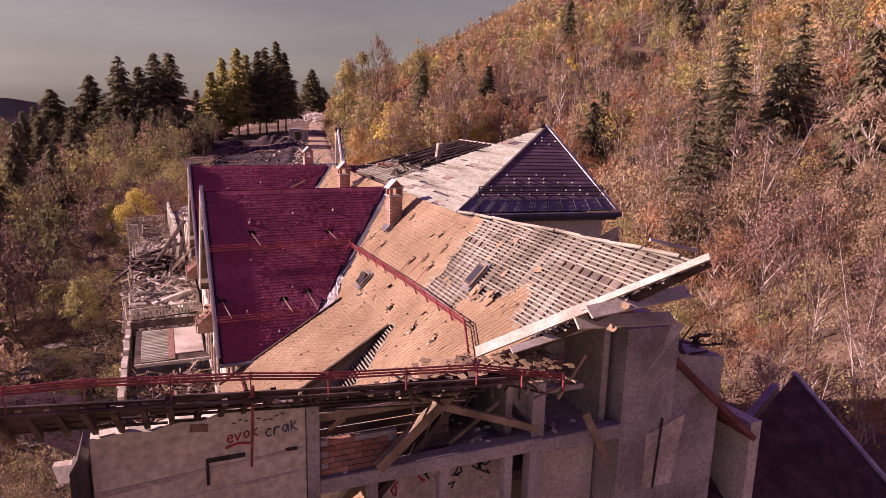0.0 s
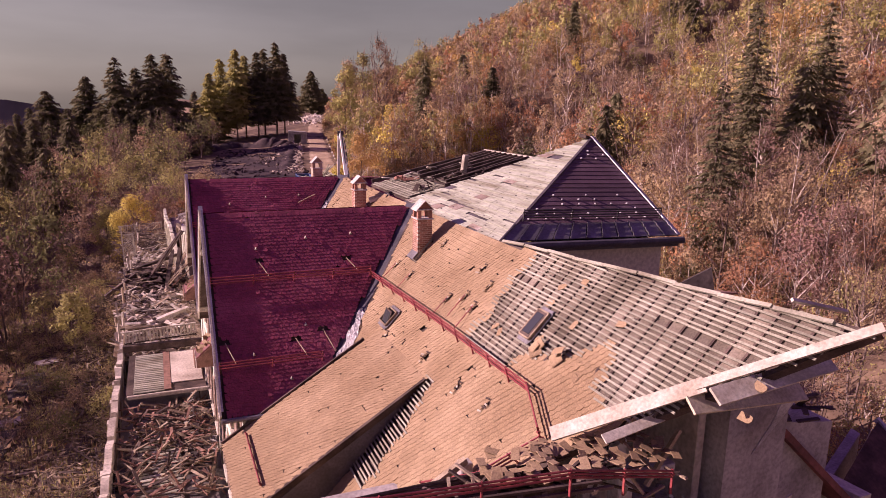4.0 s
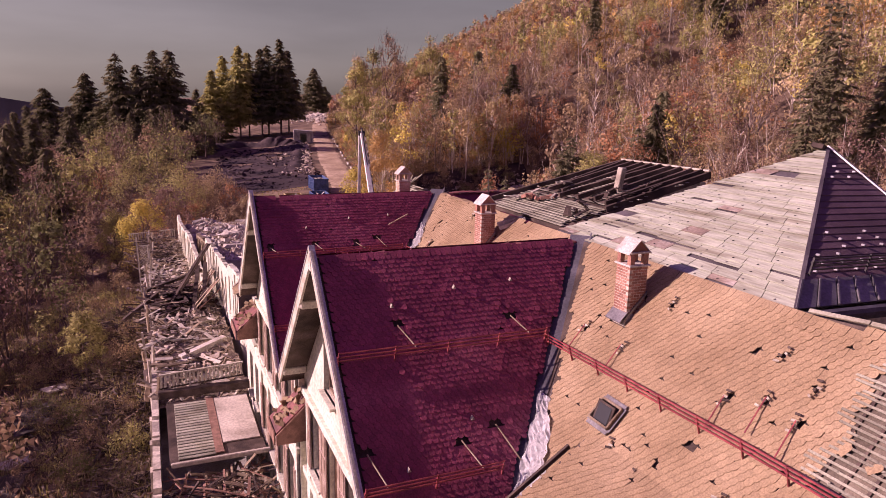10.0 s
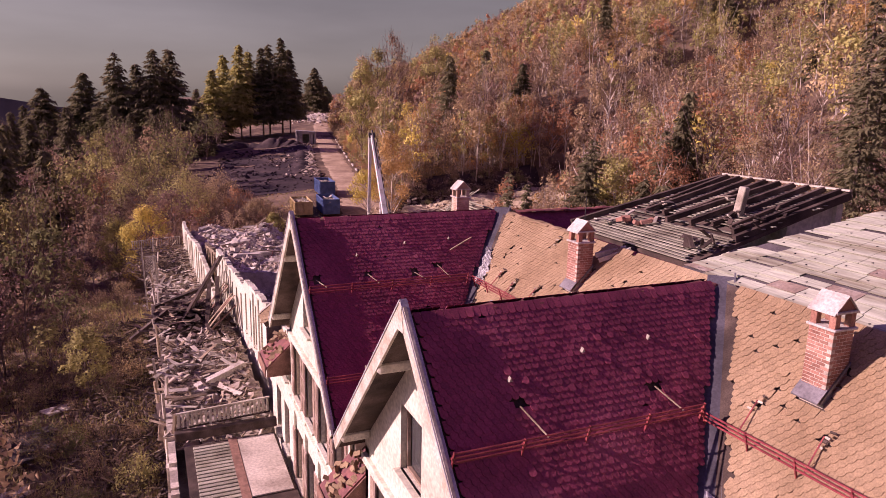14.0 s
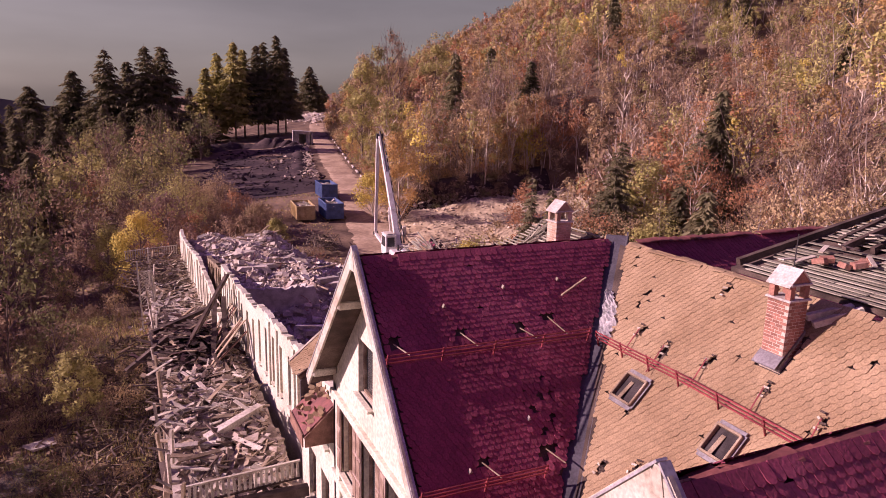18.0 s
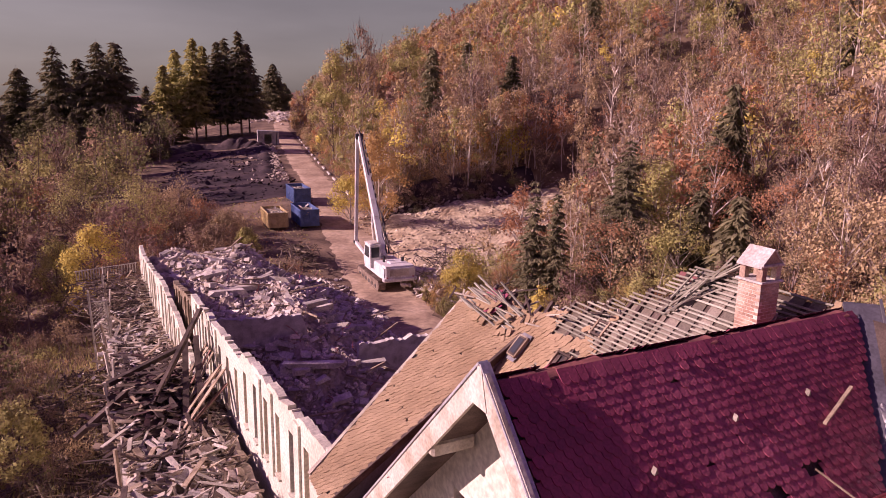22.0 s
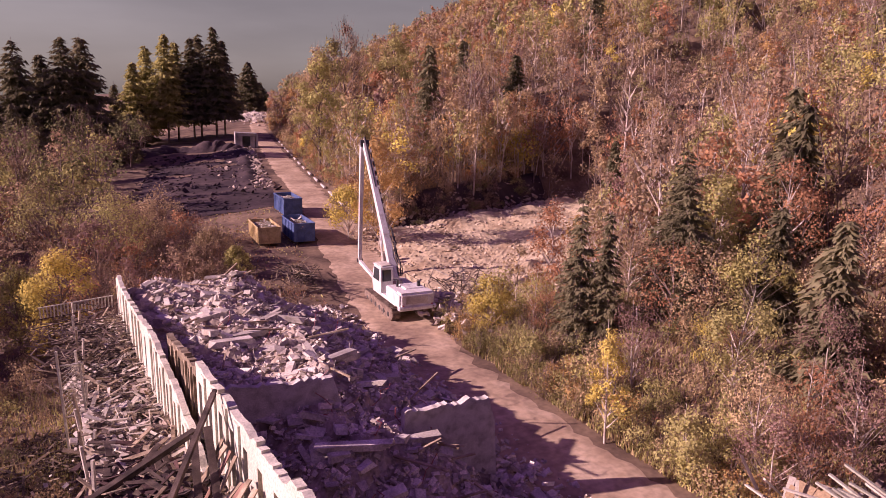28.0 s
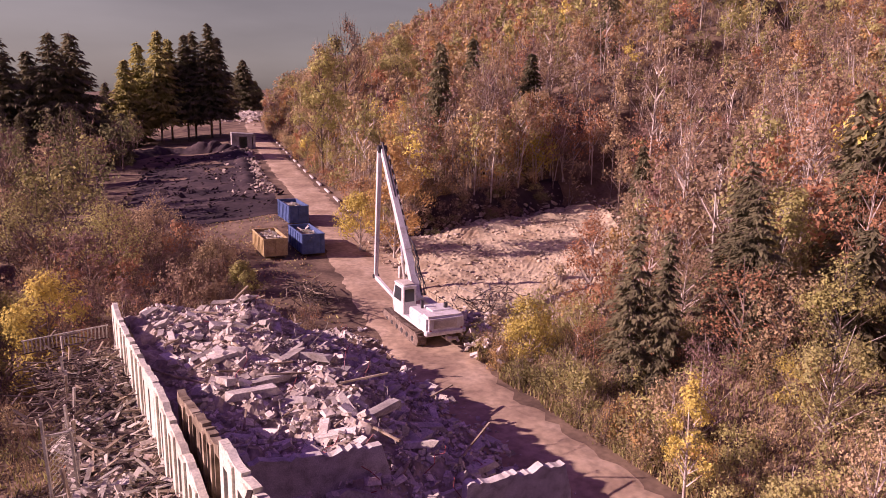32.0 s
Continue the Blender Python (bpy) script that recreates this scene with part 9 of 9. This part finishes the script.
for (x, y, w, l) in ((7.05, 37.05, 0.5, 0.66), (7.04, 35.28, 0.46, 0.56), (7.92, 36.66, 0.34, 0.34)):
    rh = empty("roof_opening", on_main(x, y, -0.03), label="dark opening in the roof with a splintered wooden frame", category="roof opening", group="roof openings")
    rM = Matrix.Rotation(-math.atan(K), 4, "Y")
    for nm, c, s_, m_ in (("void", (0, 0, 0.01), (l, w, 0.02), "dark"), ("frame_side", (0, -w / 2, 0.05), (l + 0.1, 0.05, 0.1), "wood_old"), ("frame_side", (0, w / 2, 0.05), (l + 0.1, 0.05, 0.1), "wood_old"), ("frame_end", (l / 2, 0, 0.05), (0.05, w, 0.1), "wood_dark"), ("frame_end", (-l / 2, 0, 0.05), (0.05, w, 0.1), "wood_dark"), ("hatch_board", (-0.02, w * 0.3, 0.05), (l * 0.85, w * 0.22, 0.02), "wood_dark")):
        part(nm, box(B(), (0, 0, 0), s_), M[m_], rh).matrix_basis = rM @ Matrix.Translation(c)
for k in range(9):
    y = 14.2 - k * 1.07
    part("ridge_lath", bar(B(), on_main(ramp(y, [(4.6, 10.1), (14.2, 9.56)]) + rb.uniform(-0.02, 0.02), y, 0.07), on_main(ramp(y - 1.1, [(4.6, 10.1), (14.2, 9.56)]), y - 1.1, 0.08 + rb.uniform(-0.02, 0.03)), 0.075, 0.045, up=nM), M["batten_piece"], batten_rows)
for k in range(12):
    y = 35.5 + k * 0.5
    part("rafter", bar(B(), on_main(6.8, y, -0.05), on_main(cut_x(y) + 0.2, y + rb.uniform(-0.15, 0.15), -0.02), 0.09, 0.1, up=nM), M["wood_dark"], batten_rows)
for k in range(40):
    y = rb.uniform(36.5, 42.5)
    x = cut_x(y) + rb.uniform(-0.3, 0.1)
    p = on_main(x, y, 0.1)
    tagged(part("broken_lath", bar(B(), p, p + Vector((rb.uniform(-0.4, 0.7), rb.uniform(-1.2, 0.8), rb.uniform(-0.5, 0.35))), 0.05, 0.03), M["batten"] if k % 3 else M["wood_dark"]), "broken roof lath jutting out of the torn roof end", "lath", group="broken laths")
# loose tiles and ridge pieces on the stripped slope
for k in range(24):
    y = rb.choice([rb.uniform(4.5, 12.5), rb.uniform(9.3, 11.0), rb.uniform(36, 41)])
    x = rb.uniform(8.1, 9.6) if y < 13 else cut_x(y) - rb.uniform(0.25, 0.7)
    o = new("loose_tile", tile_orange_me)
    o.matrix_basis = Matrix.Translation(on_main(x, y, 0.05)) @ Matrix.Rotation(-math.atan(K), 4, "Y") @ pose(0, 0, 0, rb.uniform(-4, 4), rb.uniform(-4, 4), rb.uniform(0, 360))
    tagged(o, "loose orange clay tile lying on the battens", "roof tile", group="loose tiles")
for k in range(5):
    o = new("loose_ridge_tile", cap_orange)
    o.matrix_basis = Matrix.Translation(on_main(8.1 + rb.uniform(-0.12, 0.35), 9.4 + rb.uniform(-0.35, 0.5), 0.08 + 0.05 * (k % 3))) @ Matrix.Rotation(-math.atan(K), 4, "Y") @ pose(0, 0, 0, rb.uniform(-20, 20), rb.uniform(-25, 25), rb.uniform(20, 70)) @ Matrix.Diagonal((0.75, 0.75, 0.75, 1))
    tagged(o, "orange half-round ridge tile stacked by the guard rail", "ridge tile", group="stacked ridge tiles")
